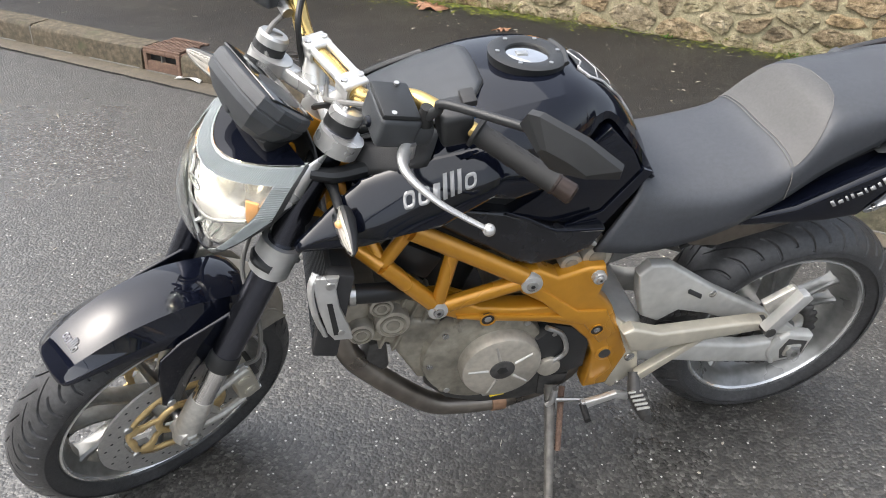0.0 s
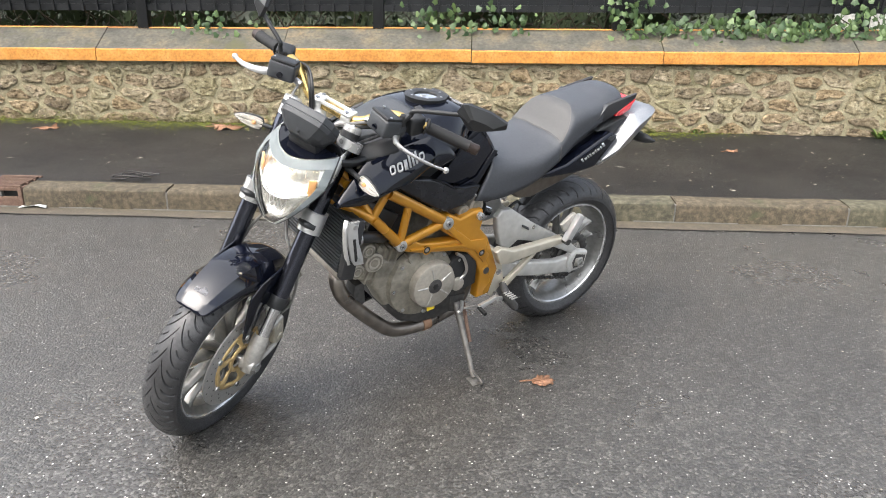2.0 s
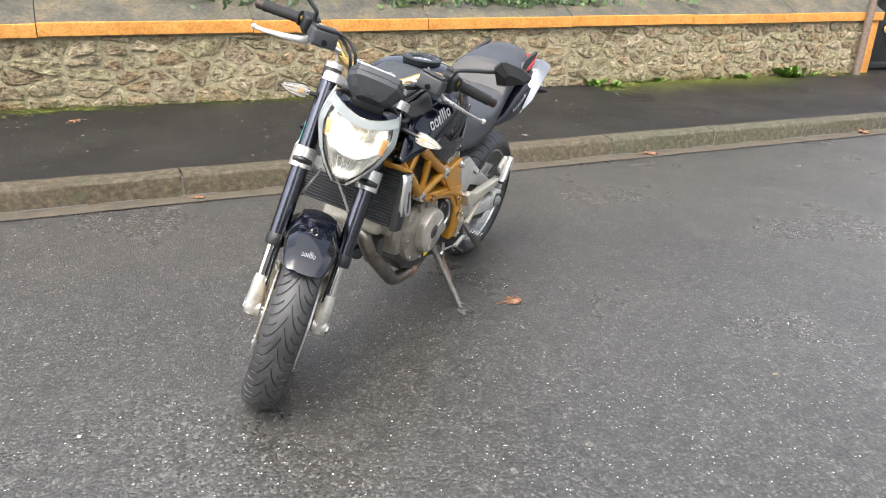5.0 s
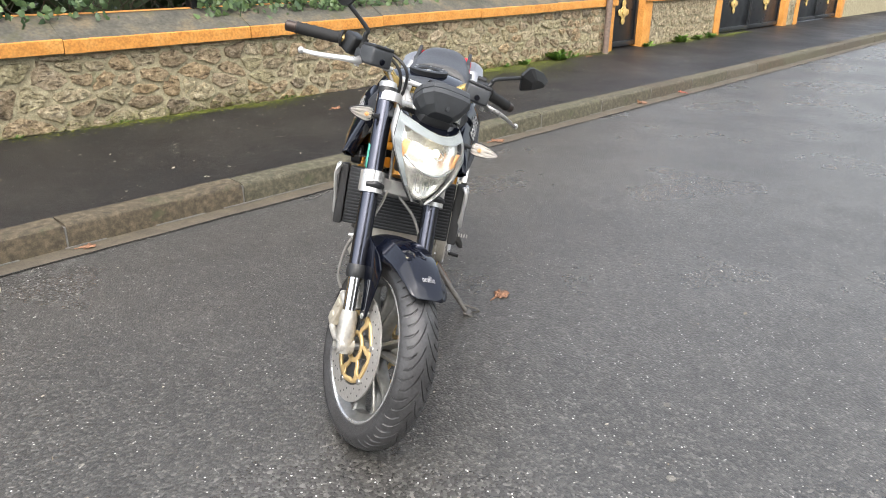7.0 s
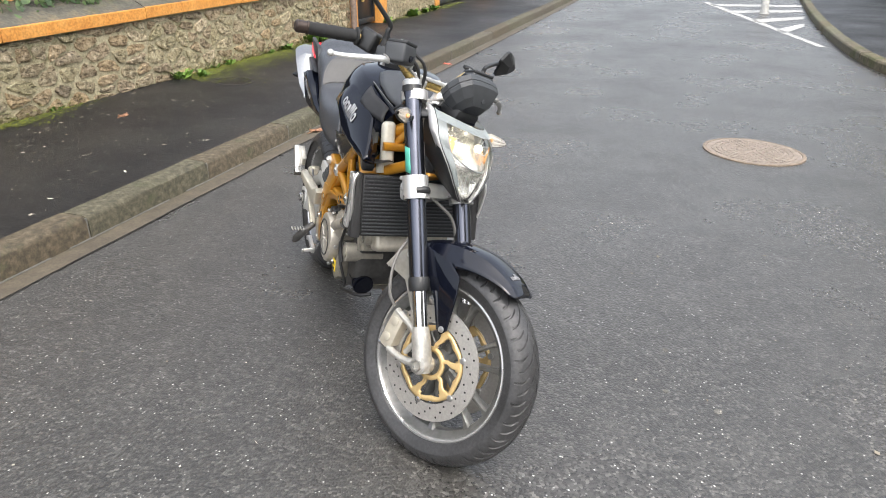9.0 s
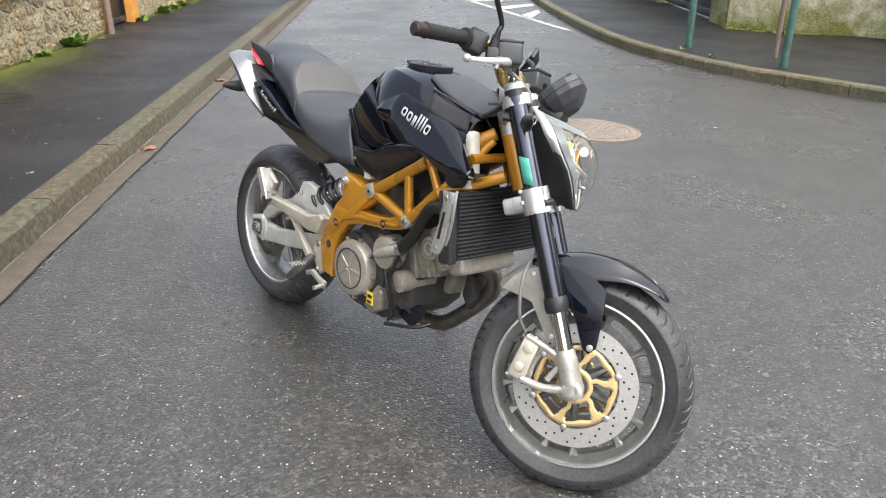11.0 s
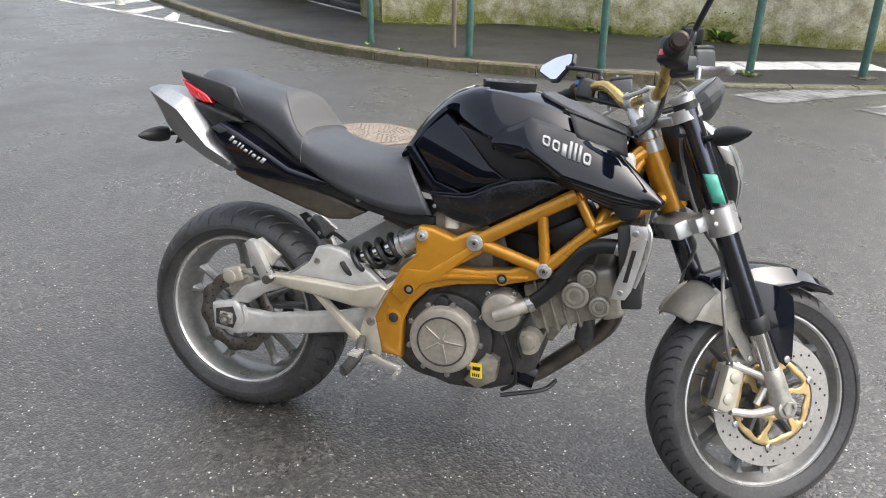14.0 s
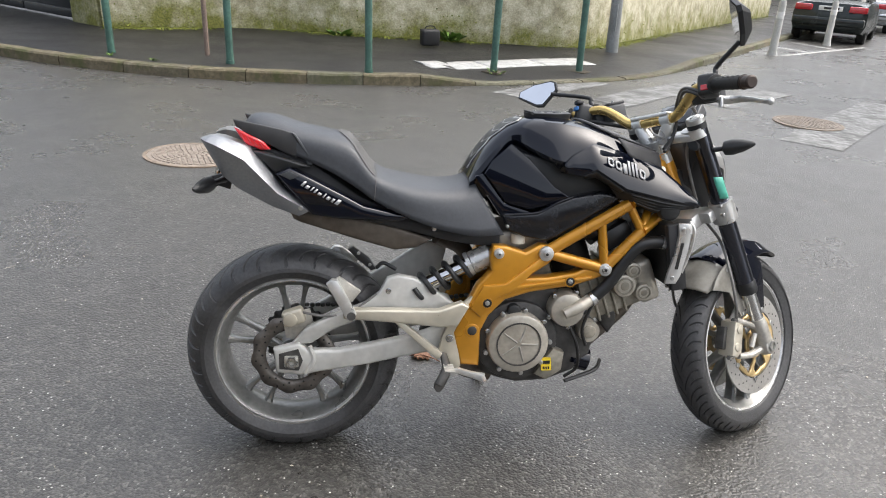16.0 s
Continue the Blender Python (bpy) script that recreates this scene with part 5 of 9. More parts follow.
# ---- parked cars and bollards down the side street ----
def parked_car(x, y, turn, paint, label):
    """A saloon seen from behind: shell, glasshouse, lamps, plate, bumper and wheels. Its rear is at the origin, front along +y."""
    h = holder("parked_car", label, "car", pose(x, y, ground_z(x, y) + 0.0, -2.0, 0, turn), "parked cars")
    secs = []
    for yy, w, z0, z1 in ((0.0, 0.74, 0.36, 0.80), (0.06, 0.82, 0.28, 0.92), (0.5, 0.86, 0.22, 1.00), (1.2, 0.87, 0.20, 0.98), (3.0, 0.87, 0.20, 0.96), (4.0, 0.84, 0.22, 0.86), (4.42, 0.70, 0.32, 0.66)):
        ring = [(-w * 0.92, yy, z0), (-w, yy, z0 + 0.15), (-w, yy, z1 - 0.22), (-w * 0.93, yy, z1 - 0.05), (-w * 0.7, yy, z1), (w * 0.7, yy, z1), (w * 0.93, yy, z1 - 0.05), (w, yy, z1 - 0.22), (w, yy, z0 + 0.15), (w * 0.92, yy, z0)]
        secs.append(ring)
    bm = sheet(secs, closed=True)
    bmesh.ops.holes_fill(bm, edges=bm.edges)
    bmesh.ops.recalc_face_normals(bm, faces=bm.faces)
    body = part("body", bm, paint, h)
    cab = []
    for yy, w, z in ((0.55, 0.66, 0.98), (1.05, 0.60, 1.34), (1.7, 0.60, 1.41), (2.4, 0.59, 1.38), (3.1, 0.68, 0.96)):
        cab.append([(-w - 0.08, yy, 0.94), (-w, yy, z - 0.04), (-w * 0.8, yy, z), (w * 0.8, yy, z), (w, yy, z - 0.04), (w + 0.08, yy, 0.94)])
    bm = sheet(cab)
    bmesh.ops.recalc_face_normals(bm, faces=bm.faces)
    part("roof", bm, paint, h)
    part("rear_window", sheet([[(-0.56, 0.585, 1.015), (0.56, 0.585, 1.015)], [(-0.50, 0.99, 1.315), (0.50, 0.99, 1.315)]]), "car_glass", h)
    for s in (-1, 1):
        part("side_window", sheet([[(s * 0.735, 0.9, 0.99), (s * 0.735, 2.9, 0.98)], [(s * 0.63, 1.2, 1.31), (s * 0.63, 2.4, 1.31)]], flip=s > 0), "car_glass", h)
        lamp = part("tail_lamp", box((s * 0.60, 0.012, 0.80), (0.40, 0.10, 0.15), (0, 0, s * 8), 0.03), "car_lamp", h)
        part("reversing_lens", box((s * 0.50, -0.036, 0.80), (0.10, 0.02, 0.06), (0, 0, s * 8), 0.005), "clear_white", lamp)
        for yy in (0.85, 3.55):
            wheel = part("wheel", lathe([(0.20, -0.10), (0.29, -0.10), (0.315, -0.07), (0.315, 0.07), (0.29, 0.10), (0.20, 0.10)], 28, None, (0, 0, 0), True), "rubber", h)
            wheel.matrix_basis = pose(s * 0.74, yy, 0.315, 0, 0, 90)
            rim = part("rim", lathe([(0.20, -0.08), (0.20, 0.08), (0.16, 0.085 * 1), (0.05, 0.06), (0.001, 0.06)], 20), "rim", wheel)
    part("bumper", box((0, -0.03, 0.50), (1.60, 0.16, 0.20), bevel=0.05, seg=3), paint, h)
    part("bumper_strip", box((0, -0.112, 0.52), (1.40, 0.012, 0.035), bevel=0.003), "rubber", h)
    plate = part("number_plate", box((0, -0.035, 0.80), (0.52, 0.03, 0.11), bevel=0.004), "plate_white", h)
    part("plate_bar", box((0.02, -0.053, 0.80), (0.34, 0.004, 0.05)), "ink_and_holes", plate)
    return h


parked_car(2.35, -17.1, 184, "car_paint", "dark grey-green saloon car parked in the side street")
parked_car(2.6, -23.6, 184, "car_silver", "silver saloon car parked behind the dark one")


def bollard(x, y, lean):
    h = holder("bollard", "white plastic bollard standing at the parking bay", "bollard", pose(x, y, ground_z(x, y), lean, lean * 0.4, 0), "white bollards")
    part("body", tube([(0, 0, 0), (0, 0, 0.1), (0, 0, 0.95), (0, 0, 1.0)], [0.10, 0.075, 0.065, 0.05], 20, 1), "bollard", h)
    part("band", tube([(0, 0, 0.68), (0, 0, 0.80)], 0.071, 20, 1), "plate_white", h)


bollard(2.3, -12.1, 0)
bollard(2.1, -16.2, 3)
bollard(14.4, 0.55, 0)


# ---- the motorcycle ----
# its own frame: x forwards, y to its left, z up through the machine; it leans on its side stand
bike = holder("motorcycle", "black naked motorcycle with gold trellis frame, leaning on its side stand", "motorcycle", pose(0.211, 1.978, 0.0, -9.5, 0, -136.5))
RAKE = radians(25.7)
AXIS = Vector((-math.sin(RAKE), 0, math.cos(RAKE)))
FOOT = Vector((1.549, 0, 0))
STEER = Matrix.Translation(FOOT) @ Matrix.Rotation(radians(30.5), 4, AXIS) @ Matrix.Translation(-FOOT) @ pose(0, 0.010, 0)
LAMP = STEER @ pose(-0.008, 0.016, 0)
FORK = Matrix.Translation(FOOT) @ Matrix.Rotation(radians(32.0), 4, AXIS) @ Matrix.Translation(-FOOT) @ pose(0, 0, 0.9) @ pose(0, 0, 0, 2.1, 0, 0) @ pose(0, 0, -0.9)
FA = Vector((1.434, 0, 0.283))   # front axle
RA = Vector((0.0, 0, 0.308))     # rear axle


def leg(z, y=0.0, ahead=0.0):
    """A point on the fork leg's line at height z."""
    return Vector((FA.x - (z - FA.z) * math.tan(RAKE) + ahead, y, z))


def bolt(c, side, r=0.008, parent=None, material="steel", m=None, name="bolt"):
    x, y, z = c
    bm = disc((x, y, z), r, 0.012, 14, 0.002, side)
    lathe([(r * 0.55, side * 0.0008), (r * 0.5, side * 0.0008), (0.0005, side * -0.002)], 6, bm, (x, y, z))
    return part(name, bm, material, parent or bike, m=m)


# -- tyres with real grooves --
def tyre(centre, big, half, rim_r, repeats, seg, name, parent, m, slant):
    """Round-shouldered tyre; the tread grooves are sunk into a fine grid."""
    prof = []
    crown = half * 0.98
    for i in range(41):
        a = math.pi * (i / 40 - 0.5) * 0.86
        prof.append((big - crown * 0.92 * (1 - math.cos(a)), half * math.sin(a) / math.sin(math.pi * 0.43)))
    bead = [(rim_r + 0.040, half * 0.98), (rim_r + 0.022, half * 0.90), (rim_r + 0.008, half * 0.80), (rim_r + 0.004, half * 0.70)]
    prof = [(r, -y) for r, y in bead[::-1]] + prof + bead
    rows = []
    for i in range(seg):
        f0 = i * repeats / seg
        row = []
        for r, y in prof:
            sd2 = min(1.0, abs(y) / half)
            # the mesh lines lean with the grooves, so that their edges stay clean
            th = 2 * math.pi * (f0 - slant * (1.5 * sd2 - 0.9 * sd2 * sd2)) / repeats
            f = (f0 + (0.5 if y > 0 else 0.0)) % 1.0
            if r > rim_r + 0.045 and sd2 < 0.93:
                if (0.06 < sd2 < 0.80 and abs(f - 0.5) < 0.05) or (0.45 < sd2 < 0.92 and abs((f + 0.5) % 1 - 0.5) < 0.045):
                    r -= 0.005
            row.append((centre.x + r * math.sin(th), centre.y + y, centre.z + r * math.cos(th)))
        rows.append(row)
    bm = bmesh.new()
    g = [[bm.verts.new(p) for p in row] for row in rows]
    for i in range(seg):
        a, b2 = g[i], g[(i + 1) % seg]
        for j in range(len(a) - 1):
            bm.faces.new((a[j], b2[j], b2[j + 1], a[j + 1]))
    bmesh.ops.recalc_face_normals(bm, faces=bm.faces)
    return part(name, bm, "tyre", parent, "worn black road tyre with slanted tread grooves", 30, m)


def rim(centre, rim_r, half, spokes, name, parent, m, hub_r, hub_half, spread):
    lip_r = rim_r + 0.014
    prof = [(lip_r, -half), (lip_r, -half + 0.005), (rim_r - 0.002, -half + 0.012), (rim_r - 0.010, -half + 0.026), (rim_r - 0.018, 0), (rim_r - 0.010, half - 0.026), (rim_r - 0.002, half - 0.012), (lip_r, half - 0.005), (lip_r, half)]
    inner = [(lip_r - 0.008, half - 0.002), (rim_r - 0.006, half - 0.006), (rim_r - 0.018, half - 0.022), (rim_r - 0.026, half * 0.4), (rim_r - 0.030, 0), (rim_r - 0.026, -half * 0.4), (rim_r - 0.018, -half + 0.022), (rim_r - 0.006, -half + 0.006), (lip_r - 0.008, -half + 0.002)]
    bm = lathe(prof + inner, 96, None, tuple(centre), True)
    lathe([(hub_r, -hub_half), (hub_r * 1.1, -hub_half * 0.6), (hub_r * 0.95, 0), (hub_r * 1.1, hub_half * 0.6), (hub_r, hub_half)], 32, bm, tuple(centre))
    body = part(name, bm, "rim", parent, "grey cast wheel rim", 30, m)
    for s in (-1, 1):
        for r0, r1, y0, y1 in ((lip_r + 0.001, lip_r - 0.008, half + 0.0015, half - 0.001), (rim_r + 0.002, rim_r - 0.006, half - 0.0015, half - 0.006)):
            lip = lathe([(r0, s * y0), (r0, s * (y0 - 0.005)), (r1, s * (y1 - 0.005)), (r1, s * y1), ((r0 + r1) / 2, s * (y0 + 0.0008))], 96, None, tuple(centre), True)
            part("polished_lip", lip, "rim_lip", body, "polished bare rim edge", 30, m)
    for i in range(spokes):
        for k in (-1, 1):
            th = 2 * math.pi * i / spokes + k * spread
            t0 = 2 * math.pi * i / spokes + k * spread * 0.55
            a = centre + Vector((math.sin(t0), 0, math.cos(t0))) * hub_r * 0.8
            b2 = centre + Vector((math.sin(th), 0, math.cos(th))) * (rim_r - 0.022)
            d = (b2 - a).normalized()
            w = Vector((d.z, 0, -d.x))
            bm = bmesh.new()
            rings = []
            for t, hw, hy in ((0, 0.015, 0.026), (0.25, 0.009, 0.022), (0.75, 0.0065, 0.016), (0.92, 0.009, 0.018), (1, 0.017, 0.024)):
                p = a.lerp(b2, t)
                rings.append([bm.verts.new(p + w * x * hw + Vector((0, y * hy, 0))) for x, y in ((-1, -0.7), (-0.5, -1), (0.5, -1), (1, -0.7), (1, 0.7), (0.5, 1), (-0.5, 1), (-1, 0.7))])
            for r0, r1 in zip(rings, rings[1:]):
                for j in range(8):
                    bm.faces.new((r0[j], r0[(j + 1) % 8], r1[(j + 1) % 8], r1[j]))
            bmesh.ops.recalc_face_normals(bm, faces=bm.faces)
            part("spoke", bm, "rim", body, m=m)
    return body


def brake_disc(centre, y, r0, r1, parent, m, carrier, side):
    c = (centre.x, y, centre.z)
    bm = lathe([(r0, -0.0025), (r1, -0.0025), (r1, 0.0025), (r0, 0.0025)], 72, None, c, True)
    rotor = part("brake_disc", bm, "disc_steel", parent, "drilled steel brake disc", 30, m)
    # black dots on the face stand for the shaded bores
    bm = bmesh.new()
    for i in range(48):
        a = 2 * math.pi * i / 48
        rr = r0 + (r1 - r0) * (0.25, 0.5, 0.75)[i % 3]
        lathe([(0.0032, 0.0031 * side), (0.0005, 0.0031 * side)], 8, bm, (c[0] + rr * math.sin(a), c[1], c[2] + rr * math.cos(a)))
    tagged(part("drill_holes", bm, "ink_and_holes", rotor, m=m), kind="stuff")
    if carrier:
        bm = bmesh.new()
        cnt = 120

        def ring_r(k, a):
            off = abs((a + 10.5) % 20 - 10) / 10
            sag = 0.010 * off ** 1.5
            return (0.033, 0.040, 0.047, 0.058, 0.075, 0.089 - sag, 0.098 - sag, 0.108 - 0.4 * sag)[k]
        grid = [[bm.verts.new((c[0] + ring_r(k, a) * math.sin(2 * math.pi * (a + 3 * (k > 3)) / cnt), c[1], c[2] + ring_r(k, a) * math.cos(2 * math.pi * (a + 3 * (k > 3)) / cnt))) for a in range(cnt)] for k in range(8)]
        for k in range(7):
            for a in range(cnt):
                off = abs((a + 10.5) % 20 - 10)
                if k in (0, 1, 6) or off < (2.6, 2.6, 2.4, 1.9, 1.9, 2.6)[k]:
                    bm.faces.new((grid[k][a], grid[k][(a + 1) % cnt], grid[k + 1][(a + 1) % cnt], grid[k + 1][a]))
        for v in [v for v in bm.verts if not v.link_faces]:
            bm.verts.remove(v)
        solid(part("carrier", bm, "gold_disc", rotor, "gold anodised disc carrier", 40, m), 0.007, 0)
        for i in range(6):
            a = 2 * math.pi * i / 6
            x, z = c[0] + r0 * math.sin(a), c[2] + r0 * math.cos(a)
            part("rivet", disc((x, c[1] + side * 0.007, z), 0.009, 0.014, 14, 0.002, side), "steel", rotor, m=m)
    return rotor


front_wheel = part("front_wheel", rod(FA + Vector((0, -0.115, 0)), FA + Vector((0, 0.115, 0)), 0.011), "steel", bike, m=FORK)
tyre(FA, 0.294, 0.058, 0.218, 30, 900, "tyre", front_wheel, FORK, -1.9)
rim(FA, 0.219, 0.045, 6, "rim", front_wheel, FORK, 0.034, 0.055, 0.20)
for s in (-1, 1):
    brake_disc(FA, s * 0.067, 0.112, 0.160, front_wheel, FORK, True, s)
rear_wheel = part("rear_wheel", rod(RA + Vector((0, -0.135, 0)), RA + Vector((0, 0.135, 0)), 0.013), "steel", bike)
tyre(RA, 0.312, 0.089, 0.220, 22, 792, "tyre", rear_wheel, None, 1.9)
rim(RA, 0.221, 0.070, 5, "rim", rear_wheel, None, 0.045, 0.075, 0.19)
# rear disc with a wavy edge on the right
bm = bmesh.new()
ra = [bm.verts.new((RA.x + (0.118 + 0.004 * math.sin(10 * t)) * math.sin(t), -0.078, RA.z + (0.118 + 0.004 * math.sin(10 * t)) * math.cos(t))) for t in [2 * math.pi * i / 100 for i in range(100)]]
rb = [bm.verts.new((RA.x + 0.078 * math.sin(t), -0.078, RA.z + 0.078 * math.cos(t))) for t in [2 * math.pi * i / 100 for i in range(100)]]
for i in range(100):
    bm.faces.new((ra[i], ra[(i + 1) % 100], rb[(i + 1) % 100], rb[i]))
rdisc = solid(part("brake_disc", bm, "dark_disc", rear_wheel, "wavy drilled rear brake disc"), 0.005)
# black dots on both faces paint the shade of the rear disc's bores
bm = bmesh.new()
for i in range(40):
    a = 2 * math.pi * i / 40
    rr = (0.088, 0.098, 0.108)[i % 3]
    for yy in (-0.0838, -0.0772):
        lathe([(0.003, 0), (0.0005, 0)], 8, bm, (RA.x + rr * math.sin(a), yy, RA.z + rr * math.cos(a)))
tagged(part("drill_holes", bm, "ink_and_holes", rdisc), kind="stuff")
for i in range(5):
    a = 2 * math.pi * (i + 0.3) / 5
    part("disc_mount", rod((RA.x + 0.04 * math.sin(a), -0.074, RA.z + 0.04 * math.cos(a)), (RA.x + 0.084 * math.sin(a), -0.074, RA.z + 0.084 * math.cos(a)), 0.008, 10), "rim", rdisc)
# sprocket and chain on the left
bm = bmesh.new()
teeth = 88
ra = [bm.verts.new((RA.x + (0.103 if (i // 2) % 2 else 0.096) * math.sin(2 * math.pi * i / teeth), 0.078, RA.z + (0.103 if (i // 2) % 2 else 0.096) * math.cos(2 * math.pi * i / teeth))) for i in range(teeth)]
rb = [bm.verts.new((RA.x + 0.07 * math.sin(2 * math.pi * i / teeth), 0.078, RA.z + 0.07 * math.cos(2 * math.pi * i / teeth))) for i in range(teeth)]
for i in range(teeth):
    bm.faces.new((ra[i], ra[(i + 1) % teeth], rb[(i + 1) % teeth], rb[i]))
solid(part("sprocket", bm, "engine_dark", rear_wheel, "dark steel chain sprocket"), 0.006)
for za, zb in ((RA.z + 0.10, 0.435), (RA.z - 0.10, 0.355)):
    chain_bm = bmesh.new()
    for i in range(36):
        t = i / 35
        x, z = 0.0 + 0.56 * t, za + (zb - za) * t - 0.010 * math.sin(math.pi * t)
        box((x, 0.078, z), (0.0145, 0.016 if i % 2 else 0.010, 0.012), (0, -math.degrees(math.atan2(zb - za, 0.56)), 0), 0.003, chain_bm, 1)
    part("chain_run", chain_bm, "engine_dark", bike, "oily black drive chain")

# -- fork and steering --
for s in (-1, 1):
    y = s * 0.105
    top = part("fork_leg", rod(leg(0.475, y), leg(0.965, y), 0.0265, 24), "fork_black", bike, "black anodised upper fork tube", m=FORK)
    part("cap", rod(leg(0.956, y), leg(0.972, y), 0.0275, 24), "black_satin", top, "black ring under the fork cap", m=FORK)
    part("cap_nut", tube([leg(0.971, y), leg(0.984, y), leg(0.988, y)], [0.0265, 0.0265, 0.023], 24, 1), "silver", top, "silver fork cap", m=FORK)
    part("cap_slot", box(tuple(leg(0.989, y)), (0.026, 0.007, 0.006), (0, -25.7, 20 * s), 0.001), "steel", top, m=FORK)
    part("dust_seal", tube([leg(0.462, y), leg(0.470, y), leg(0.490, y), leg(0.497, y)], [0.0285, 0.0305, 0.0305, 0.0275], 24, 1), "black_satin", top, m=FORK)
    part("stanchion", rod(leg(0.345, y), leg(0.47, y), 0.0215, 24), "chrome", top, "polished inner fork tube", m=FORK)
    bm = tube([leg(0.375, y), leg(0.352, y), leg(0.325, y), leg(0.285, y), leg(0.262, y)], [0.0225, 0.0265, 0.0265, 0.027, 0.022], 20, 1)
    disc((FA.x, s * 0.128, FA.z), 0.026, 0.045, 24, 0.004, s, bm)
    foot_part = part("fork_foot", bm, "cast_alloy", top, "bare cast alloy fork bottom", m=FORK)
    bm = lathe([(0.013, 0), (0.018, 0), (0.018, s * 0.008), (0.013, s * 0.008)], 6, None, (FA.x, s * 0.127, FA.z), True)
    part("axle_nut", bm, "steel", top, m=FORK)
    # caliper arms and the radial caliper behind the leg
    bm = tube([(1.400, y * 0.96, 0.343), (1.345, y * 0.94, 0.362), (1.290, y * 0.92, 0.378)], [0.012, 0.009, 0.010], 10, 3)
    tube([(1.420, y * 0.98, 0.276), (1.360, y * 0.96, 0.262), (1.300, y * 0.92, 0.266)], [0.014, 0.010, 0.010], 10, 3, bm)
    tube([(1.385, y * 0.97, 0.325), (1.365, y * 0.97, 0.285)], 0.008, 8, 2, bm)
    part("caliper_arm", bm, "cast_alloy", top, m=FORK)
    cal = part("brake_caliper", prism([(1.262, 0.272), (1.290, 0.262), (1.312, 0.276), (1.318, 0.318), (1.326, 0.362), (1.306, 0.378), (1.282, 0.374), (1.272, 0.330)], s * 0.050, s * 0.104, 0.007, seg=2), "beige_alloy", top, "champagne gold brake caliper", m=FORK)
    for dz in (-0.026, 0.026):
        part("piston_cap", disc((1.294 + dz * 0.25, s * 0.108, 0.322 + dz), 0.014, 0.012, 20, 0.004, s), "beige_alloy", cal, m=FORK)
    for dz in (-0.056, 0.056):
        part("caliper_bolt", rod((1.272 + dz * 0.25, s * 0.09, 0.322 + dz), (1.302 + dz * 0.25, s * 0.09, 0.322 + dz), 0.007, 10), "steel", cal, m=FORK)
    part("pad_body", box((1.272, s * 0.062, 0.322), (0.03, 0.03, 0.07), (0, 14, 0), 0.004), "engine_dark", cal, m=FORK)

bm = bmesh.new()
for s in (-1, 1):
    y = s * 0.105
    rod(leg(0.688, y), leg(0.746, y), 0.0365, 28, bm)
    box(tuple(leg(0.717, y * 0.62) + Vector((-0.035, 0, -0.012))), (0.05, 0.070, 0.036), (0, -25.7, 0), 0.006, bm)
box((1.175, 0, 0.695), (0.085, 0.13, 0.045), (0, -25.7, 0), 0.01, bm)
lower = part("lower_triple_clamp", bm, "silver", bike, "silver cast lower fork clamp", m=FORK)
for s in (-1, 1):
    # a black tube laid on the clamp stands for its open slot's shade
    bm = tube([leg(0.712, s * 0.105, 0.0) + Vector((0.020, s * 0.024, 0.004)), leg(0.714, s * 0.105, 0.0) + Vector((0.034, 0.0, 0.010)), leg(0.712, s * 0.105) + Vector((0.020, s * -0.024, 0.004))], 0.0105, 10, 5)
    part("clamp_slot", bm, "black_satin", lower, m=FORK)
    for dz in (-0.012, 0.014):
        c = leg(0.716 + dz, s * 0.142, -0.035)
        bolt((c.x, c.y - s * 0.012, c.z), s, 0.006, lower, m=FORK)
bm = bmesh.new()
for s in (-1, 1):
    y = s * 0.105
    rod(leg(0.932, y), leg(0.957, y), 0.0370, 28, bm)
    box(tuple(leg(0.938, y * 0.55) + Vector((-0.030, 0, -0.004))), (0.044, 0.105, 0.024), (0, -25.7, -s * 16), 0.006, bm, 3)
rod((1.086, 0, 0.898), (1.071, 0, 0.934), 0.032, 28, bm)
upper = part("upper_triple_clamp", bm, "silver", bike, "silver cast upper fork clamp", m=STEER)
part("stem_collar", rod((1.100, 0, 0.868), (1.088, 0, 0.896), 0.029, 24), "silver", upper, m=STEER)
part("stem_nut", rod((1.072, 0, 0.932), (1.067, 0, 0.946), 0.020, 6), "silver", upper, m=STEER)
for s in (-1, 1):
    bm = tube([(1.064, s * 0.052, 0.984), (1.066, s * 0.047, 0.966), (1.072, s * 0.034, 0.944), (1.077, s * 0.024, 0.926)], [0.0165, 0.0185, 0.021, 0.024], 18, 4)
    rod((1.062, s * 0.036, 0.988), (1.062, s * 0.068, 0.988), 0.0195, 24, bm)
    riser = part("bar_riser", bm, "bright_alloy", upper, "bright silver cast handlebar riser", m=STEER)
    for dx in (-0.015, 0.015):
        part("clamp_bolt", rod((1.062 + dx, s * 0.052, 1.006), (1.062 + dx, s * 0.052, 1.012), 0.0058, 12), "steel", riser, m=STEER)
bm = bmesh.new()
for s in (-1, 1):
    box((1.062, s * 0.052, 1.003), (0.046, 0.034, 0.012), bevel=0.005, bm=bm, seg=3)
    box((1.062 + s * 0.016, 0, 1.003), (0.011, 0.09, 0.011), bevel=0.004, bm=bm)
part("bar_clamp", bm, "bright_alloy", upper, "bright silver cap across both bar clamps", m=STEER)

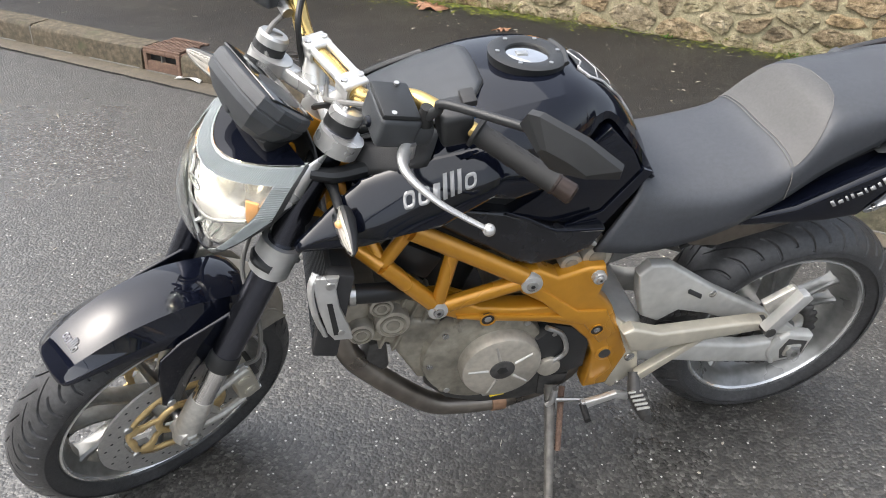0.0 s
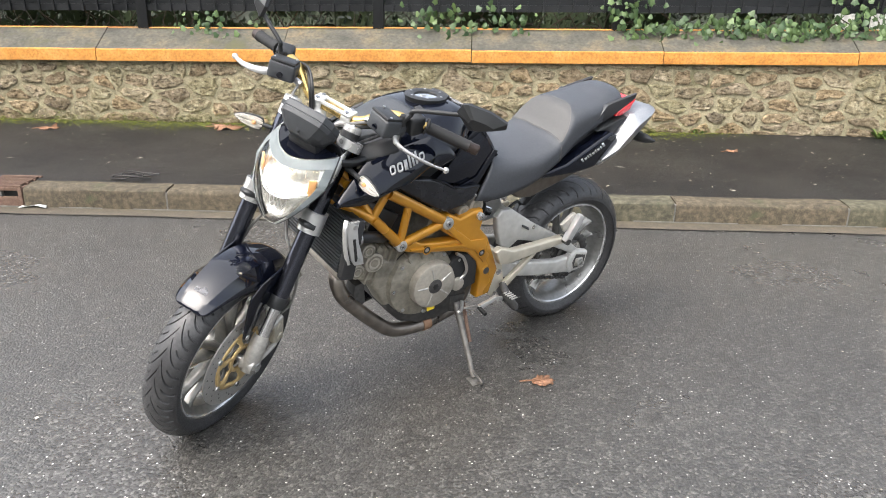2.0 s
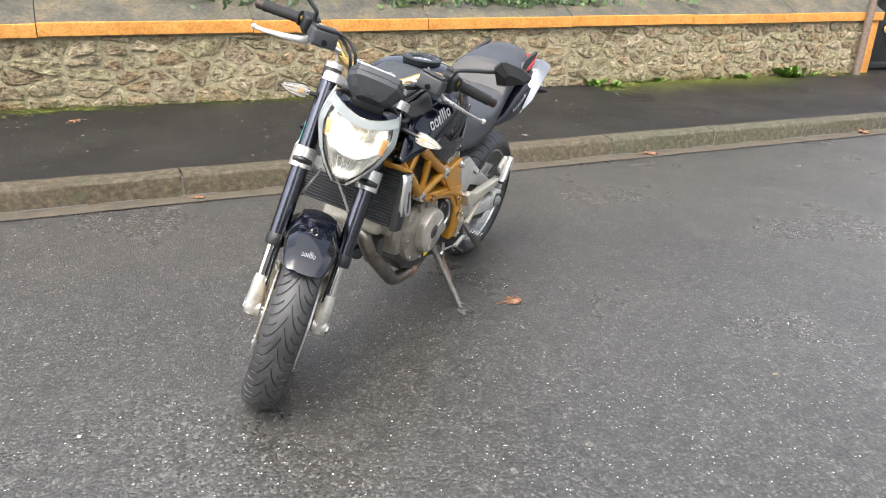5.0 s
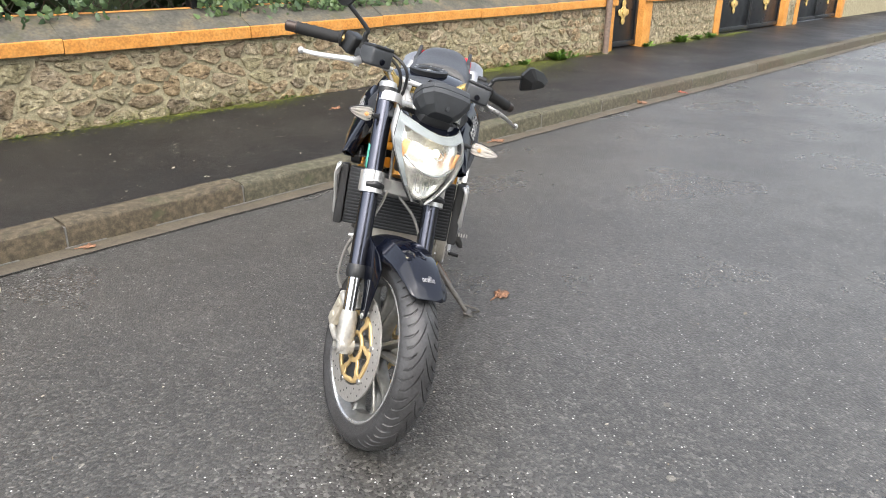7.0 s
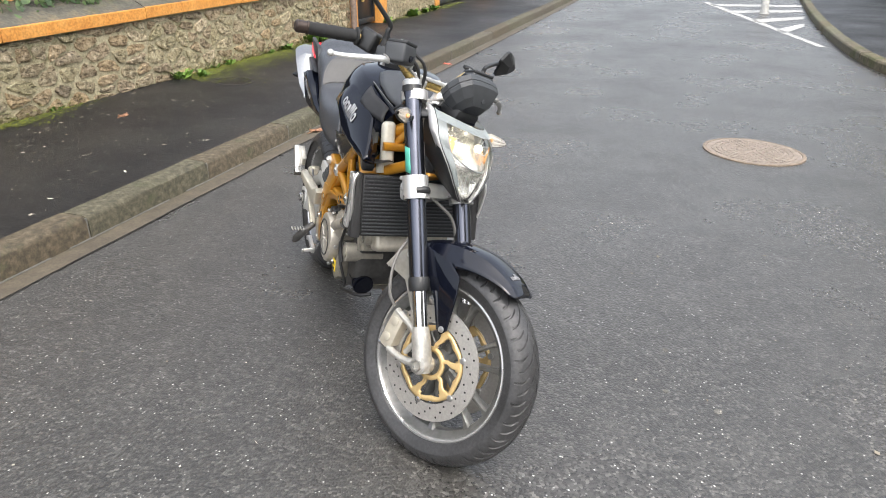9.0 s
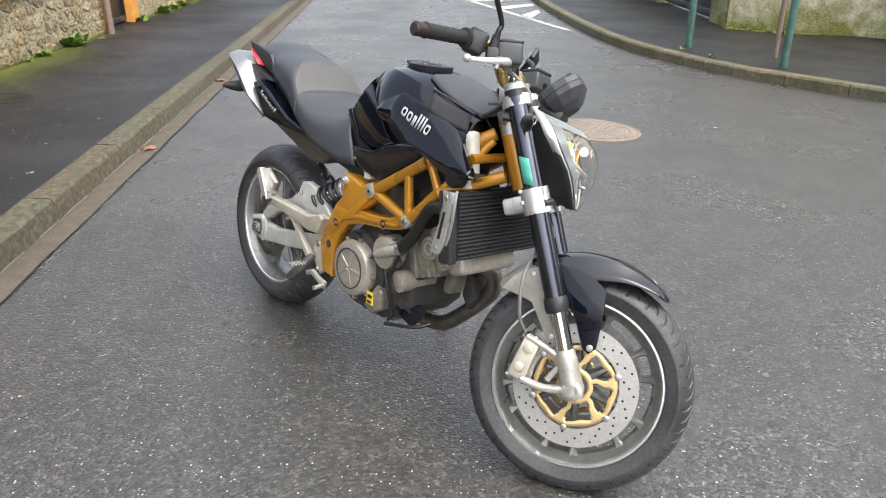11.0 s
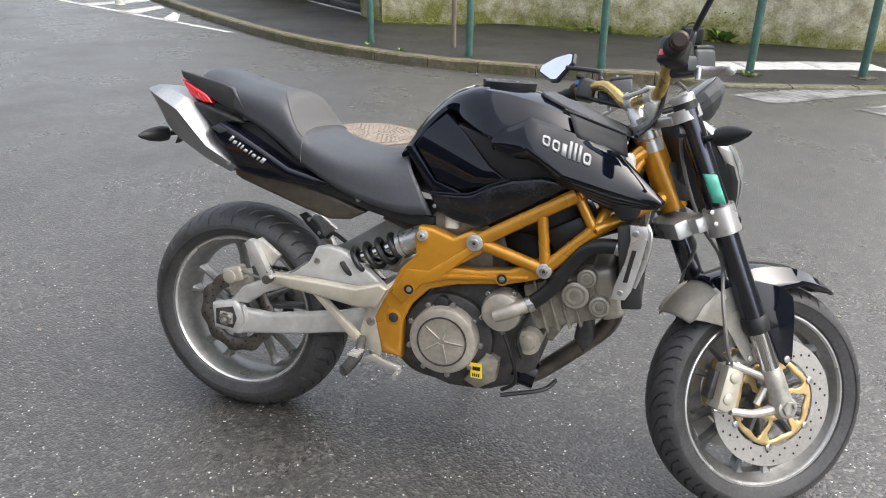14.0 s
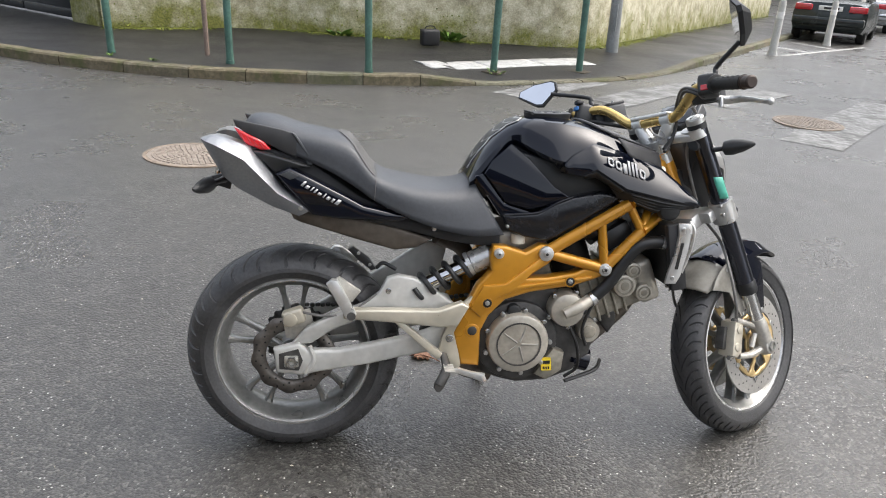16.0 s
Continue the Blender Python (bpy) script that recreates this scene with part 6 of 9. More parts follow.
BAR = [(1.062, 0.0, 0.988), (1.062, 0.06, 0.988), (1.058, 0.095, 0.998), (1.048, 0.135, 1.028), (1.034, 0.175, 1.050), (1.008, 0.235, 1.050), (0.968, 0.32, 1.036), (0.932, 0.395, 1.020)]
bm = tube([(x, -y, z) for x, y, z in BAR[::-1]] + BAR[1:], [0.011, 0.011, 0.0115, 0.0145, 0.0145, 0.0145, 0.0145, 0.0145, 0.0145, 0.0145, 0.0145, 0.0145, 0.0115, 0.011, 0.011], 16, 6)
handlebar = part("handlebar", bm, "gold_bar", bike, "gold anodised tapered handlebar", m=STEER)
for s in (-1, 1):
    g0, g1 = Vector((0.995, s * 0.262, 1.046)), Vector((0.938, s * 0.383, 1.023))
    bm = tube([g0, g0.lerp(g1, 0.04), g0.lerp(g1, 0.06), g0.lerp(g1, 0.97), g1], [0.024, 0.024, 0.0168, 0.0168, 0.019], 20, 1)
    d = (g1 - g0).normalized()
    for k in range(9):
        p = g0.lerp(g1, 0.14 + 0.085 * k)
        for j in range(7):
            a = 2 * math.pi * j / 7 + k * 0.45
            off = Vector((math.cos(a), 0, math.sin(a))) * 0.0166
            rod(p + off - d * 0.004, p + off + d * 0.004, 0.0016, 5, bm)
    part("grip", bm, "rubber", handlebar, "black ribbed rubber grip", m=STEER)
    e = g1 + d * 0.034
    bm = tube([g1, g1 + d * 0.004, g1 + d * 0.005, g1 + d * 0.030, e], [0.0175, 0.0175, 0.0155, 0.0165, 0.012], 18, 1)
    part("bar_end_weight", bm, "bar_end", handlebar, "tarnished brown bar end", m=STEER)
    # switch pod and master cylinder
    pod = part("switch_pod", box((1.010, s * 0.232, 1.046), (0.050, 0.052, 0.058), (0, 12, -s * 24), 0.010, seg=3), "black_satin", handlebar, m=STEER)
    if s > 0:
        part("button", box((0.986, s * 0.236, 1.062), (0.012, 0.028, 0.014), (0, 12, -s * 24), 0.003), "blue", pod, "blue rocker switch", m=STEER)
        part("button", box((0.990, s * 0.228, 1.080), (0.022, 0.03, 0.012), (0, 12, -s * 24), 0.003), "black_matt", pod, m=STEER)
    else:
        part("button", box((0.986, s * 0.236, 1.040), (0.012, 0.02, 0.016), (0, 12, -s * 24), 0.003), "red_lens", pod, "red engine stop switch", m=STEER)
    bm = box((1.083, s * 0.178, 1.040), (0.062, 0.080, 0.052), (0, -10, -s * 20), 0.008, seg=3)
    box((1.060, s * 0.205, 1.030), (0.05, 0.04, 0.036), (0, -8, -s * 20), 0.008, bm)
    cyl = part("brake_cylinder" if s < 0 else "clutch_cylinder", bm, "grey_plastic", handlebar, "dark grey fluid reservoir", m=STEER)
    part("reservoir_cap", box((1.081, s * 0.178, 1.069), (0.058, 0.074, 0.010), (0, -10, -s * 20), 0.004), "black_satin", cyl, m=STEER)
    for dx, dy in ((0.02, 0.025), (-0.02, -0.025)):
        part("cap_screw", rod((1.081 + dx, s * (0.178 + dy), 1.072), (1.081 + dx, s * (0.178 + dy), 1.0765), 0.004, 8), "steel", cyl, m=STEER)
    sight = part("sight_glass", rod((1.112, s * 0.168, 1.036), (1.118, s * 0.166, 1.035), 0.0085, 16), "black_gloss", cyl, m=STEER)
    part("banjo_bolt", rod((1.075, s * 0.115, 1.018), (1.072, s * 0.145, 1.022), 0.010, 10), "steel", cyl, m=STEER)
    # lever with a ball end
    L = [(1.070, s * 0.215, 1.018), (1.096, s * 0.232, 1.014), (1.110, s * 0.262, 1.012), (1.096, s * 0.312, 1.000), (1.070, s * 0.352, 0.988), (1.050, s * 0.382, 0.982)]
    bm = tube(L, [0.011, 0.012, 0.010, 0.0078, 0.0068, 0.006], 12, 5, None, 0.62)
    bmesh.ops.create_uvsphere(bm, u_segments=14, v_segments=10, radius=0.0095, matrix=Matrix.Translation(L[-1]))
    lever = part("lever", bm, "silver", handlebar, "silver alloy lever with ball end", m=STEER)
    part("pivot_bolt", rod((1.075, s * 0.222, 0.996), (1.075, s * 0.222, 1.022), 0.007, 12), "steel", lever, m=STEER)

# mirrors: bent stalk, faceted shell, glass facing back
for s in (-1, 1):
    base = Vector((1.052, s * 0.214, 1.055))
    tip = Vector((0.998, s * 0.360, 1.132)) if s > 0 else Vector((1.050, -0.300, 1.150))
    mid = Vector((1.046, s * 0.245, 1.102)) if s > 0 else Vector((1.060, -0.226, 1.105))
    mirror = part("mirror", tube([base, base.lerp(mid, 0.6), mid, tip], [0.0085, 0.007, 0.0065, 0.0065], 12, 5), "black_satin", handlebar, "black faceted mirror on a bent stalk", m=STEER)
    part("stalk_boot", tube([base - Vector((0, 0, 0.01)), base + Vector((0, 0, 0.02))], [0.013, 0.009], 12, 1), "rubber", mirror, m=STEER)
    face = Vector((-0.85, -0.35, 0.35)) if s > 0 else Vector((-0.62, 0.74, -0.22))
    face.normalize()
    out = (Vector((0, s, 0.05)) - face * face.dot(Vector((0, s, 0.05)))).normalized() if s > 0 else (Vector((0.1, -0.75, 0.62)) - face * face.dot(Vector((0.1, -0.75, 0.62)))).normalized()
    upv = face.cross(out) * s
    if upv.z < 0:
        upv = -upv
    c = tip + out * 0.055
    shape = [(-0.062, 0.002), (-0.045, 0.030), (0.020, 0.036), (0.052, 0.026), (0.068, -0.030), (0.055, -0.036), (-0.010, -0.030), (-0.055, -0.012)]
    if s > 0:
        shape = [(-0.062, 0.015), (-0.050, 0.040), (-0.035, 0.043), (0.020, 0.028), (0.062, 0.002), (0.060, -0.016), (-0.010, -0.040), (-0.032, -0.038)]
        shape = [(a * 1.12, b2 * 1.12) for a, b2 in shape]
    else:
        shape = [(a * 1.05, b2 * 1.4) for a, b2 in shape]
    bm = bmesh.new()
    ring = [bm.verts.new(c + out * a + upv * b2) for a, b2 in shape]
    edge = [bm.verts.new(c + out * a * 1.02 + upv * b2 * 1.05 - face * 0.010) for a, b2 in shape]
    back = [bm.verts.new(c + out * a * 0.5 + upv * b2 * 0.45 - face * 0.034) for a, b2 in shape]
    for r0, r1 in ((ring, edge), (edge, back)):
        for j in range(8):
            bm.faces.new((r0[j], r0[(j + 1) % 8], r1[(j + 1) % 8], r1[j]))
    bm.faces.new(back), bm.faces.new(ring[::-1])
    bmesh.ops.recalc_face_normals(bm, faces=bm.faces)
    part("shell", bm, "black_satin", mirror, angle=20, m=STEER)
    bm = bmesh.new()
    bm.faces.new([bm.verts.new(c + out * a * 0.93 + upv * b2 * 0.90 + face * 0.0015) for a, b2 in shape])
    part("glass", bm, "mirror", mirror, "mirror glass", m=STEER)

# instrument pod: a tilted faceted slab, its dials facing the rider
POD = LAMP @ Matrix(((0.70, 0.0, 0.714, 1.192), (0.0, 1.0, 0.0, 0.0), (-0.714, 0.0, 0.70, 1.015), (0, 0, 0, 1)))
pod_edge = [(0.030, 0.064), (0.062, 0.058), (0.082, 0.030), (0.086, -0.006), (0.074, -0.040), (0.046, -0.056)]
pod_edge = pod_edge + [(-y, z) for y, z in pod_edge[::-1]]
bm = sheet([[(d, y * q, z * q + up) for y, z in pod_edge] for d, q, up in ((0.000, 0.90, 0), (0.002, 0.97, 0), (0.006, 1.0, 0), (0.020, 1.01, 0), (0.0215, 0.985, 0), (0.0235, 0.985, 0), (0.025, 1.005, 0), (0.036, 0.98, 0), (0.060, 0.74, -0.006), (0.074, 0.46, -0.010))], closed=True)
bmesh.ops.holes_fill(bm, edges=bm.edges)
bmesh.ops.recalc_face_normals(bm, faces=bm.faces)
dash = part("instrument_pod", bm, "grey_plastic", bike, "dark grey plastic instrument pod", 16, POD)
part("dial_glass", box((-0.001, 0, 0.002), (0.004, 0.140, 0.094), bevel=0.0015), "car_glass", dash, "dark dial glass", m=POD)
part("dial", disc((0, 0, 0), 0.036, 0.004, 32, 0.001), "grey_plastic", dash, m=POD @ pose(-0.0035, 0.026, 0.004, 0, 0, 90))
part("pod_belly", box((1.196, 0, 0.944), (0.070, 0.100, 0.040), (0, 20, 0), 0.010, seg=2), "black_satin", dash, m=LAMP)
part("pod_rib", box((0.050, 0.0, 0.030), (0.030, 0.012, 0.030), (0, 35, 0), 0.003), "grey_plastic", dash, m=POD)
part("pod_screw", disc((0, 0, 0), 0.006, 0.004, 14, 0.001), "steel", dash, m=POD @ pose(0.055, -0.044, 0.012, 0, 0, -90))

# headlamp: dark shell, chrome reflectors, clear lens
LAMP_Z = (0.715, 0.745, 0.80, 0.86, 0.905, 0.935)


def lamp_ring(z, depth, grow=0.0):
    w = float(np.interp(z, LAMP_Z, (0.024, 0.052, 0.090, 0.120, 0.114, 0.102))) + grow
    xf = float(np.interp(z, LAMP_Z, (1.326, 1.338, 1.350, 1.344, 1.314, 1.278))) + grow
    return [(xf - depth * abs(t) ** 2.0, w * t, z - 0.016 * (1 - abs(t) ** 1.5) * max(0, (z - 0.85) / 0.085)) for t in [i / 14 * 2 - 1 for i in range(15)]]


def lamp_depth(z):
    return float(np.interp(z, (0.715, 0.80, 0.86, 0.93), (0.006, 0.050, 0.086, 0.088)))


zs = [0.716, 0.722, 0.735, 0.755, 0.78, 0.81, 0.84, 0.87, 0.895, 0.915, 0.928, 0.934]
rows = []
for z in zs:
    fr = lamp_ring(z, lamp_depth(z))
    a, b2 = Vector(fr[0]), Vector(fr[-1])
    zb = 0.755 + (z - 0.716) * 0.78
    rows.append([a, a + Vector((-0.022, 0.002, 0)), (1.165, a.y * 0.80, zb + 0.02), (1.145, 0, zb + 0.02), (1.165, b2.y * 0.80, zb + 0.02), b2 + Vector((-0.022, -0.002, 0)), b2])
bm = sheet(rows)
bmesh.ops.recalc_face_normals(bm, faces=bm.faces)
headlamp = solid(part("headlamp", bm, "black_satin", bike, "angular headlamp in a black shell, lit", 40, LAMP), 0.003)
lens = part("lens", sheet(smooth_rows([lamp_ring(z, lamp_depth(z)) for z in zs], 2, 2)), "lens", headlamp, "clear polycarbonate headlamp lens", 60, LAMP)
lens.visible_shadow = False
solid(lens, 0.002)
top_rows = [[Vector(p) + Vector((0, 0, 0.001)) for p in lamp_ring(0.934, 0.088)], [(1.186 + 0.006 * abs(t), 0.098 * t, 0.938 - 0.010 * (1 - abs(t))) for t in [i / 14 * 2 - 1 for i in range(15)]]]
part("top_panel", sheet(top_rows), "black_gloss", headlamp, "black panel behind the lens top", 60, LAMP)
# reflector behind the lens with a large upper and a small lower bowl
bowl = []
for z in zs[1:-1]:
    row = []
    for i, (x, y, zz) in enumerate(lamp_ring(z, lamp_depth(z), -0.006)):
        t = i / 14 * 2 - 1
        up_c = math.exp(-((zz - 0.862) / 0.044) ** 4) * math.exp(-(t / 0.74) ** 6)
        low_c = math.exp(-((zz - 0.775) / 0.030) ** 4) * math.exp(-(t / 0.66) ** 6)
        row.append((x - 0.012 - 0.046 * up_c - 0.030 * low_c, y * 0.960, zz))
    bowl.append(row)
part("reflector", sheet(smooth_rows(bowl, 4, 3)), "reflector", headlamp, "bright chrome headlamp reflector", 30, LAMP)
for x, z, r in ((1.300, 0.868, 0.011), (1.318, 0.776, 0.005)):
    bm = lathe([(0.0005, 0), (r * 0.8, 0.002), (r, 0.008), (r * 0.9, 0.014), (r * 0.5, 0.019), (0.0005, 0.020)], 20, None, (0, 0, 0), True)
    part("bulb", bm, "bulb" if z > 0.8 else "steel", headlamp, "lit lamp bulb" if z > 0.8 else "unlit side lamp", m=LAMP @ pose(x - 0.008, 0, z, 0, 0, -90))
part("bulb_shield", tube([(1.322, 0.016 * math.cos(a), 0.868 + 0.012 * math.sin(a)) for a in [2 * math.pi * k / 20 for k in range(21)]], 0.0016, 6, 1), "steel", headlamp, m=LAMP)
for y in (-0.030, -0.010, 0.012, 0.032):
    part("reflector_fold", tube([(1.310 - abs(y) * 0.3, y, 0.800), (1.306 - abs(y) * 0.3, y * 0.9, 0.776), (1.312, y * 0.6, 0.748)], 0.0016, 6, 3), "steel", headlamp, m=LAMP)
for y in (-0.058, -0.030, 0.030, 0.058):
    part("reflector_fold", tube([(1.290 - abs(y) * 0.30, y, 0.906), (1.282 - abs(y) * 0.30, y * 0.94, 0.868), (1.292 - abs(y) * 0.25, y * 0.84, 0.826)], 0.0012, 6, 3), "reflector", headlamp, m=LAMP)
part("chamber_divider", tube([(1.282, -0.084, 0.835), (1.316, -0.038, 0.812), (1.322, 0, 0.806), (1.316, 0.038, 0.812), (1.282, 0.084, 0.835)], 0.0026, 6, 4), "steel", headlamp, m=LAMP)
# ribbed clear bands along the top edge and down both sides, silver strips behind them
bm = bmesh.new()
sheet([lamp_ring(0.933, 0.088, 0.001), lamp_ring(0.922, lamp_depth(0.922), 0.0015), lamp_ring(0.911, lamp_depth(0.911), 0.001)], bm)
for k in range(100):
    t = (k + 0.5) / 100 * 2 - 1
    a, b2 = lamp_ring(0.931, 0.088, 0.001), lamp_ring(0.913, lamp_depth(0.913), 0.001)
    i = (t + 1) * 7
    p = Vector([float(np.interp(i, range(15), [q[c] for q in a])) for c in range(3)])
    q2 = Vector([float(np.interp(i, range(15), [q[c] for q in b2])) for c in range(3)])
    rod(p + Vector((0.001, 0, 0)), q2 + Vector((0.001, 0, 0)), 0.0008, 5, bm)
tagged(part("ribbed_band", bm, "frosted", headlamp, "ribbed frosted band along the lens top", m=LAMP), kind="stuff")
for s in (0, -1):
    side = -1 if s == 0 else 1
    line = [Vector(lamp_ring(z, lamp_depth(z), -0.004)[s]) for z in zs]
    part("trim", tube([p + Vector((0.002, 0, 0)) for p in line], 0.0035, 8, 2), "steel", headlamp, "silver lamp edge", m=LAMP)
    band, bm = [], bmesh.new()
    for e in line:
        w = 0.010 + 0.030 * min(1.0, (e.z - 0.716) / 0.16)
        band.append([e + Vector((0.002 - w * q, side * 0.0055, 0.3 * w * q)) for q in (0, 0.5, 1.0)])
    solid(part("side_strip", sheet(band), "silver", headlamp, "silver strip along the lamp's side", 30, LAMP), 0.002)
    edge = []
    for z in zs[3:-2]:
        ring = lamp_ring(z, lamp_depth(z), 0.001)
        a, c = Vector(ring[s]), Vector(ring[1 if s == 0 else -2])
        edge.append([a, a.lerp(c, 0.5), a.lerp(c, 0.95)])
    sheet(edge, bm)
    for k in range(56):
        z = 0.760 + 0.150 * k / 55
        a = Vector(lamp_ring(z, lamp_depth(z), 0.001)[s])
        c = Vector(lamp_ring(z, lamp_depth(z), 0.001)[1 if s == 0 else -2])
        rod(a, a.lerp(c, 0.95), 0.0008, 5, bm)
    tagged(part("ribbed_band", bm, "frosted", headlamp, "ribbed frosted band along the lens side", m=LAMP), kind="stuff")
    part("amber_glow", box((1.272, side * 0.086, 0.852), (0.006, 0.022, 0.052), (0, 0, side * 40), 0.003), "amber", headlamp, "amber side reflector", m=LAMP)
part("lamp_stay", box((1.170, 0, 0.80), (0.05, 0.09, 0.10), (0, -20, 0), 0.01), "black_satin", headlamp, m=LAMP)
for s in (-1, 1):
    part("lamp_bracket", tube([(1.10, s * 0.128, 0.905), (1.15, s * 0.120, 0.908), (1.185, s * 0.104, 0.915)], [0.014, 0.013, 0.010], 10, 4, None, 1.3), "black_satin", headlamp, m=LAMP)


def indicator(root, tip, m, flat, parent, words):
    """Stalk with a rubber foot and a tapering blade with a pale lens."""
    root, tip = Vector(root), Vector(tip)
    d = (tip - root).normalized()
    a = root.lerp(tip, 0.42)
    ob = part("indicator", tube([root, root.lerp(tip, 0.15), a], [0.011, 0.008, 0.007], 12, 2), "black_satin", parent, words, m=m)
    side = Vector(flat).normalized()
    side = (side - d * side.dot(d)).normalized()
    upv = d.cross(side)
    bm = bmesh.new()
    rings = []
    for t, w, h in ((0.0, 0.010, 0.011), (0.06, 0.017, 0.020), (0.3, 0.019, 0.0225), (0.65, 0.015, 0.017), (0.9, 0.009, 0.009), (1.0, 0.003, 0.003)):
        p = a.lerp(tip, t)
        rings.append([bm.verts.new(p + side * w * min(0.25, math.cos(q)) + upv * h * math.sin(q)) for q in [2 * math.pi * j / 12 for j in range(12)]])
    for r0, r1 in zip(rings, rings[1:]):
        for j in range(12):
            bm.faces.new((r0[j], r0[(j + 1) % 12], r1[(j + 1) % 12], r1[j]))
    bm.faces.new(rings[0][::-1]), bm.faces.new(rings[-1])
    part("housing", bm, "black_satin", ob, m=m)
    bm = bmesh.new()
    rings = []
    back = []
    for t, w, h in ((0.02, 0.010, 0.014), (0.10, 0.014, 0.0185), (0.3, 0.016, 0.0205), (0.65, 0.012, 0.0155), (0.9, 0.007, 0.0075), (0.98, 0.003, 0.0025)):
        p = a.lerp(tip, t)
        arc = [-math.pi / 2 + math.pi * j / 8 for j in range(9)]
        rings.append([p + side * (w * max(0.32, math.cos(q)) + 0.0006) + upv * h * math.sin(q) for q in arc])
        back.append([p + side * (w * 0.30 + 0.0012 * (j % 2)) + upv * h * 0.94 * math.sin(q) for j, q in enumerate(arc)])
    sheet(rings, bm)
    bmesh.ops.recalc_face_normals(bm, faces=bm.faces)
    cover = solid(part("lens", bm, "lens", ob, "clear indicator lens", 50, m), 0.001)
    cover.visible_shadow = False
    part("backing", sheet(back), "clear_white", ob, "pale ribbed indicator reflector", 20, m)
    part("bulb", lathe([(0.0005, 0), (0.006, 0.001), (0.0065, 0.005), (0.004, 0.009), (0.0005, 0.010)], 14, None, (0, 0, 0), True), "amber", ob, "amber indicator bulb", m=(m or Matrix()) @ Matrix.Translation(a.lerp(tip, 0.3) + side * 0.004) @ side.to_track_quat("Y", "Z").to_matrix().to_4x4())
    return ob


for s in (-1, 1):
    indicator((1.150, s * 0.115, 0.888), (1.205, s * 0.258, 0.896), LAMP, (1, 0, 0.1), bike, "black front indicator with pale lens")

# front mudguard: a flat crown with a fold on each side
def guard_row(th, r, w, drop, fold=True):
    out = []
    for t in (-1, -0.86, -0.72, -0.60, -0.45, -0.25, 0, 0.25, 0.45, 0.60, 0.72, 0.86, 1):
        a = abs(t)
        rr = r - drop * (a ** 2.4 if not fold else 0.14 * (a / 0.6) ** 2 if a < 0.6 else 0.14 + 0.86 * ((a - 0.6) / 0.4) ** 0.9)
        out.append((FA.x + rr * math.sin(th), w * (t if a < 0.6 else math.copysign(0.6 + (a - 0.6) * 1.0, t)), FA.z + rr * math.cos(th)))
    return out


rows = []
for deg, r, w, drop in ((32, 0.318, 0.034, 0.004), (30, 0.321, 0.054, 0.008), (23, 0.327, 0.066, 0.018), (12, 0.333, 0.076, 0.036), (2, 0.337, 0.082, 0.054), (-12, 0.340, 0.086, 0.070), (-28, 0.342, 0.088, 0.080), (-34, 0.342, 0.088, 0.080)):
    rows.append(guard_row(radians(deg), r, w, drop))
guard = solid(part("front_mudguard", sheet(smooth_rows(rows, 4, 1)), "guard_black", bike, "glossy black front mudguard", 22, FORK), 0.003, 0)
rows = []
for deg, r, w, drop in ((-33, 0.339, 0.087, 0.044), (-40, 0.337, 0.086, 0.040), (-47, 0.334, 0.082, 0.034), (-53, 0.331, 0.070, 0.024)):
    rows.append(guard_row(radians(deg), r, w, drop, False))
solid(part("rear_section", sheet(smooth_rows(rows, 4, 1)), "guard_grey", guard, "bare grey rear mudguard half", 30, FORK), 0.003, 0)
for s in (-1, 1):
    bm = prism([(1.300, 0.585), (1.405, 0.570), (1.448, 0.545), (1.457, 0.500), (1.462, 0.395), (1.446, 0.376), (1.428, 0.386), (1.392, 0.455), (1.330, 0.520)], s * 0.084, s * 0.091, 0.003)
    arm = part("mudguard_arm", bm, "black_gloss", guard, m=FORK)
    bolt((1.446, s * 0.094, 0.393), s, 0.009, arm, m=FORK)
    bm = prism([(1.192, 0.478), (1.212, 0.515), (1.242, 0.543), (1.300, 0.572), (1.300, 0.535), (1.320, 0.478), (1.360, 0.392), (1.348, 0.380), (1.334, 0.386), (1.275, 0.464), (1.225, 0.474)], s * 0.083, s * 0.089, 0.003)
    arm = part("mudguard_arm", bm, "guard_grey", guard, "bare grey mudguard arm", m=FORK)
    bolt((1.347, s * 0.092, 0.392), s, 0.008, arm, m=FORK)
    bolt((1.262, s * 0.092, 0.535), s, 0.007, arm, m=FORK)


def patch(fn, u0, u1, v0, v1, n1, n2):
    return sheet([[fn(u0 + (u1 - u0) * i / n1, v0 + (v1 - v0) * j / n2) for j in range(n2 + 1)] for i in range(n1 + 1)])


def wordmark(place, widths, height, material, parent, label, m=None, gap=0.25):
    """A name drawn as plain rounded frames and upright bars of its size. place(u, v) gives a point."""
    total = sum(widths) + gap * (len(widths) - 1)
    u = 0.0
    for w, tall in zip(widths, height):
        a, b2 = u / total, (u + w) / total
        if w > 0.75:
            rings = []
            for q in (1.0, 0.52):
                rings.append([place((a + b2) / 2 + (b2 - a) / 2 * q * math.copysign(abs(math.cos(t)) ** 0.6, math.cos(t)), tall / 2 + tall / 2 * q * math.copysign(abs(math.sin(t)) ** 0.6, math.sin(t))) for t in [2 * math.pi * i / 20 for i in range(21)]])
            bm = sheet(rings)
        else:
            bm = sheet([[place(a, 0.0), place(a, tall)], [place((a + b2) / 2, 0.0), place((a + b2) / 2, tall)], [place(b2, 0.0), place(b2, tall)]])
        bmesh.ops.recalc_face_normals(bm, faces=bm.faces)
        solid(part("letter_bar", bm, material, parent, label, m=m), 0.0008, 0)
        u += w + gap


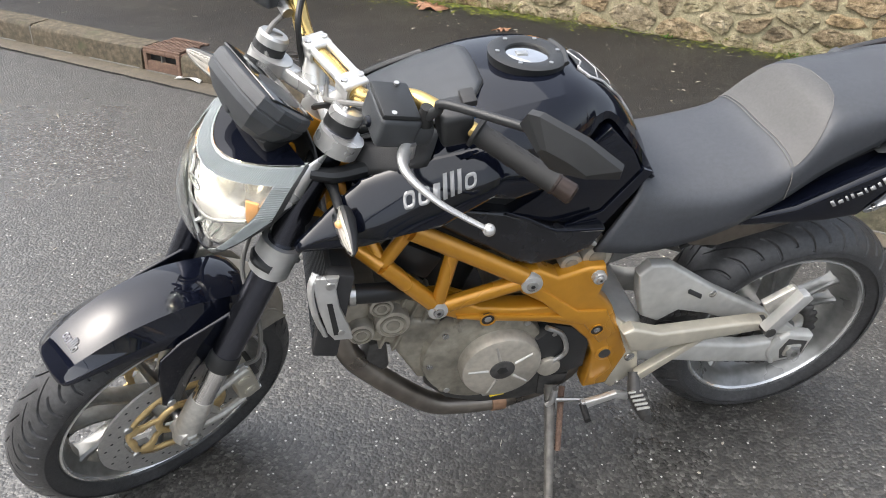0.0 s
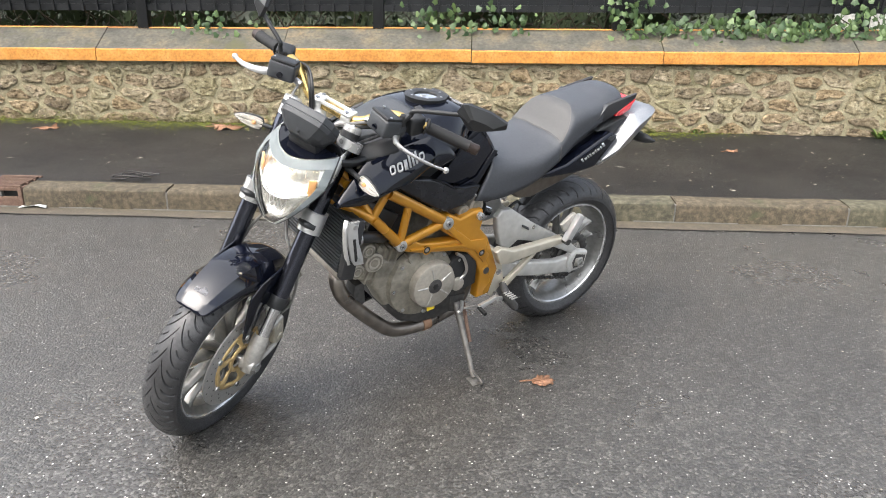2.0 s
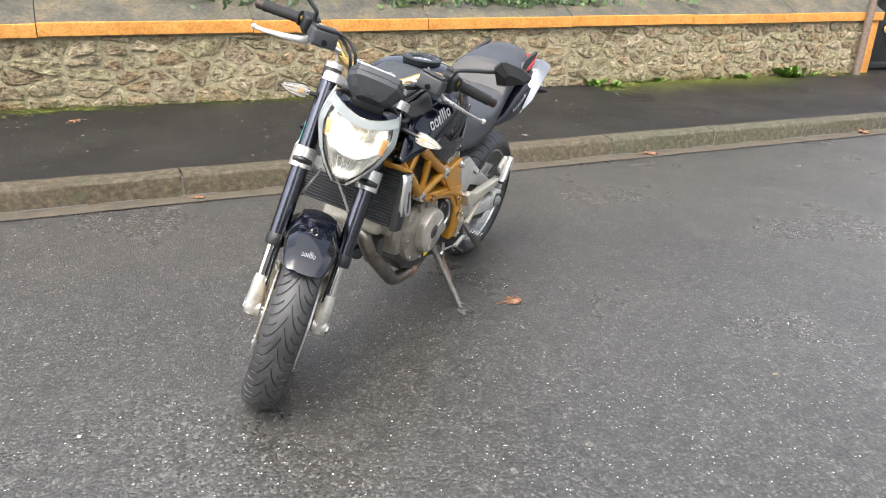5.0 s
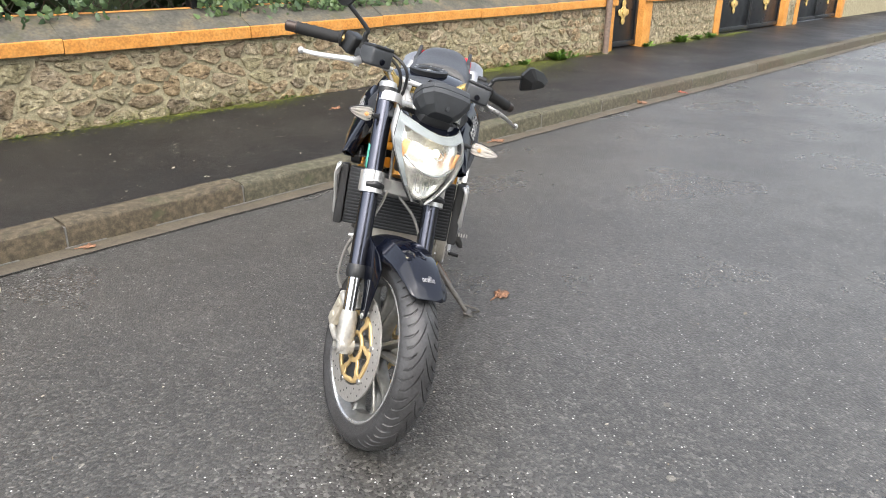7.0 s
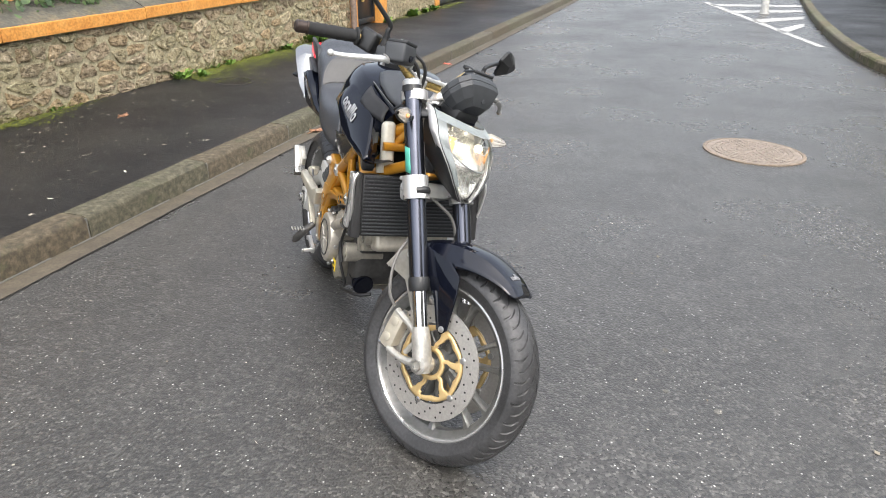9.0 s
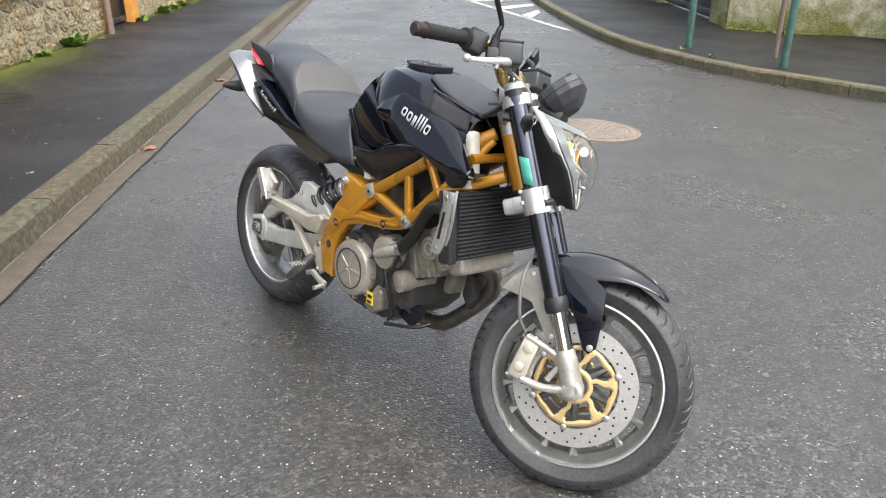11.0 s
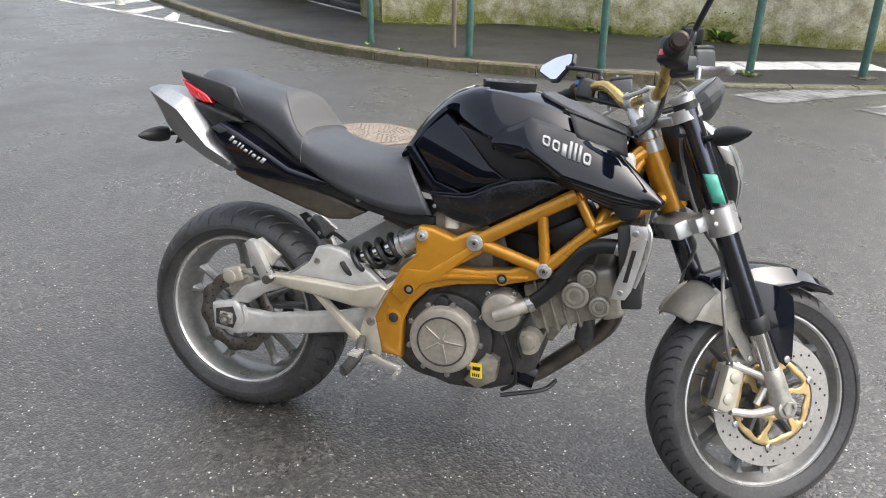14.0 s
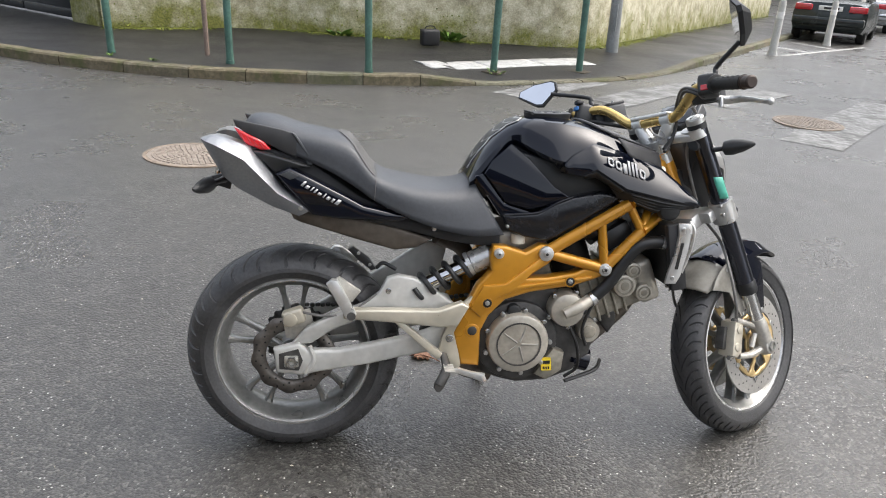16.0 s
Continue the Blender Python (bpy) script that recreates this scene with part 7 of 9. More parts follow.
def guard_mark(u, v):
    th, y = radians(23 - 3.6 * v), -0.020 + 0.040 * u
    r = 0.3290 + 0.0006 * (24 - math.degrees(th)) - 0.003 * abs(y / 0.04) ** 2
    return (FA.x + r * math.sin(th), y, FA.z + r * math.cos(th))


wordmark(guard_mark, (1, 1, 0.6, 0.4, 0.4, 0.4, 1), (0.62, 0.62, 0.62, 1, 1, 0.9, 0.62), "faint_decal", guard, "faint grey mark drawn as plain bars", FORK)

# -- tank --
TANK_X = (0.495, 0.526, 0.567, 0.613, 0.668, 0.724, 0.780, 0.840, 0.910, 0.980, 1.042)
TANK_TOP = (0.832, 0.890, 0.940, 0.976, 0.997, 1.001, 0.996, 0.984, 0.960, 0.932, 0.906)
SHOULDER_Y = (0.078, 0.084, 0.086, 0.090, 0.116, 0.140, 0.150, 0.152, 0.146, 0.130, 0.105)
SHOULDER_DROP = (0.006, 0.010, 0.014, 0.016, 0.022, 0.030, 0.036, 0.040, 0.040, 0.036, 0.028)
LIP_Y = (0.112, 0.116, 0.112, 0.104, 0.146, 0.180, 0.184, 0.182, 0.176, 0.160, 0.128)
LIP_Z = (0.815, 0.842, 0.893, 0.934, 0.911, 0.888, 0.880, 0.872, 0.862, 0.850, 0.840)
half_rows = []
for i, x in enumerate(TANK_X):
    top, sy, sz = TANK_TOP[i], SHOULDER_Y[i], TANK_TOP[i] - SHOULDER_DROP[i]
    ly, lz = LIP_Y[i], LIP_Z[i]
    under = 0.012 + 0.045 * min(1.0, max(0.0, (x - 0.600) / 0.10))
    half_rows.append([(x, 0, top), (x, sy * 0.5, top - 0.10 * SHOULDER_DROP[i]), (x, sy * 0.85, top - 0.45 * SHOULDER_DROP[i]), (x, sy, sz), (x, (sy + ly) / 2 + 0.006, (sz + lz) / 2 + 0.004), (x, ly, lz + 0.004), (x, ly - 0.006, lz - 0.004), (x, ly - under, lz - 0.012), (x + 0.03, min(0.112, ly - 0.01), 0.770 if x > 0.6 else lz - 0.05)])
full = [[(x, -y, z) for x, y, z in row[:0:-1]] + row for row in half_rows]
tank_rows = [[c[i] for c in [catmull([r[j] for r in full], 6) for j in range(len(full[0]))]] for i in range(6 * (len(full) - 1) + 1)]
bm = sheet(tank_rows)
bmesh.ops.holes_fill(bm, edges=bm.edges)
bmesh.ops.recalc_face_normals(bm, faces=bm.faces)
tank = part("fuel_tank", bm, "black_gloss", bike, "glossy black fuel tank with sharp shoulders", 26)


def tank_at(x, y):
    """A point on the tank's top skin."""
    top = float(np.interp(x, TANK_X, TANK_TOP))
    sy, drop = float(np.interp(x, TANK_X, SHOULDER_Y)), float(np.interp(x, TANK_X, SHOULDER_DROP))
    return Vector((x, y, top - drop * float(np.interp(abs(y) / sy, (0, 0.5, 0.85, 1.0), (0, 0.10, 0.45, 1.0)))))


def knee_y(x, z):
    """The flat knee facet's plane."""
    return 0.124 + (x - 0.53) * 0.11 - 0.20 * max(0, z - 0.85)


for s in (-1, 1):
    bm = prism([(0.534, 0.846), (0.556, 0.882), (0.608, 0.928), (0.660, 0.886), (0.728, 0.814), (0.776, 0.783), (0.722, 0.763), (0.662, 0.748), (0.596, 0.767)], s * -0.03, 0, 0.003, seg=2)
    for v in bm.verts:
        v.co.y += s * knee_y(v.co.x, v.co.z)
    facet = part("knee_facet", bm, "black_gloss", tank, "glossy black knee facet", 30)
    bm = prism([(0.508, 0.838), (0.529, 0.846), (0.592, 0.763), (0.660, 0.743), (0.668, 0.733), (0.584, 0.728)], s * -0.03, 0, 0.002, seg=2)
    for v in bm.verts:
        v.co.y += s * (knee_y(v.co.x, v.co.z) + 0.003)
    part("facet_border", bm, "black_gloss", tank, "glossy border along the seat")
    bm = prism([(0.640, 0.905), (0.750, 0.876), (0.900, 0.835), (0.930, 0.790), (0.780, 0.772), (0.690, 0.765), (0.660, 0.80)], s * 0.05, s * 0.124, 0.006)
    part("inner_cowl", bm, "black_satin", tank, "dark recess behind the side shroud")
    # pale trim on the tank's front flank and its dark side cover
    bm = loft([[(0.905, 0.128, 0.948), (0.960, 0.126, 0.930), (1.036, 0.104, 0.906)], [(0.930, 0.165, 0.900), (0.980, 0.158, 0.882), (1.044, 0.120, 0.862)]], 4, 4, 0.004, s)
    solid(part("front_cover", bm, "black_matt", tank, "matt black cover at the tank's front", 40), 0.003, 1)
    part("edge_strip", tube([(0.890, s * 0.118, 0.957), (0.955, s * 0.110, 0.937), (1.034, s * 0.094, 0.911)], 0.0045, 8, 3, None, 0.6), "seat_insert", tank, "grey-brown trim strip")
# matt inlay over the front of the tank
rows = []
for i in range(15):
    x = 0.826 + 0.215 * i / 14
    w = float(np.interp(x, (0.826, 0.842, 0.90, 0.98, 1.041), (0.060, 0.088, 0.100, 0.092, 0.066)))
    rows.append([tank_at(x, w * (j / 12 * 2 - 1)) + Vector((0, 0, 0.0035)) for j in range(13)])
solid(part("tank_inlay", sheet(rows), "grey_plastic", tank, "matt grey textured tank inlay", 50), 0.004)
edge = [r[0] for r in rows] + list(rows[-1][1:-1]) + [r[-1] for r in rows[::-1]] + list(rows[0][1:-1])[::-1]
part("inlay_seal", tube(edge + edge[:1], 0.0026, 6, 1), "rubber", tank)
# filler cap ring
CAP = pose(0.734, 0, 0.998, 90, 0, 0)
ring = lathe([(0.038, 0.010), (0.046, 0.013), (0.060, 0.013), (0.068, 0.010), (0.066, -0.004), (0.060, -0.014), (0.040, -0.014)], 56, None, (0, 0, 0), True)
cap = part("filler_ring", ring, "black_satin", tank, "black filler collar", m=CAP)
part("filler_lid", lathe([(0.041, 0.0), (0.041, 0.004), (0.036, 0.007), (0.012, 0.008), (0.0005, 0.008)], 40), "chrome", cap, "brushed metal filler lid", m=CAP)
part("lock_flap", box((0.010, 0.009, 0), (0.020, 0.003, 0.012), bevel=0.001), "steel", cap, m=CAP)
part("collar_tongue", tube([(0.680, -0.045, 1.008), (0.672, 0.0, 1.010), (0.680, 0.045, 1.008)], 0.006, 8, 4, None, 0.6), "black_satin", cap)
for i in range(6):
    a = 2 * math.pi * i / 6
    part("ring_screw", rod((0.734 + 0.053 * math.cos(a), 0.053 * math.sin(a), 1.009), (0.734 + 0.053 * math.cos(a), 0.053 * math.sin(a), 1.0125), 0.004, 8), "steel", cap)
# protective pad down the back of the tank
rows = []
for i in range(11):
    x = 0.502 + 0.150 * i / 10
    w = (0.018, 0.026, 0.036, 0.040, 0.034, 0.042, 0.046, 0.042, 0.048, 0.050, 0.030)[i]
    rows.append([tank_at(x, w * (j / 6 * 2 - 1)) + Vector((-0.0015, 0, 0.0025)) for j in range(7)])
solid(part("tank_pad", sheet(rows), "black_satin", tank, "black tank pad with pale outline"), 0.003)
for k in (0, -1):
    part("pad_outline", tube([r[k] + Vector((0, 0, 0.001)) for r in rows], 0.0024, 5, 1), "decal", tank)
for k in (1, 3, 5, 7, 9):
    a, b2 = rows[k], rows[k + 1]
    part("pad_outline", tube([b2[0] + Vector((0, 0, 0.002)), a[3] + Vector((-0.001, 0, 0.002)), b2[6] + Vector((0, 0, 0.002))], 0.0022, 5, 1), "decal", tank)

# -- side shrouds, scoops and lower panels --
SHROUD_TOP = [(0.740, 0.190, 0.880), (0.763, 0.186, 0.903), (0.824, 0.170, 0.934), (0.930, 0.162, 0.906), (1.030, 0.152, 0.868), (1.085, 0.168, 0.822), (1.138, 0.187, 0.776)]
SHROUD_LOW = [(0.745, 0.190, 0.864), (0.788, 0.198, 0.857), (0.826, 0.208, 0.872), (0.913, 0.212, 0.820), (1.010, 0.208, 0.797), (1.075, 0.200, 0.782), (1.134, 0.189, 0.768)]


def plate_at(x, v, s):
    """A point on the shroud's plate: v from its lower to its upper edge."""
    low = Vector((x, float(np.interp(x, [p[0] for p in SHROUD_LOW], [p[1] for p in SHROUD_LOW])), float(np.interp(x, [p[0] for p in SHROUD_LOW], [p[2] for p in SHROUD_LOW]))))
    top = Vector((x, float(np.interp(x, [p[0] for p in SHROUD_TOP], [p[1] for p in SHROUD_TOP])), float(np.interp(x, [p[0] for p in SHROUD_TOP], [p[2] for p in SHROUD_TOP]))))
    q = low.lerp(top, v)
    return (q.x, s * (q.y + 0.0035 + 0.006 * 4 * v * (1 - v)), q.z + 0.002)


for s in (-1, 1):
    inner_top = [(x - 0.004, y - 0.026, z - 0.012) for x, y, z in SHROUD_TOP]
    edge_top = [(x, y - 0.004, z + 0.0015) for x, y, z in SHROUD_TOP]
    edge_low = [(x, y - 0.002, z - 0.004) for x, y, z in SHROUD_LOW]
    inner_low = [(x - 0.004, y - 0.032, z - 0.008) for x, y, z in SHROUD_LOW]
    bm = loft([inner_top, edge_top], 5, 1, 0, s)
    loft([edge_top, SHROUD_TOP], 5, 1, 0, s, bm)
    loft([SHROUD_TOP, SHROUD_LOW], 5, 8, 0.006, s, bm)
    loft([SHROUD_LOW, edge_low], 5, 1, 0, s, bm)
    loft([edge_low, inner_low], 5, 1, 0, s, bm)
    bmesh.ops.remove_doubles(bm, verts=bm.verts, dist=0.0005)
    bmesh.ops.recalc_face_normals(bm, faces=bm.faces)
    shroud = solid(part("side_shroud", bm, "black_gloss", bike, "glossy black side shroud with a pale wordmark", 28), 0.003, 0)

    def mark(u, v, s=s):
        if s > 0:
            u = 1 - u
        return plate_at(0.858 + 0.112 * u, 0.40 + 0.40 * v, s)
    wordmark(mark, (1, 1, 0.6, 0.35, 0.35, 0.35, 1), (0.72, 0.72, 0.72, 1, 1, 1, 0.72), "decal", shroud, "silver mark drawn as plain shapes")
    bm = loft([[(0.792, 0.196, 0.853), (0.826, 0.204, 0.866), (0.908, 0.207, 0.816)], [(0.802, 0.176, 0.842), (0.832, 0.180, 0.846), (0.904, 0.186, 0.806)]], 6, 4, 0.002, s)
    vent = solid(part("vent_strip", bm, "black_satin", shroud, "ribbed vent strip under the shroud", 30), 0.003, 0)
    for k in range(3):
        part("vent_rib", rod((0.834, s * (0.200 - 0.006 * k), 0.860 - 0.005 * k), (0.904, s * (0.205 - 0.006 * k), 0.815 - 0.003 * k), 0.0018, 6), "grey_plastic", vent)
    # ribbed air scoop under the shroud
    low_a = [(0.850, 0.190, 0.846), (0.930, 0.200, 0.808), (1.030, 0.199, 0.787), (1.132, 0.186, 0.766)]
    low_b = [(0.905, 0.160, 0.788), (0.950, 0.156, 0.772), (1.022, 0.152, 0.742), (1.118, 0.170, 0.758)]
    scoop = solid(part("air_scoop", loft([low_a, low_b, [(x, 0.10, z + 0.01) for x, y, z in low_b]], 6, 5, 0.004, s), "rubber", shroud, "matt black ribbed air scoop", 30), 0.003, 0)
    for k in range(4):
        t = 0.18 + 0.2 * k
        a, b2 = Vector(low_a[1]).lerp(Vector(low_b[1]), t), Vector(low_a[2]).lerp(Vector(low_b[2]), t)
        c = Vector(low_a[3]).lerp(Vector(low_b[3]), t)
        part("rib", tube([(p.x, s * (p.y + 0.003), p.z) for p in (a, b2, b2.lerp(c, 0.75))], 0.0028, 6, 3), "black_satin", scoop)
    bm = prism([(0.584, 0.734), (0.606, 0.690), (0.650, 0.672), (0.717, 0.660), (0.748, 0.674), (0.920, 0.778), (0.926, 0.792), (0.860, 0.800), (0.782, 0.786), (0.735, 0.768), (0.683, 0.741)], s * 0.09, s * 0.152, 0.010, seg=3)
    panel = part("side_panel", bm, "panel_black", bike, "scuffed satin black lower side panel")
    part("panel_edge", tube([(0.590, s * 0.1515, 0.737), (0.683, s * 0.1525, 0.742), (0.735, s * 0.1525, 0.769), (0.782, s * 0.1515, 0.787)], 0.003, 8, 3), "black_gloss", panel)
    bolt((0.600, s * 0.153, 0.703), s, 0.005, panel)

# -- seat --
SEAT = [
    [(-0.126, 0, 0.960), (-0.124, 0.042, 0.958), (-0.118, 0.072, 0.948), (-0.110, 0.078, 0.932)],
    [(-0.097, 0, 0.992), (-0.094, 0.055, 0.986), (-0.086, 0.092, 0.964), (-0.080, 0.098, 0.932)],
    [(-0.040, 0, 0.990), (-0.038, 0.062, 0.984), (-0.035, 0.106, 0.956), (-0.030, 0.112, 0.915)],
    [(0.030, 0, 0.968), (0.032, 0.068, 0.963), (0.035, 0.118, 0.938), (0.035, 0.124, 0.885)],
    [(0.110, 0, 0.951), (0.112, 0.072, 0.947), (0.112, 0.125, 0.922), (0.115, 0.133, 0.848)],
    [(0.168, 0, 0.938), (0.165, 0.072, 0.934), (0.166, 0.128, 0.904), (0.165, 0.137, 0.818)],
    [(0.198, 0, 0.902), (0.195, 0.079, 0.897), (0.198, 0.134, 0.872), (0.195, 0.141, 0.798)],
    [(0.226, 0, 0.864), (0.222, 0.082, 0.860), (0.224, 0.138, 0.842), (0.220, 0.144, 0.780)],
    [(0.266, 0, 0.838), (0.262, 0.086, 0.835), (0.258, 0.143, 0.816), (0.255, 0.149, 0.760)],
    [(0.340, 0, 0.822), (0.338, 0.090, 0.816), (0.336, 0.151, 0.790), (0.338, 0.160, 0.722)],
    [(0.415, 0, 0.812), (0.415, 0.086, 0.806), (0.418, 0.144, 0.780), (0.425, 0.160, 0.692)],
    [(0.475, 0, 0.818), (0.475, 0.078, 0.812), (0.482, 0.133, 0.780), (0.512, 0.156, 0.676)],
    [(0.512, 0, 0.832), (0.512, 0.066, 0.828), (0.522, 0.120, 0.795), (0.592, 0.146, 0.678)],
]
full = [[(x, -y, z) for x, y, z in row[:0:-1]] + row for row in SEAT]
seat_rows = smooth_rows(full, 5, 5)
bm = sheet(seat_rows)
bmesh.ops.recalc_face_normals(bm, faces=bm.faces)
seat = solid(part("seat", bm, "seat_skin", bike, "dark grey vinyl saddle with raised pillion part", 60), 0.012)
mid_j = len(seat_rows[0]) // 2
# lighter insert on the step, framed by stitching
ins = []
for i in range(22, 37):
    t = (i - 22) / 14
    k = float(np.interp(t, (0, 0.07, 0.18, 0.35, 0.6, 0.85, 1), (2.0, 4.4, 6.4, 8.0, 9.2, 9.6, 9.6)))
    row = seat_rows[i]
    cells = []
    for j in range(17):
        q = mid_j + k * (j / 8 - 1)
        f = int(math.floor(q))
        cells.append(row[f].lerp(row[min(f + 1, len(row) - 1)], q - f))
    d = (seat_rows[i + 1][mid_j] - seat_rows[i - 1][mid_j]).normalized()
    nrm = Vector((-d.z, 0, d.x))
    nrm = nrm if nrm.z > 0 else -nrm
    ins.append([p + nrm * 0.0022 for p in cells])
part("seat_insert", sheet(ins), "seat_insert", seat, "lighter grey suede-like insert on the step", 60)
line = [r[0] for r in ins] + ins[-1][1:-1] + [r[-1] for r in ins[::-1]] + ins[0][1:-1][::-1]
part("stitching", tube(line + line[:1], 0.0008, 5, 1), "thread", seat)
fold = [p + Vector((0.006, 0, -0.002)) for p in ins[-1]]
part("stitching", tube(fold, 0.0008, 5, 1), "thread", seat)
for row in (seat_rows[37][:mid_j - 9], seat_rows[37][mid_j + 10:]):
    part("seam", tube([p + Vector((0, p.y * 0.008, 0.0005)) for p in row], 0.0011, 5, 1), "thread", seat)
bm = prism([(-0.070, 0.915), (0.050, 0.880), (0.190, 0.780), (0.330, 0.715), (0.470, 0.672), (0.590, 0.665), (0.590, 0.630), (0.500, 0.640), (0.420, 0.655), (0.330, 0.680), (0.180, 0.715), (0.020, 0.760), (-0.050, 0.810), (-0.090, 0.880)], -0.105, 0.105, 0.008)
undertray = part("undertray", bm, "black_matt", bike, "matt black under-seat tray")
for s in (-1, 1):
    bolt((0.395, s * 0.150, 0.695), s, 0.006, undertray)
    bm = prism([(-0.138, 0.984), (-0.060, 0.968), (-0.008, 0.957), (0.020, 0.947), (0.050, 0.906), (0.046, 0.890), (0.020, 0.884), (-0.059, 0.924), (-0.130, 0.964)], s * 0.106, s * 0.122, 0.004, seg=2)
    side_plate = part("tail_side_plate", bm, "black_matt", bike, "matt black grab plate beside the pillion seat")
    # the angled face catches light; that is put in as a paler grey
    part("plate_lit_face", prism([(0.012, 0.952), (0.022, 0.948), (0.066, 0.888), (0.066, 0.866), (0.052, 0.866), (0.048, 0.896)], s * 0.104, s * 0.126, 0.004), "grey_plastic", side_plate, "angled front face of the plate, its lit tone put into the grey")
    bm = prism([(-0.096, 0.906), (-0.050, 0.898), (0.036, 0.872), (0.060, 0.862), (0.012, 0.860), (-0.030, 0.846)], s * 0.085, s * 0.140, 0.006)
    part("tail_cover", bm, "black_satin", bike, "satin black cover behind the tail lamp")
    bm = prism([(-0.028, 0.846), (0.008, 0.862), (0.063, 0.836), (0.146, 0.792), (0.202, 0.760), (0.272, 0.743), (0.350, 0.727), (0.300, 0.716), (0.187, 0.722), (0.131, 0.726), (0.066, 0.738), (0.034, 0.775)], s * 0.085, s * 0.160, 0.010, seg=3)
    for v in bm.verts:
        if abs(v.co.y) > 0.12:
            v.co.y += s * (0.014 - 0.075 * max(0, v.co.x) - 0.12 * max(0, v.co.z - 0.80))
    panel = part("tail_panel", bm, "black_gloss", bike, "glossy black tail panel with a pale wordmark")

    def mark(u, v, s=s):
        u = u if s < 0 else 1 - u
        x = 0.036 + 0.096 * u + 0.012 * v
        z = 0.818 - 0.054 * u + 0.012 * v
        return (x, s * (0.1615 + 0.014 - 0.075 * x - 0.12 * max(0, z - 0.80)), z)
    wordmark(mark, (0.5, 0.7, 0.3, 0.4, 0.7, 0.3, 0.7, 0.4, 0.7), (1, 0.6, 0.8, 0.8, 0.5, 0.8, 0.6, 0.7, 1), "decal", panel, "silver-grey mark drawn as plain bars", None, 0.42)
    part("recess", prism([(-0.018, 0.846), (0.008, 0.855), (0.034, 0.842), (0.010, 0.832)], s * 0.168, s * 0.1705, 0.001), "grey_plastic", panel)
    bolt((0.240, s * 0.151, 0.735), s, 0.006, panel)
    # silencer: ridged wedge rising to the tail
    top_l = [(-0.214, 0.130, 0.938), (-0.190, 0.140, 0.945), (-0.167, 0.146, 0.942), (-0.098, 0.150, 0.916), (-0.016, 0.148, 0.813), (0.050, 0.146, 0.757)]
    ridge = [(-0.216, 0.148, 0.934), (-0.200, 0.170, 0.930), (-0.172, 0.184, 0.920), (-0.104, 0.190, 0.886), (-0.022, 0.184, 0.798), (0.056, 0.166, 0.748)]
    low_l = [(-0.212, 0.134, 0.922), (-0.194, 0.140, 0.888), (-0.164, 0.146, 0.838), (-0.126, 0.150, 0.806), (-0.040, 0.150, 0.758), (0.030, 0.152, 0.732)]
    in_t = [(x + 0.002, 0.062, z - 0.004) for x, y, z in top_l]
    in_l = [(x + 0.002, 0.062, z + 0.004) for x, y, z in low_l]
    bm = loft([in_l, in_t, top_l, ridge, low_l, in_l], 4, 4, 0.003, s)
    bmesh.ops.remove_doubles(bm, verts=bm.verts, dist=0.0006)
    bmesh.ops.holes_fill(bm, edges=bm.edges)
    bmesh.ops.recalc_face_normals(bm, faces=bm.faces)
    can = part("silencer", bm, "muffler", bike, "brushed steel wedge silencer under the seat", 30)
    part("end_cap", prism([(-0.214, 0.932), (-0.206, 0.934), (-0.166, 0.858), (-0.178, 0.862)], s * 0.085, s * 0.136, 0.003), "muffler_box", can, "dark silencer outlet")
    bolt((0.036, s * 0.171, 0.757), s, 0.007, can)
bm = prism([(-0.136, 0.963), (-0.060, 0.927), (-0.042, 0.905), (-0.068, 0.903), (-0.106, 0.919), (-0.122, 0.940)], -0.124, 0.124, 0.006, seg=3)
tail_lamp = part("tail_lamp", bm, "red_lens", bike, "red tail lamp between the silencers")
for k in range(4):
    for s in (-1, 1):
        part("lamp_rib", rod((-0.118 + 0.016 * k, s * 0.1245, 0.948 - 0.008 * k), (-0.108 + 0.016 * k, s * 0.1245, 0.926 - 0.006 * k), 0.0012, 6), "car_lamp", tail_lamp)
bm = prism([(0.000, 0.735), (0.010, 0.712), (0.030, 0.702), (0.187, 0.652), (0.290, 0.622), (0.350, 0.628), (0.400, 0.655), (0.300, 0.690), (0.120, 0.735)], -0.100, 0.100, 0.014, seg=3)
part("exhaust_box", bm, "muffler_box", bike, "sooty steel exhaust box under the tail")
part("exhaust_link", tube([(0.42, 0.0, 0.645), (0.50, 0.03, 0.60), (0.53, 0.05, 0.52)], 0.026, 14, 5), "header", bike, "heat-tinted exhaust pipe")
# rear hanger with indicators
bm = tube([(-0.06, 0, 0.83), (-0.14, 0, 0.815), (-0.19, 0, 0.81)], [0.022, 0.016, 0.012], 10, 4)
hanger = part("plate_hanger", bm, "black_matt", bike, "short black rear bracket")
part("hanger_plate", prism([(-0.245, 0.770), (-0.225, 0.815), (-0.185, 0.826), (-0.165, 0.800), (-0.170, 0.780), (-0.200, 0.790)], -0.012, 0.012, 0.003), "black_matt", hanger)
for s in (-1, 1):
    indicator((-0.180, s * 0.03, 0.812), (-0.236, s * 0.178, 0.806), None, (-1, 0, 0.1), bike, "black rear indicator with pale lens")

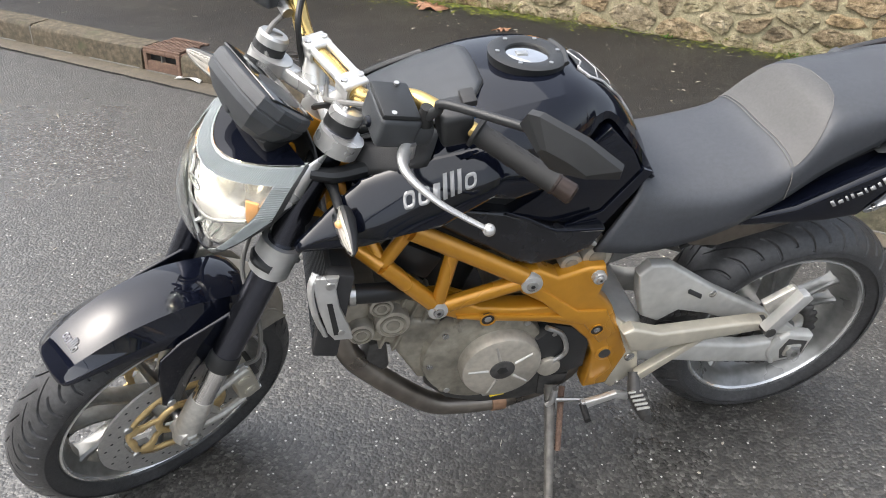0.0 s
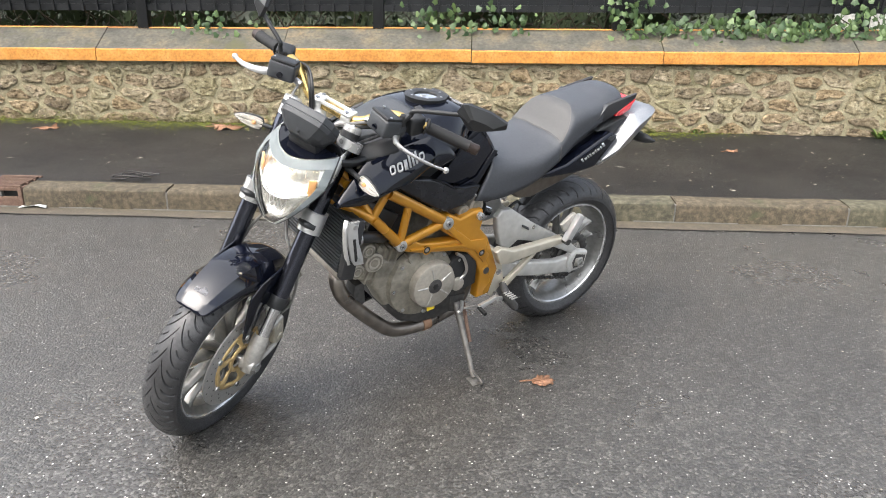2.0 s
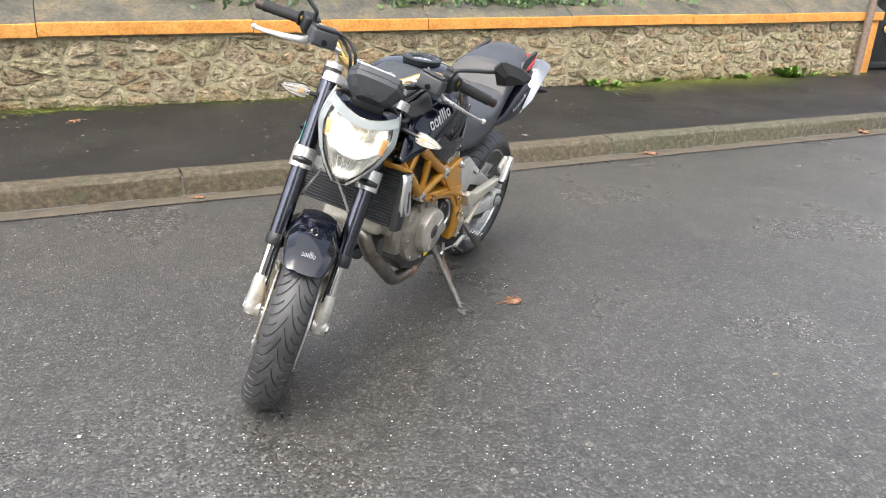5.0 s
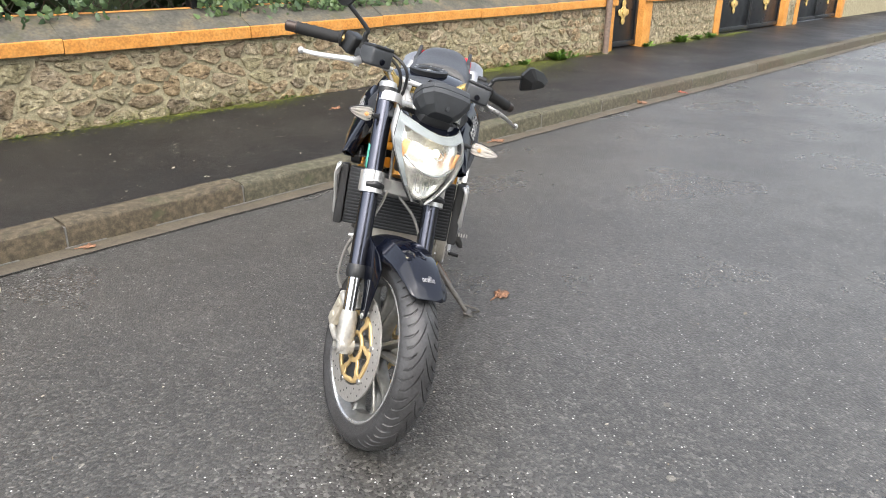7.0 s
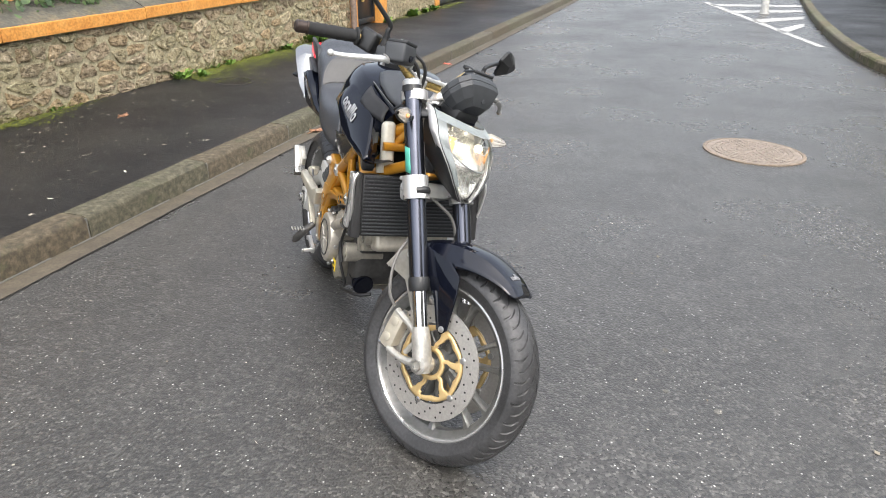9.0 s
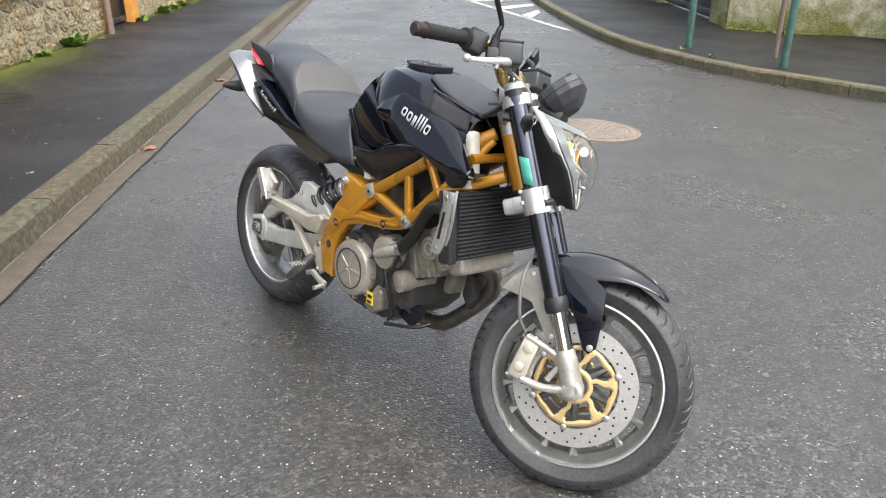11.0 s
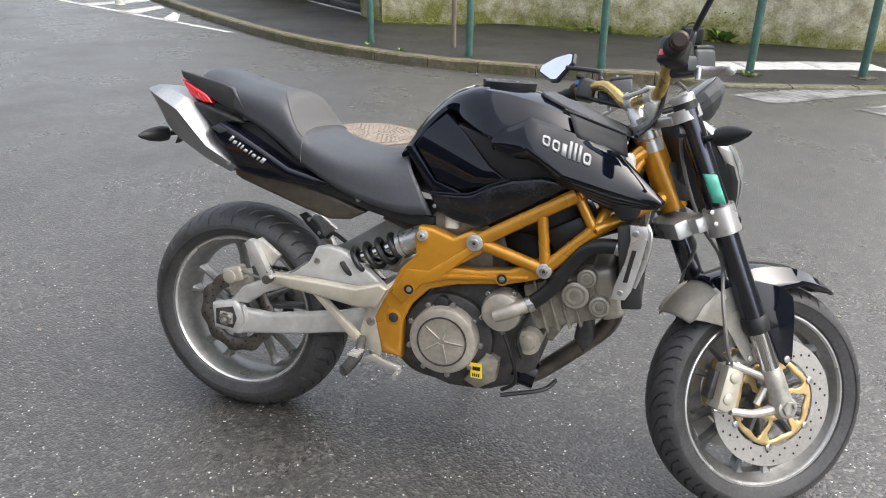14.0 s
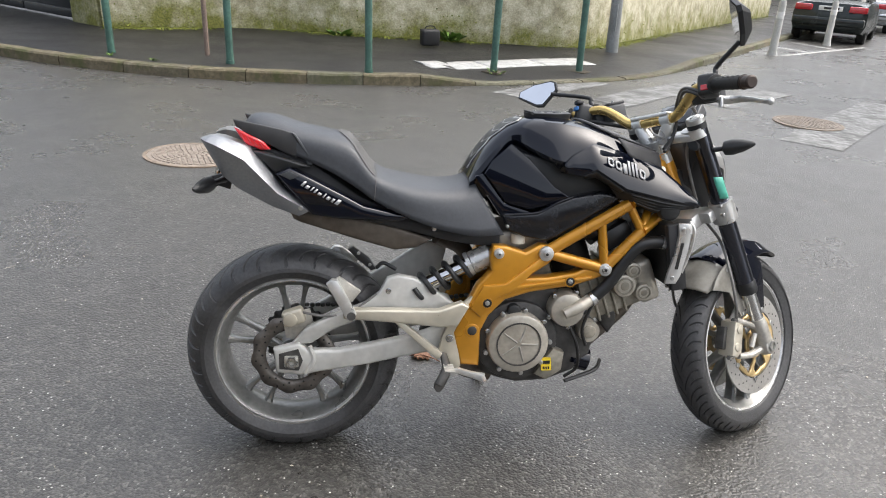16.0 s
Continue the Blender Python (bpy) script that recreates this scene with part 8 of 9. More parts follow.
# -- frame --
for s in (-1, 1):
    y = s * 0.150
    plate = [(0.553, 0.622), (0.563, 0.648), (0.598, 0.648), (0.655, 0.629), (0.698, 0.652), (0.735, 0.645), (0.742, 0.615), (0.722, 0.594), (0.660, 0.553), (0.722, 0.556), (0.800, 0.568), (0.866, 0.600), (0.900, 0.600), (0.906, 0.575), (0.880, 0.556), (0.846, 0.543), (0.800, 0.530), (0.672, 0.511), (0.602, 0.490), (0.556, 0.443), (0.534, 0.396), (0.533, 0.290), (0.478, 0.296), (0.453, 0.395), (0.487, 0.466), (0.522, 0.535), (0.560, 0.575)]
    side = part("frame_plate", prism(plate, s * 0.112, s * 0.158, 0.009, seg=3), "gold_frame", bike, "gold cast frame side plate")
    # raised web along the plate
    part("frame_web", prism([(0.500, 0.470), (0.538, 0.535), (0.600, 0.540), (0.700, 0.618), (0.722, 0.612), (0.640, 0.535), (0.850, 0.560), (0.848, 0.550), (0.650, 0.524), (0.580, 0.500), (0.532, 0.440)], s * 0.150, s * 0.165, 0.006), "gold_frame", side)
    for a, b2, r in (((0.712, y, 0.627), (0.945, s * 0.158, 0.768), 0.0175), ((0.945, s * 0.158, 0.768), (1.075, s * 0.045, 0.868), 0.0175), ((0.712, y, 0.627), (0.884, s * 0.154, 0.580), 0.0155), ((0.886, s * 0.154, 0.590), (0.868, s * 0.156, 0.718), 0.0135), ((0.884, s * 0.154, 0.580), (0.990, s * 0.150, 0.688), 0.0165), ((0.990, s * 0.150, 0.688), (1.135, s * 0.050, 0.765), 0.0165), ((0.945, s * 0.15, 0.768), (0.990, s * 0.148, 0.690), 0.0125), ((0.99, s * 0.148, 0.690), (1.075, s * 0.05, 0.850), 0.012)):
        part("frame_tube", rod(a, b2, r, 18), "gold_frame", bike, "gold painted frame tube")
    for x, z, r in ((0.712, 0.627, 0.021), (0.886, 0.580, 0.019), (0.577, 0.628, 0.014)):
        boss = part("frame_boss", disc((x, s * 0.170, z), r, 0.03, 24, 0.003, s), "silver", side, "silver bolt boss")
        part("boss_bolt", disc((x, s * 0.174, z), r * 0.55, 0.012, 16, 0.002, s), "steel", boss)
        # socket is a flat black disc, its shade painted on
        part("socket", disc((x, s * 0.1745, z), r * 0.22, 0.004, 6, 0, s), "ink_and_holes", boss)
    for x, z, r in ((0.549, 0.484, 0.013), (0.786, 0.545, 0.013)):
        part("frame_hole", lathe([(r + 0.003, 0), (r + 0.003, s * 0.002), (r, s * 0.002), (r, 0)], 24, None, (x, s * 0.1655, z), True), "gold_frame", side, "raised rim of a bolt hole")
        # no hole is cut: a black disc paints the recess's shade
        part("hole_floor", disc((x, s * 0.1662, z), r, 0.006, 20, 0, s), "ink_and_holes", side, "black disc painted as the shade of a bolt recess")
        part("hole_screw", disc((x, s * 0.1672, z), r * 0.55, 0.004, 12, 0.001, s), "steel", side)
    piv = part("pivot_recess", disc((0.509, s * 0.1595, 0.400), 0.021, 0.012, 28, 0.002, s), "gold_frame", side)
    part("pivot_bolt", disc((0.509, s * 0.1605, 0.400), 0.014, 0.01, 20, 0.002, s), "engine_dark", piv, "dark swingarm pivot bolt")
part("steering_head", rod((1.165, 0, 0.735), (1.078, 0, 0.905), 0.033, 24), "gold_frame", bike, "gold steering head tube")
part("frame_tube", rod((1.07, -0.12, 0.80), (1.07, 0.12, 0.80), 0.013, 14), "gold_frame", bike, "gold painted frame tube")

# -- engine --
bm = prism([(0.548, 0.250), (0.600, 0.228), (0.655, 0.214), (0.750, 0.218), (0.830, 0.248), (0.880, 0.300), (0.892, 0.400), (0.850, 0.480), (0.740, 0.520), (0.620, 0.500), (0.545, 0.420)], -0.110, 0.115, 0.016, seg=3)
case = part("crankcase", bm, "engine_dark", bike, "dark cast crankcase")
part("sump", prism([(0.60, 0.235), (0.66, 0.200), (0.76, 0.204), (0.84, 0.255), (0.80, 0.28), (0.62, 0.28)], -0.07, 0.08, 0.01), "engine", case)
# front cylinder, lying forwards
cyl_m = pose(0.865, 0, 0.455, 0, -20, 0)
bm = box((0.085, 0, 0.012), (0.20, 0.215, 0.125), bevel=0.012, seg=2)
cylinder = part("front_cylinder", bm, "engine", case, "grey cast front cylinder", m=cyl_m)
for k in range(4):
    part("cylinder_fin", box((0.02 + 0.028 * k, 0, 0.012), (0.007, 0.232, 0.140), bevel=0.002), "engine", cylinder, m=cyl_m)
head_b = box((0.185, 0, 0.010), (0.065, 0.225, 0.135), bevel=0.018, seg=3)
part("cylinder_head", head_b, "cover", cylinder, "lighter cast cylinder head", m=cyl_m)
for s in (-1, 1):
    for x, z, r, d in ((0.962, 0.520, 0.034, 0.020), (1.022, 0.500, 0.026, 0.016), (0.985, 0.566, 0.024, 0.014)):
        boss = part("cam_cover_boss", disc((x, s * 0.135, z), r, 0.05, 28, 0.005, s), "cover", cylinder)
        part("boss_ring", lathe([(r * 0.75, 0), (r * 0.75, s * 0.003), (r * 0.62, s * 0.003), (r * 0.62, 0)], 28, None, (x, s * 0.1352, z), True), "engine", boss)
        part("boss_plug", disc((x, s * 0.1365, z), r * 0.40, 0.008, 20, 0.002, s), "engine", boss)
# rear cylinder, standing
bm = box((0.680, 0, 0.575), (0.13, 0.19, 0.17), (0, -12, 0), 0.012)
rear_cyl = part("rear_cylinder", bm, "engine", case, "grey cast rear cylinder")
bm = box((0.655, 0, 0.655), (0.15, 0.20, 0.07), (0, -12, 0), 0.018, seg=3)
part("cylinder_head", bm, "cover", rear_cyl)
for x, z, r in ((0.575, 0.652, 0.030), (0.625, 0.640, 0.022)):
    part("cam_cover_boss", disc((x, 0.135, z), r, 0.05, 28, 0.005, 1), "cover", rear_cyl)
    part("boss_plug", disc((x, 0.137, z), r * 0.6, 0.01, 24, 0.003, 1), "engine", rear_cyl)
# clutch cover, right
base = part("clutch_case", disc((0.648, -0.130, 0.355), 0.122, 0.05, 48, 0.010, -1), "engine_dark", case, "dark clutch housing")
cc = part("clutch_cover", disc((0.645, -0.170, 0.360), 0.090, 0.055, 56, 0.012, -1), "cover", base, "round grey clutch cover with a star relief")
part("cover_rim", lathe([(0.066, 0), (0.066, -0.0035), (0.062, -0.0035), (0.062, 0)], 48, None, (0.645, -0.1695, 0.360), True), "engine_dark", cc)
bm = bmesh.new()
for i in range(5):
    a = 2 * math.pi * i / 5 + 0.35
    tube([(0.645 + 0.008 * math.sin(a), -0.1705, 0.360 + 0.008 * math.cos(a)), (0.645 + 0.056 * math.sin(a), -0.1705, 0.360 + 0.056 * math.cos(a))], [0.0042, 0.0026], 8, 1, bm, 0.6)
part("star_relief", bm, "cast_alloy", cc)
for i in range(9):
    a = 2 * math.pi * i / 9 + 0.2
    bolt((0.645 + 0.097 * math.sin(a), -0.155, 0.360 + 0.097 * math.cos(a)), -1, 0.007, cc)
part("oil_filler", disc((0.632, -0.150, 0.452), 0.020, 0.03, 20, 0.004, -1), "black_satin", base, "black oil filler plug")
part("case_corner", prism([(0.700, 0.255), (0.740, 0.235), (0.785, 0.265), (0.790, 0.320), (0.755, 0.335), (0.730, 0.300)], -0.145, -0.10, 0.008), "engine", base)
st = part("sticker", prism([(0.722, 0.268), (0.752, 0.268), (0.748, 0.308), (0.718, 0.308)], -0.1485, -0.1455, 0), "yellow", base, "yellow oil sticker with black figures")
part("sticker_mark", box((0.736, -0.149, 0.294), (0.020, 0.001, 0.010), bevel=0), "ink_and_holes", st)
for k in range(4):
    part("letter_bar", box((0.7275 + 0.0052 * k, -0.149, 0.276), (0.0034, 0.001, 0.009)), "ink_and_holes", st)
wp = part("water_pump", disc((0.788, -0.160, 0.455), 0.052, 0.06, 40, 0.014, -1), "cover", case, "round cast water pump cover")
part("pump_snout", tube([(0.775, -0.168, 0.448), (0.815, -0.165, 0.468), (0.858, -0.150, 0.488)], [0.015, 0.018, 0.018], 16, 4), "cover", wp)
for i in range(5):
    a = 2 * math.pi * i / 5 + 0.5
    bolt((0.788 + 0.056 * math.sin(a), -0.145, 0.455 + 0.056 * math.cos(a)), -1, 0.007, wp)
part("hose_clip", tube([(0.852, -0.151, 0.485), (0.866, -0.148, 0.492)], 0.021, 18, 1), "steel", wp)
part("coolant_hose", tube([(0.858, -0.150, 0.488), (0.905, -0.152, 0.535), (0.945, -0.155, 0.600), (0.985, -0.160, 0.648), (1.040, -0.165, 0.660), (1.075, -0.165, 0.655)], 0.018, 16, 6), "hose", bike, "black rubber coolant hose")
part("coolant_hose", tube([(0.930, 0.12, 0.60), (0.985, 0.150, 0.625), (1.030, 0.165, 0.640), (1.068, 0.165, 0.640)], 0.018, 16, 6), "hose", bike, "black rubber coolant hose")
part("hose_clip", tube([(1.045, -0.165, 0.660), (1.056, -0.165, 0.658)], 0.0205, 18, 1), "steel", bike)
part("hose_clip", tube([(1.040, 0.165, 0.640), (1.051, 0.165, 0.640)], 0.0205, 18, 1), "steel", bike)
part("starter_motor", rod((0.860, -0.145, 0.385), (0.860, -0.02, 0.385), 0.032, 24), "cover", case)
part("starter_cap", disc((0.860, -0.150, 0.385), 0.020, 0.012, 20, 0.003, -1), "engine", case)
part("oil_filter", rod((0.820, -0.075, 0.285), (0.880, -0.075, 0.270), 0.036, 24), "black_gloss", case, "black oil filter canister")
bm = bmesh.new()
tube([(0.80, -0.150, 0.40), (0.825, -0.150, 0.34), (0.835, -0.13, 0.27), (0.80, -0.12, 0.235)], 0.005, 8, 5, bm)
tube([(0.86, -0.152, 0.47), (0.835, -0.155, 0.40), (0.85, -0.15, 0.345)], 0.005, 8, 5, bm)
part("wiring", bm, "hose", bike, "thin black engine wiring")
part("cable_loop", tube([(0.80, -0.130, 0.225), (0.90, -0.10, 0.245), (0.93, -0.06, 0.26)], 0.006, 8, 4), "hose", bike)
# generator cover, left
base = part("generator_case", disc((0.770, 0.140, 0.405), 0.130, 0.06, 48, 0.016, 1), "engine", case, "grey cast generator housing")
gc = part("generator_cover", disc((0.738, 0.172, 0.399), 0.086, 0.06, 56, 0.012, 1), "cover", base, "round grey generator cover with ribs")
part("plug", disc((0.738, 0.175, 0.399), 0.027, 0.012, 32, 0.004, 1), "engine_dark", gc, "dark centre plug")
# a black hexagon on the plug paints the shade of its socket
part("plug_hex_shade", disc((0.738, 0.1765, 0.399), 0.012, 0.006, 6, 0.001, 1), "ink_and_holes", gc)
for i in range(5):
    a = 2 * math.pi * i / 5 + 0.3
    part("cover_rib", tube([(0.738 + 0.030 * math.sin(a), 0.1715, 0.399 + 0.030 * math.cos(a)), (0.738 + 0.072 * math.sin(a), 0.1715, 0.399 + 0.072 * math.cos(a))], [0.0045, 0.003], 8, 1, None, 0.7), "cast_alloy", gc)
for i in range(8):
    a = 2 * math.pi * i / 8 + 0.1
    bolt((0.765 + 0.118 * math.sin(a), 0.142, 0.405 + 0.118 * math.cos(a)), 1, 0.007, base)
for i in range(7):
    a = 2 * math.pi * i / 7 + 0.6
    boss = part("case_boss", disc((0.765 + 0.118 * math.sin(a), 0.139, 0.405 + 0.118 * math.cos(a)), 0.013, 0.05, 16, 0.003, 1), "engine", base)
for k in range(4):
    part("case_fin", box((0.700 + 0.045 * k, 0.135, 0.528 - 0.006 * k), (0.008, 0.030, 0.030), (0, 20, 0), 0.002), "engine", base)
part("gasket_line", lathe([(0.1315, 0.0), (0.1315, -0.004), (0.1295, -0.004), (0.1295, 0.0)], 56, None, (0.770, 0.112, 0.405), True), "engine_dark", base)
part("sprocket_cover", prism([(0.545, 0.470), (0.630, 0.490), (0.668, 0.450), (0.660, 0.360), (0.600, 0.330), (0.540, 0.350)], 0.08, 0.150, 0.012), "black_satin", case, "black front sprocket cover")
for x, z in ((0.560, 0.455), (0.630, 0.465), (0.640, 0.370)):
    bolt((x, 0.151, z), 1, 0.006, case)
part("clutch_pipe", tube([(0.66, 0.165, 0.505), (0.620, 0.160, 0.475), (0.600, 0.158, 0.420), (0.625, 0.155, 0.385)], 0.0055, 8, 5), "steel", bike, "thin metal clutch line")
part("slave_cylinder", disc((0.628, 0.160, 0.372), 0.026, 0.05, 24, 0.005, 1), "cover", case)
part("oil_sticker", prism([(0.715, 0.295), (0.745, 0.290), (0.750, 0.312), (0.718, 0.318)], 0.150, 0.153, 0), "yellow", base, "small yellow oil sticker")
part("side_casting", prism([(0.840, 0.330), (0.900, 0.330), (0.950, 0.420), (0.945, 0.520), (0.860, 0.500)], 0.02, 0.120, 0.02, seg=3), "engine", case)
part("oil_cooler", prism([(0.965, 0.430), (1.000, 0.420), (1.010, 0.350), (0.985, 0.310), (0.955, 0.350)], 0.03, 0.09, 0.01), "engine_dark", case)
part("header_pipe", tube([(1.030, 0.030, 0.470), (1.052, 0.055, 0.440), (1.038, 0.075, 0.385), (0.985, 0.084, 0.325), (0.905, 0.088, 0.250), (0.849, 0.086, 0.206), (0.780, 0.080, 0.186), (0.690, 0.078, 0.186), (0.560, 0.060, 0.200)], 0.0250, 20, 7), "header", bike, "heat-tinted exhaust header pipe")
part("header_clamp", tube([(0.680, 0.077, 0.187), (0.712, 0.0785, 0.1855)], 0.0290, 20, 1), "copper", bike, "coppery exhaust clamp")
part("header_flange", tube([(1.018, 0.024, 0.488), (1.032, 0.032, 0.468)], [0.034, 0.030], 20, 1), "steel", bike)
part("collector", tube([(0.60, 0.05, 0.185), (0.52, 0.03, 0.215), (0.45, 0.0, 0.30)], [0.030, 0.034, 0.030], 18, 5), "muffler_box", bike)
# airbox and intake take the darkest black, painting in the shade inside the frame
part("airbox", box((0.80, 0, 0.71), (0.30, 0.20, 0.13), bevel=0.03, seg=3), "rubber", bike, "black airbox inside the frame, its shade deepened by the colour")
for s in (-1, 1):
    part("coil_pack", box((0.93, s * 0.095, 0.665), (0.10, 0.05, 0.06), (0, -30, 0), 0.01), "black_satin", bike)
part("intake", rod((0.85, 0, 0.52), (0.80, 0, 0.66), 0.06, 24), "rubber", bike)
part("breather_reservoir", tube([(0.640, -0.115, 0.648), (0.640, -0.115, 0.675)], [0.020, 0.020], 16, 1), "white_plastic", bike, "small milky fluid reservoir")

# -- radiator --
rad_m = pose(1.078, 0, 0.622, 0, -9, 0)
bm = box((0, 0, 0), (0.036, 0.345, 0.185), bevel=0.004)
radiator = part("radiator", bm, "black_satin", bike, "black finned radiator", m=rad_m)
for k in range(17):
    bm = bmesh.new()
    box((0.021, 0, -0.084 + 0.0105 * k), (0.010, 0.335, 0.0034), (0, 0, 0), 0, bm)
    part("fin", bm, "grey_plastic", radiator, m=rad_m)
for s in (-1, 1):
    part("side_tank", box((0.004, s * 0.188, 0), (0.046, 0.028, 0.195), bevel=0.006), "black_matt", radiator, m=rad_m)
    cheek = [(1.071, 0.722), (1.108, 0.724), (1.114, 0.704), (1.106, 0.640), (1.092, 0.572), (1.080, 0.549), (1.048, 0.548), (1.052, 0.575), (1.070, 0.640), (1.076, 0.690)]
    if s > 0:
        cheek = [(x, 0.724 - (0.724 - z) * 0.84) for x, z in cheek]
    guard_p = part("radiator_cheek", prism(cheek, s * 0.200, s * 0.212, 0.004, seg=2), "silver", radiator, "silver alloy radiator side cover")
    # the slot is not cut; a black strip paints its shade
    part("cheek_slot_shade", prism([(1.083, 0.668), (1.092, 0.668), (1.081, 0.592), (1.071, 0.592)], s * 0.2105, s * 0.2128, 0), "ink_and_holes", guard_p, "black strip painted as the shade of a slot")
    bolt((1.086, s * 0.2135, 0.706), s, 0.008, guard_p)
    bolt((1.068, s * 0.2135, 0.596 if s > 0 else 0.566), s, 0.007, guard_p)
    edge_l = [(1.108, s * 0.196, 0.724), (1.118, s * 0.208, 0.700), (1.112, s * 0.205, 0.640), (1.096, s * 0.199, 0.580)]
    part("cheek_edge", tube(edge_l, 0.007, 8, 4, None, 0.6), "silver", guard_p)
part("expansion_tank", box((1.052, -0.102, 0.805), (0.034, 0.040, 0.130), (0, -8, 6), 0.012, seg=3), "white_plastic", bike, "milky white coolant expansion tank")
part("expansion_neck", rod((1.07, -0.120, 0.72), (1.06, -0.120, 0.75), 0.012, 12), "white_plastic", bike)
part("horn", disc((1.06, -0.175, 0.752), 0.030, 0.03, 24, 0.006, -1), "black_satin", bike, "round black horn")

# -- swingarm, shock, hugger --
for s in (-1, 1):
    main = [(-0.052, 0.344), (0.020, 0.362), (0.045, 0.340), (0.130, 0.338), (0.341, 0.378), (0.470, 0.420), (0.480, 0.360), (0.420, 0.330), (0.327, 0.316), (0.221, 0.293), (0.060, 0.270), (0.030, 0.262), (-0.046, 0.272)]
    arm = part("swingarm_side", prism(main, s * 0.098, s * 0.132, 0.010, seg=3), "swingarm", bike, "silver grey cast swingarm side")
    brace = [(-0.004, 0.352), (0.041, 0.403), (0.118, 0.440), (0.205, 0.474), (0.246, 0.505), (0.268, 0.548), (0.300, 0.556), (0.345, 0.548), (0.400, 0.516), (0.460, 0.470), (0.470, 0.430), (0.400, 0.418), (0.330, 0.444), (0.262, 0.452), (0.200, 0.430), (0.117, 0.397), (0.055, 0.356)]
    if s > 0:
        brace = [(-0.020, 0.345), (0.060, 0.405), (0.121, 0.440), (0.269, 0.522), (0.395, 0.604), (0.440, 0.606), (0.462, 0.580), (0.448, 0.520), (0.425, 0.462), (0.381, 0.440), (0.340, 0.468), (0.265, 0.448), (0.130, 0.392), (0.055, 0.356)]
    part("swingarm_brace", prism(brace, s * 0.092, s * 0.122, 0.008, seg=3), "swingarm", arm)
    part("adjuster_recess", prism([(-0.036, 0.332), (0.018, 0.345), (0.030, 0.310), (0.018, 0.280), (-0.036, 0.286)], s * 0.1315, s * 0.1335, 0), "engine_dark", arm, "dark chain adjuster recess")
    part("axle_block", box((-0.002, s * 0.134, 0.309), (0.040, 0.012, 0.034), bevel=0.004), "cast_alloy", arm)
    part("axle_nut", lathe([(0.010, 0), (0.017, 0), (0.017, s * 0.012), (0.010, s * 0.012)], 6, None, (0.0, s * 0.138, 0.309), True), "steel", arm)
    part("arm_rib", tube([(0.050, s * 0.130, 0.352), (0.060, s * 0.131, 0.31), (0.035, s * 0.130, 0.270)], 0.007, 8, 4), "swingarm", arm)
    if s > 0:
        # flat black oval on the brace stands for a shaded opening
        part("oval_hole_shade", tube([(0.300, s * 0.1225, 0.510), (0.335, s * 0.1225, 0.530)], 0.008, 10, 1, None, 0.25), "ink_and_holes", arm)
    bolt((0.272, s * 0.1235, 0.510), s, 0.009, arm)
part("swingarm_bridge", box((0.440, 0, 0.395), (0.075, 0.22, 0.085), bevel=0.02, seg=3), "swingarm", bike)
part("pivot_shaft", rod((0.509, -0.15, 0.400), (0.509, 0.15, 0.400), 0.018, 20), "steel", bike)
sa, sb = Vector((0.574, -0.098, 0.615)), Vector((0.322, -0.090, 0.490))
sd = (sb - sa).normalized()
shock = part("rear_shock", rod(sa + sd * 0.05, sb, 0.023, 20), "chrome", bike, "rear shock absorber with a black coil spring")
part("shock_body", tube([sa, sa + sd * 0.010, sa + sd * 0.012, sa + sd * 0.070, sa + sd * 0.072], [0.018, 0.024, 0.034, 0.034, 0.028], 24, 1), "silver", shock, "bare alloy shock top")
part("preload_ring", tube([sa + sd * 0.072, sa + sd * 0.084], 0.037, 24, 1), "silver", shock)
side_v = sd.orthogonal().normalized()
up_v = sd.cross(side_v)
coil = [sa + sd * (0.088 + 0.160 * i / 60) + (side_v * math.cos(2 * math.pi * 4.2 * i / 60) + up_v * math.sin(2 * math.pi * 4.2 * i / 60)) * 0.035 for i in range(61)]
part("spring", tube(coil, 0.0075, 10, 3), "black_satin", shock, "black coil spring")
part("shock_eye", rod(sb + Vector((0, -0.025, 0)), sb + Vector((0, 0.02, 0)), 0.018, 18), "silver", shock)
hugger = part("hugger", prism([(0.158, 0.604), (0.173, 0.611), (0.219, 0.577), (0.241, 0.544), (0.225, 0.54), (0.185, 0.575)], -0.012, 0.012, 0.003), "black_satin", bike, "small black bracket above the rear tyre")
part("hugger_rod", tube([(0.241, 0.0, 0.544), (0.262, 0.0, 0.560), (0.300, 0.0, 0.540)], 0.006, 8, 4), "black_satin", hugger)
for x, z in ((0.189, 0.593), (0.222, 0.558)):
    bolt((x, -0.0125, z), -1, 0.006, hugger)
part("rear_caliper", box((0.005, -0.094, 0.430), (0.062, 0.040, 0.046), (0, -18, 0), 0.010, seg=3), "beige_alloy", bike, "small gold rear brake caliper")
part("caliper_cap", disc((-0.004, -0.118, 0.425), 0.020, 0.012, 20, 0.004, -1), "beige_alloy", bike)
part("caliper_bracket", prism([(-0.03, 0.43), (0.05, 0.45), (0.06, 0.40), (0.02, 0.35), (-0.02, 0.36)], -0.085, -0.079, 0.003), "cast_alloy", bike)
part("brake_hose", tube([(0.03, -0.105, 0.445), (0.09, -0.115, 0.437), (0.16, -0.118, 0.445), (0.24, -0.115, 0.50)], 0.004, 8, 5), "cable", bike)

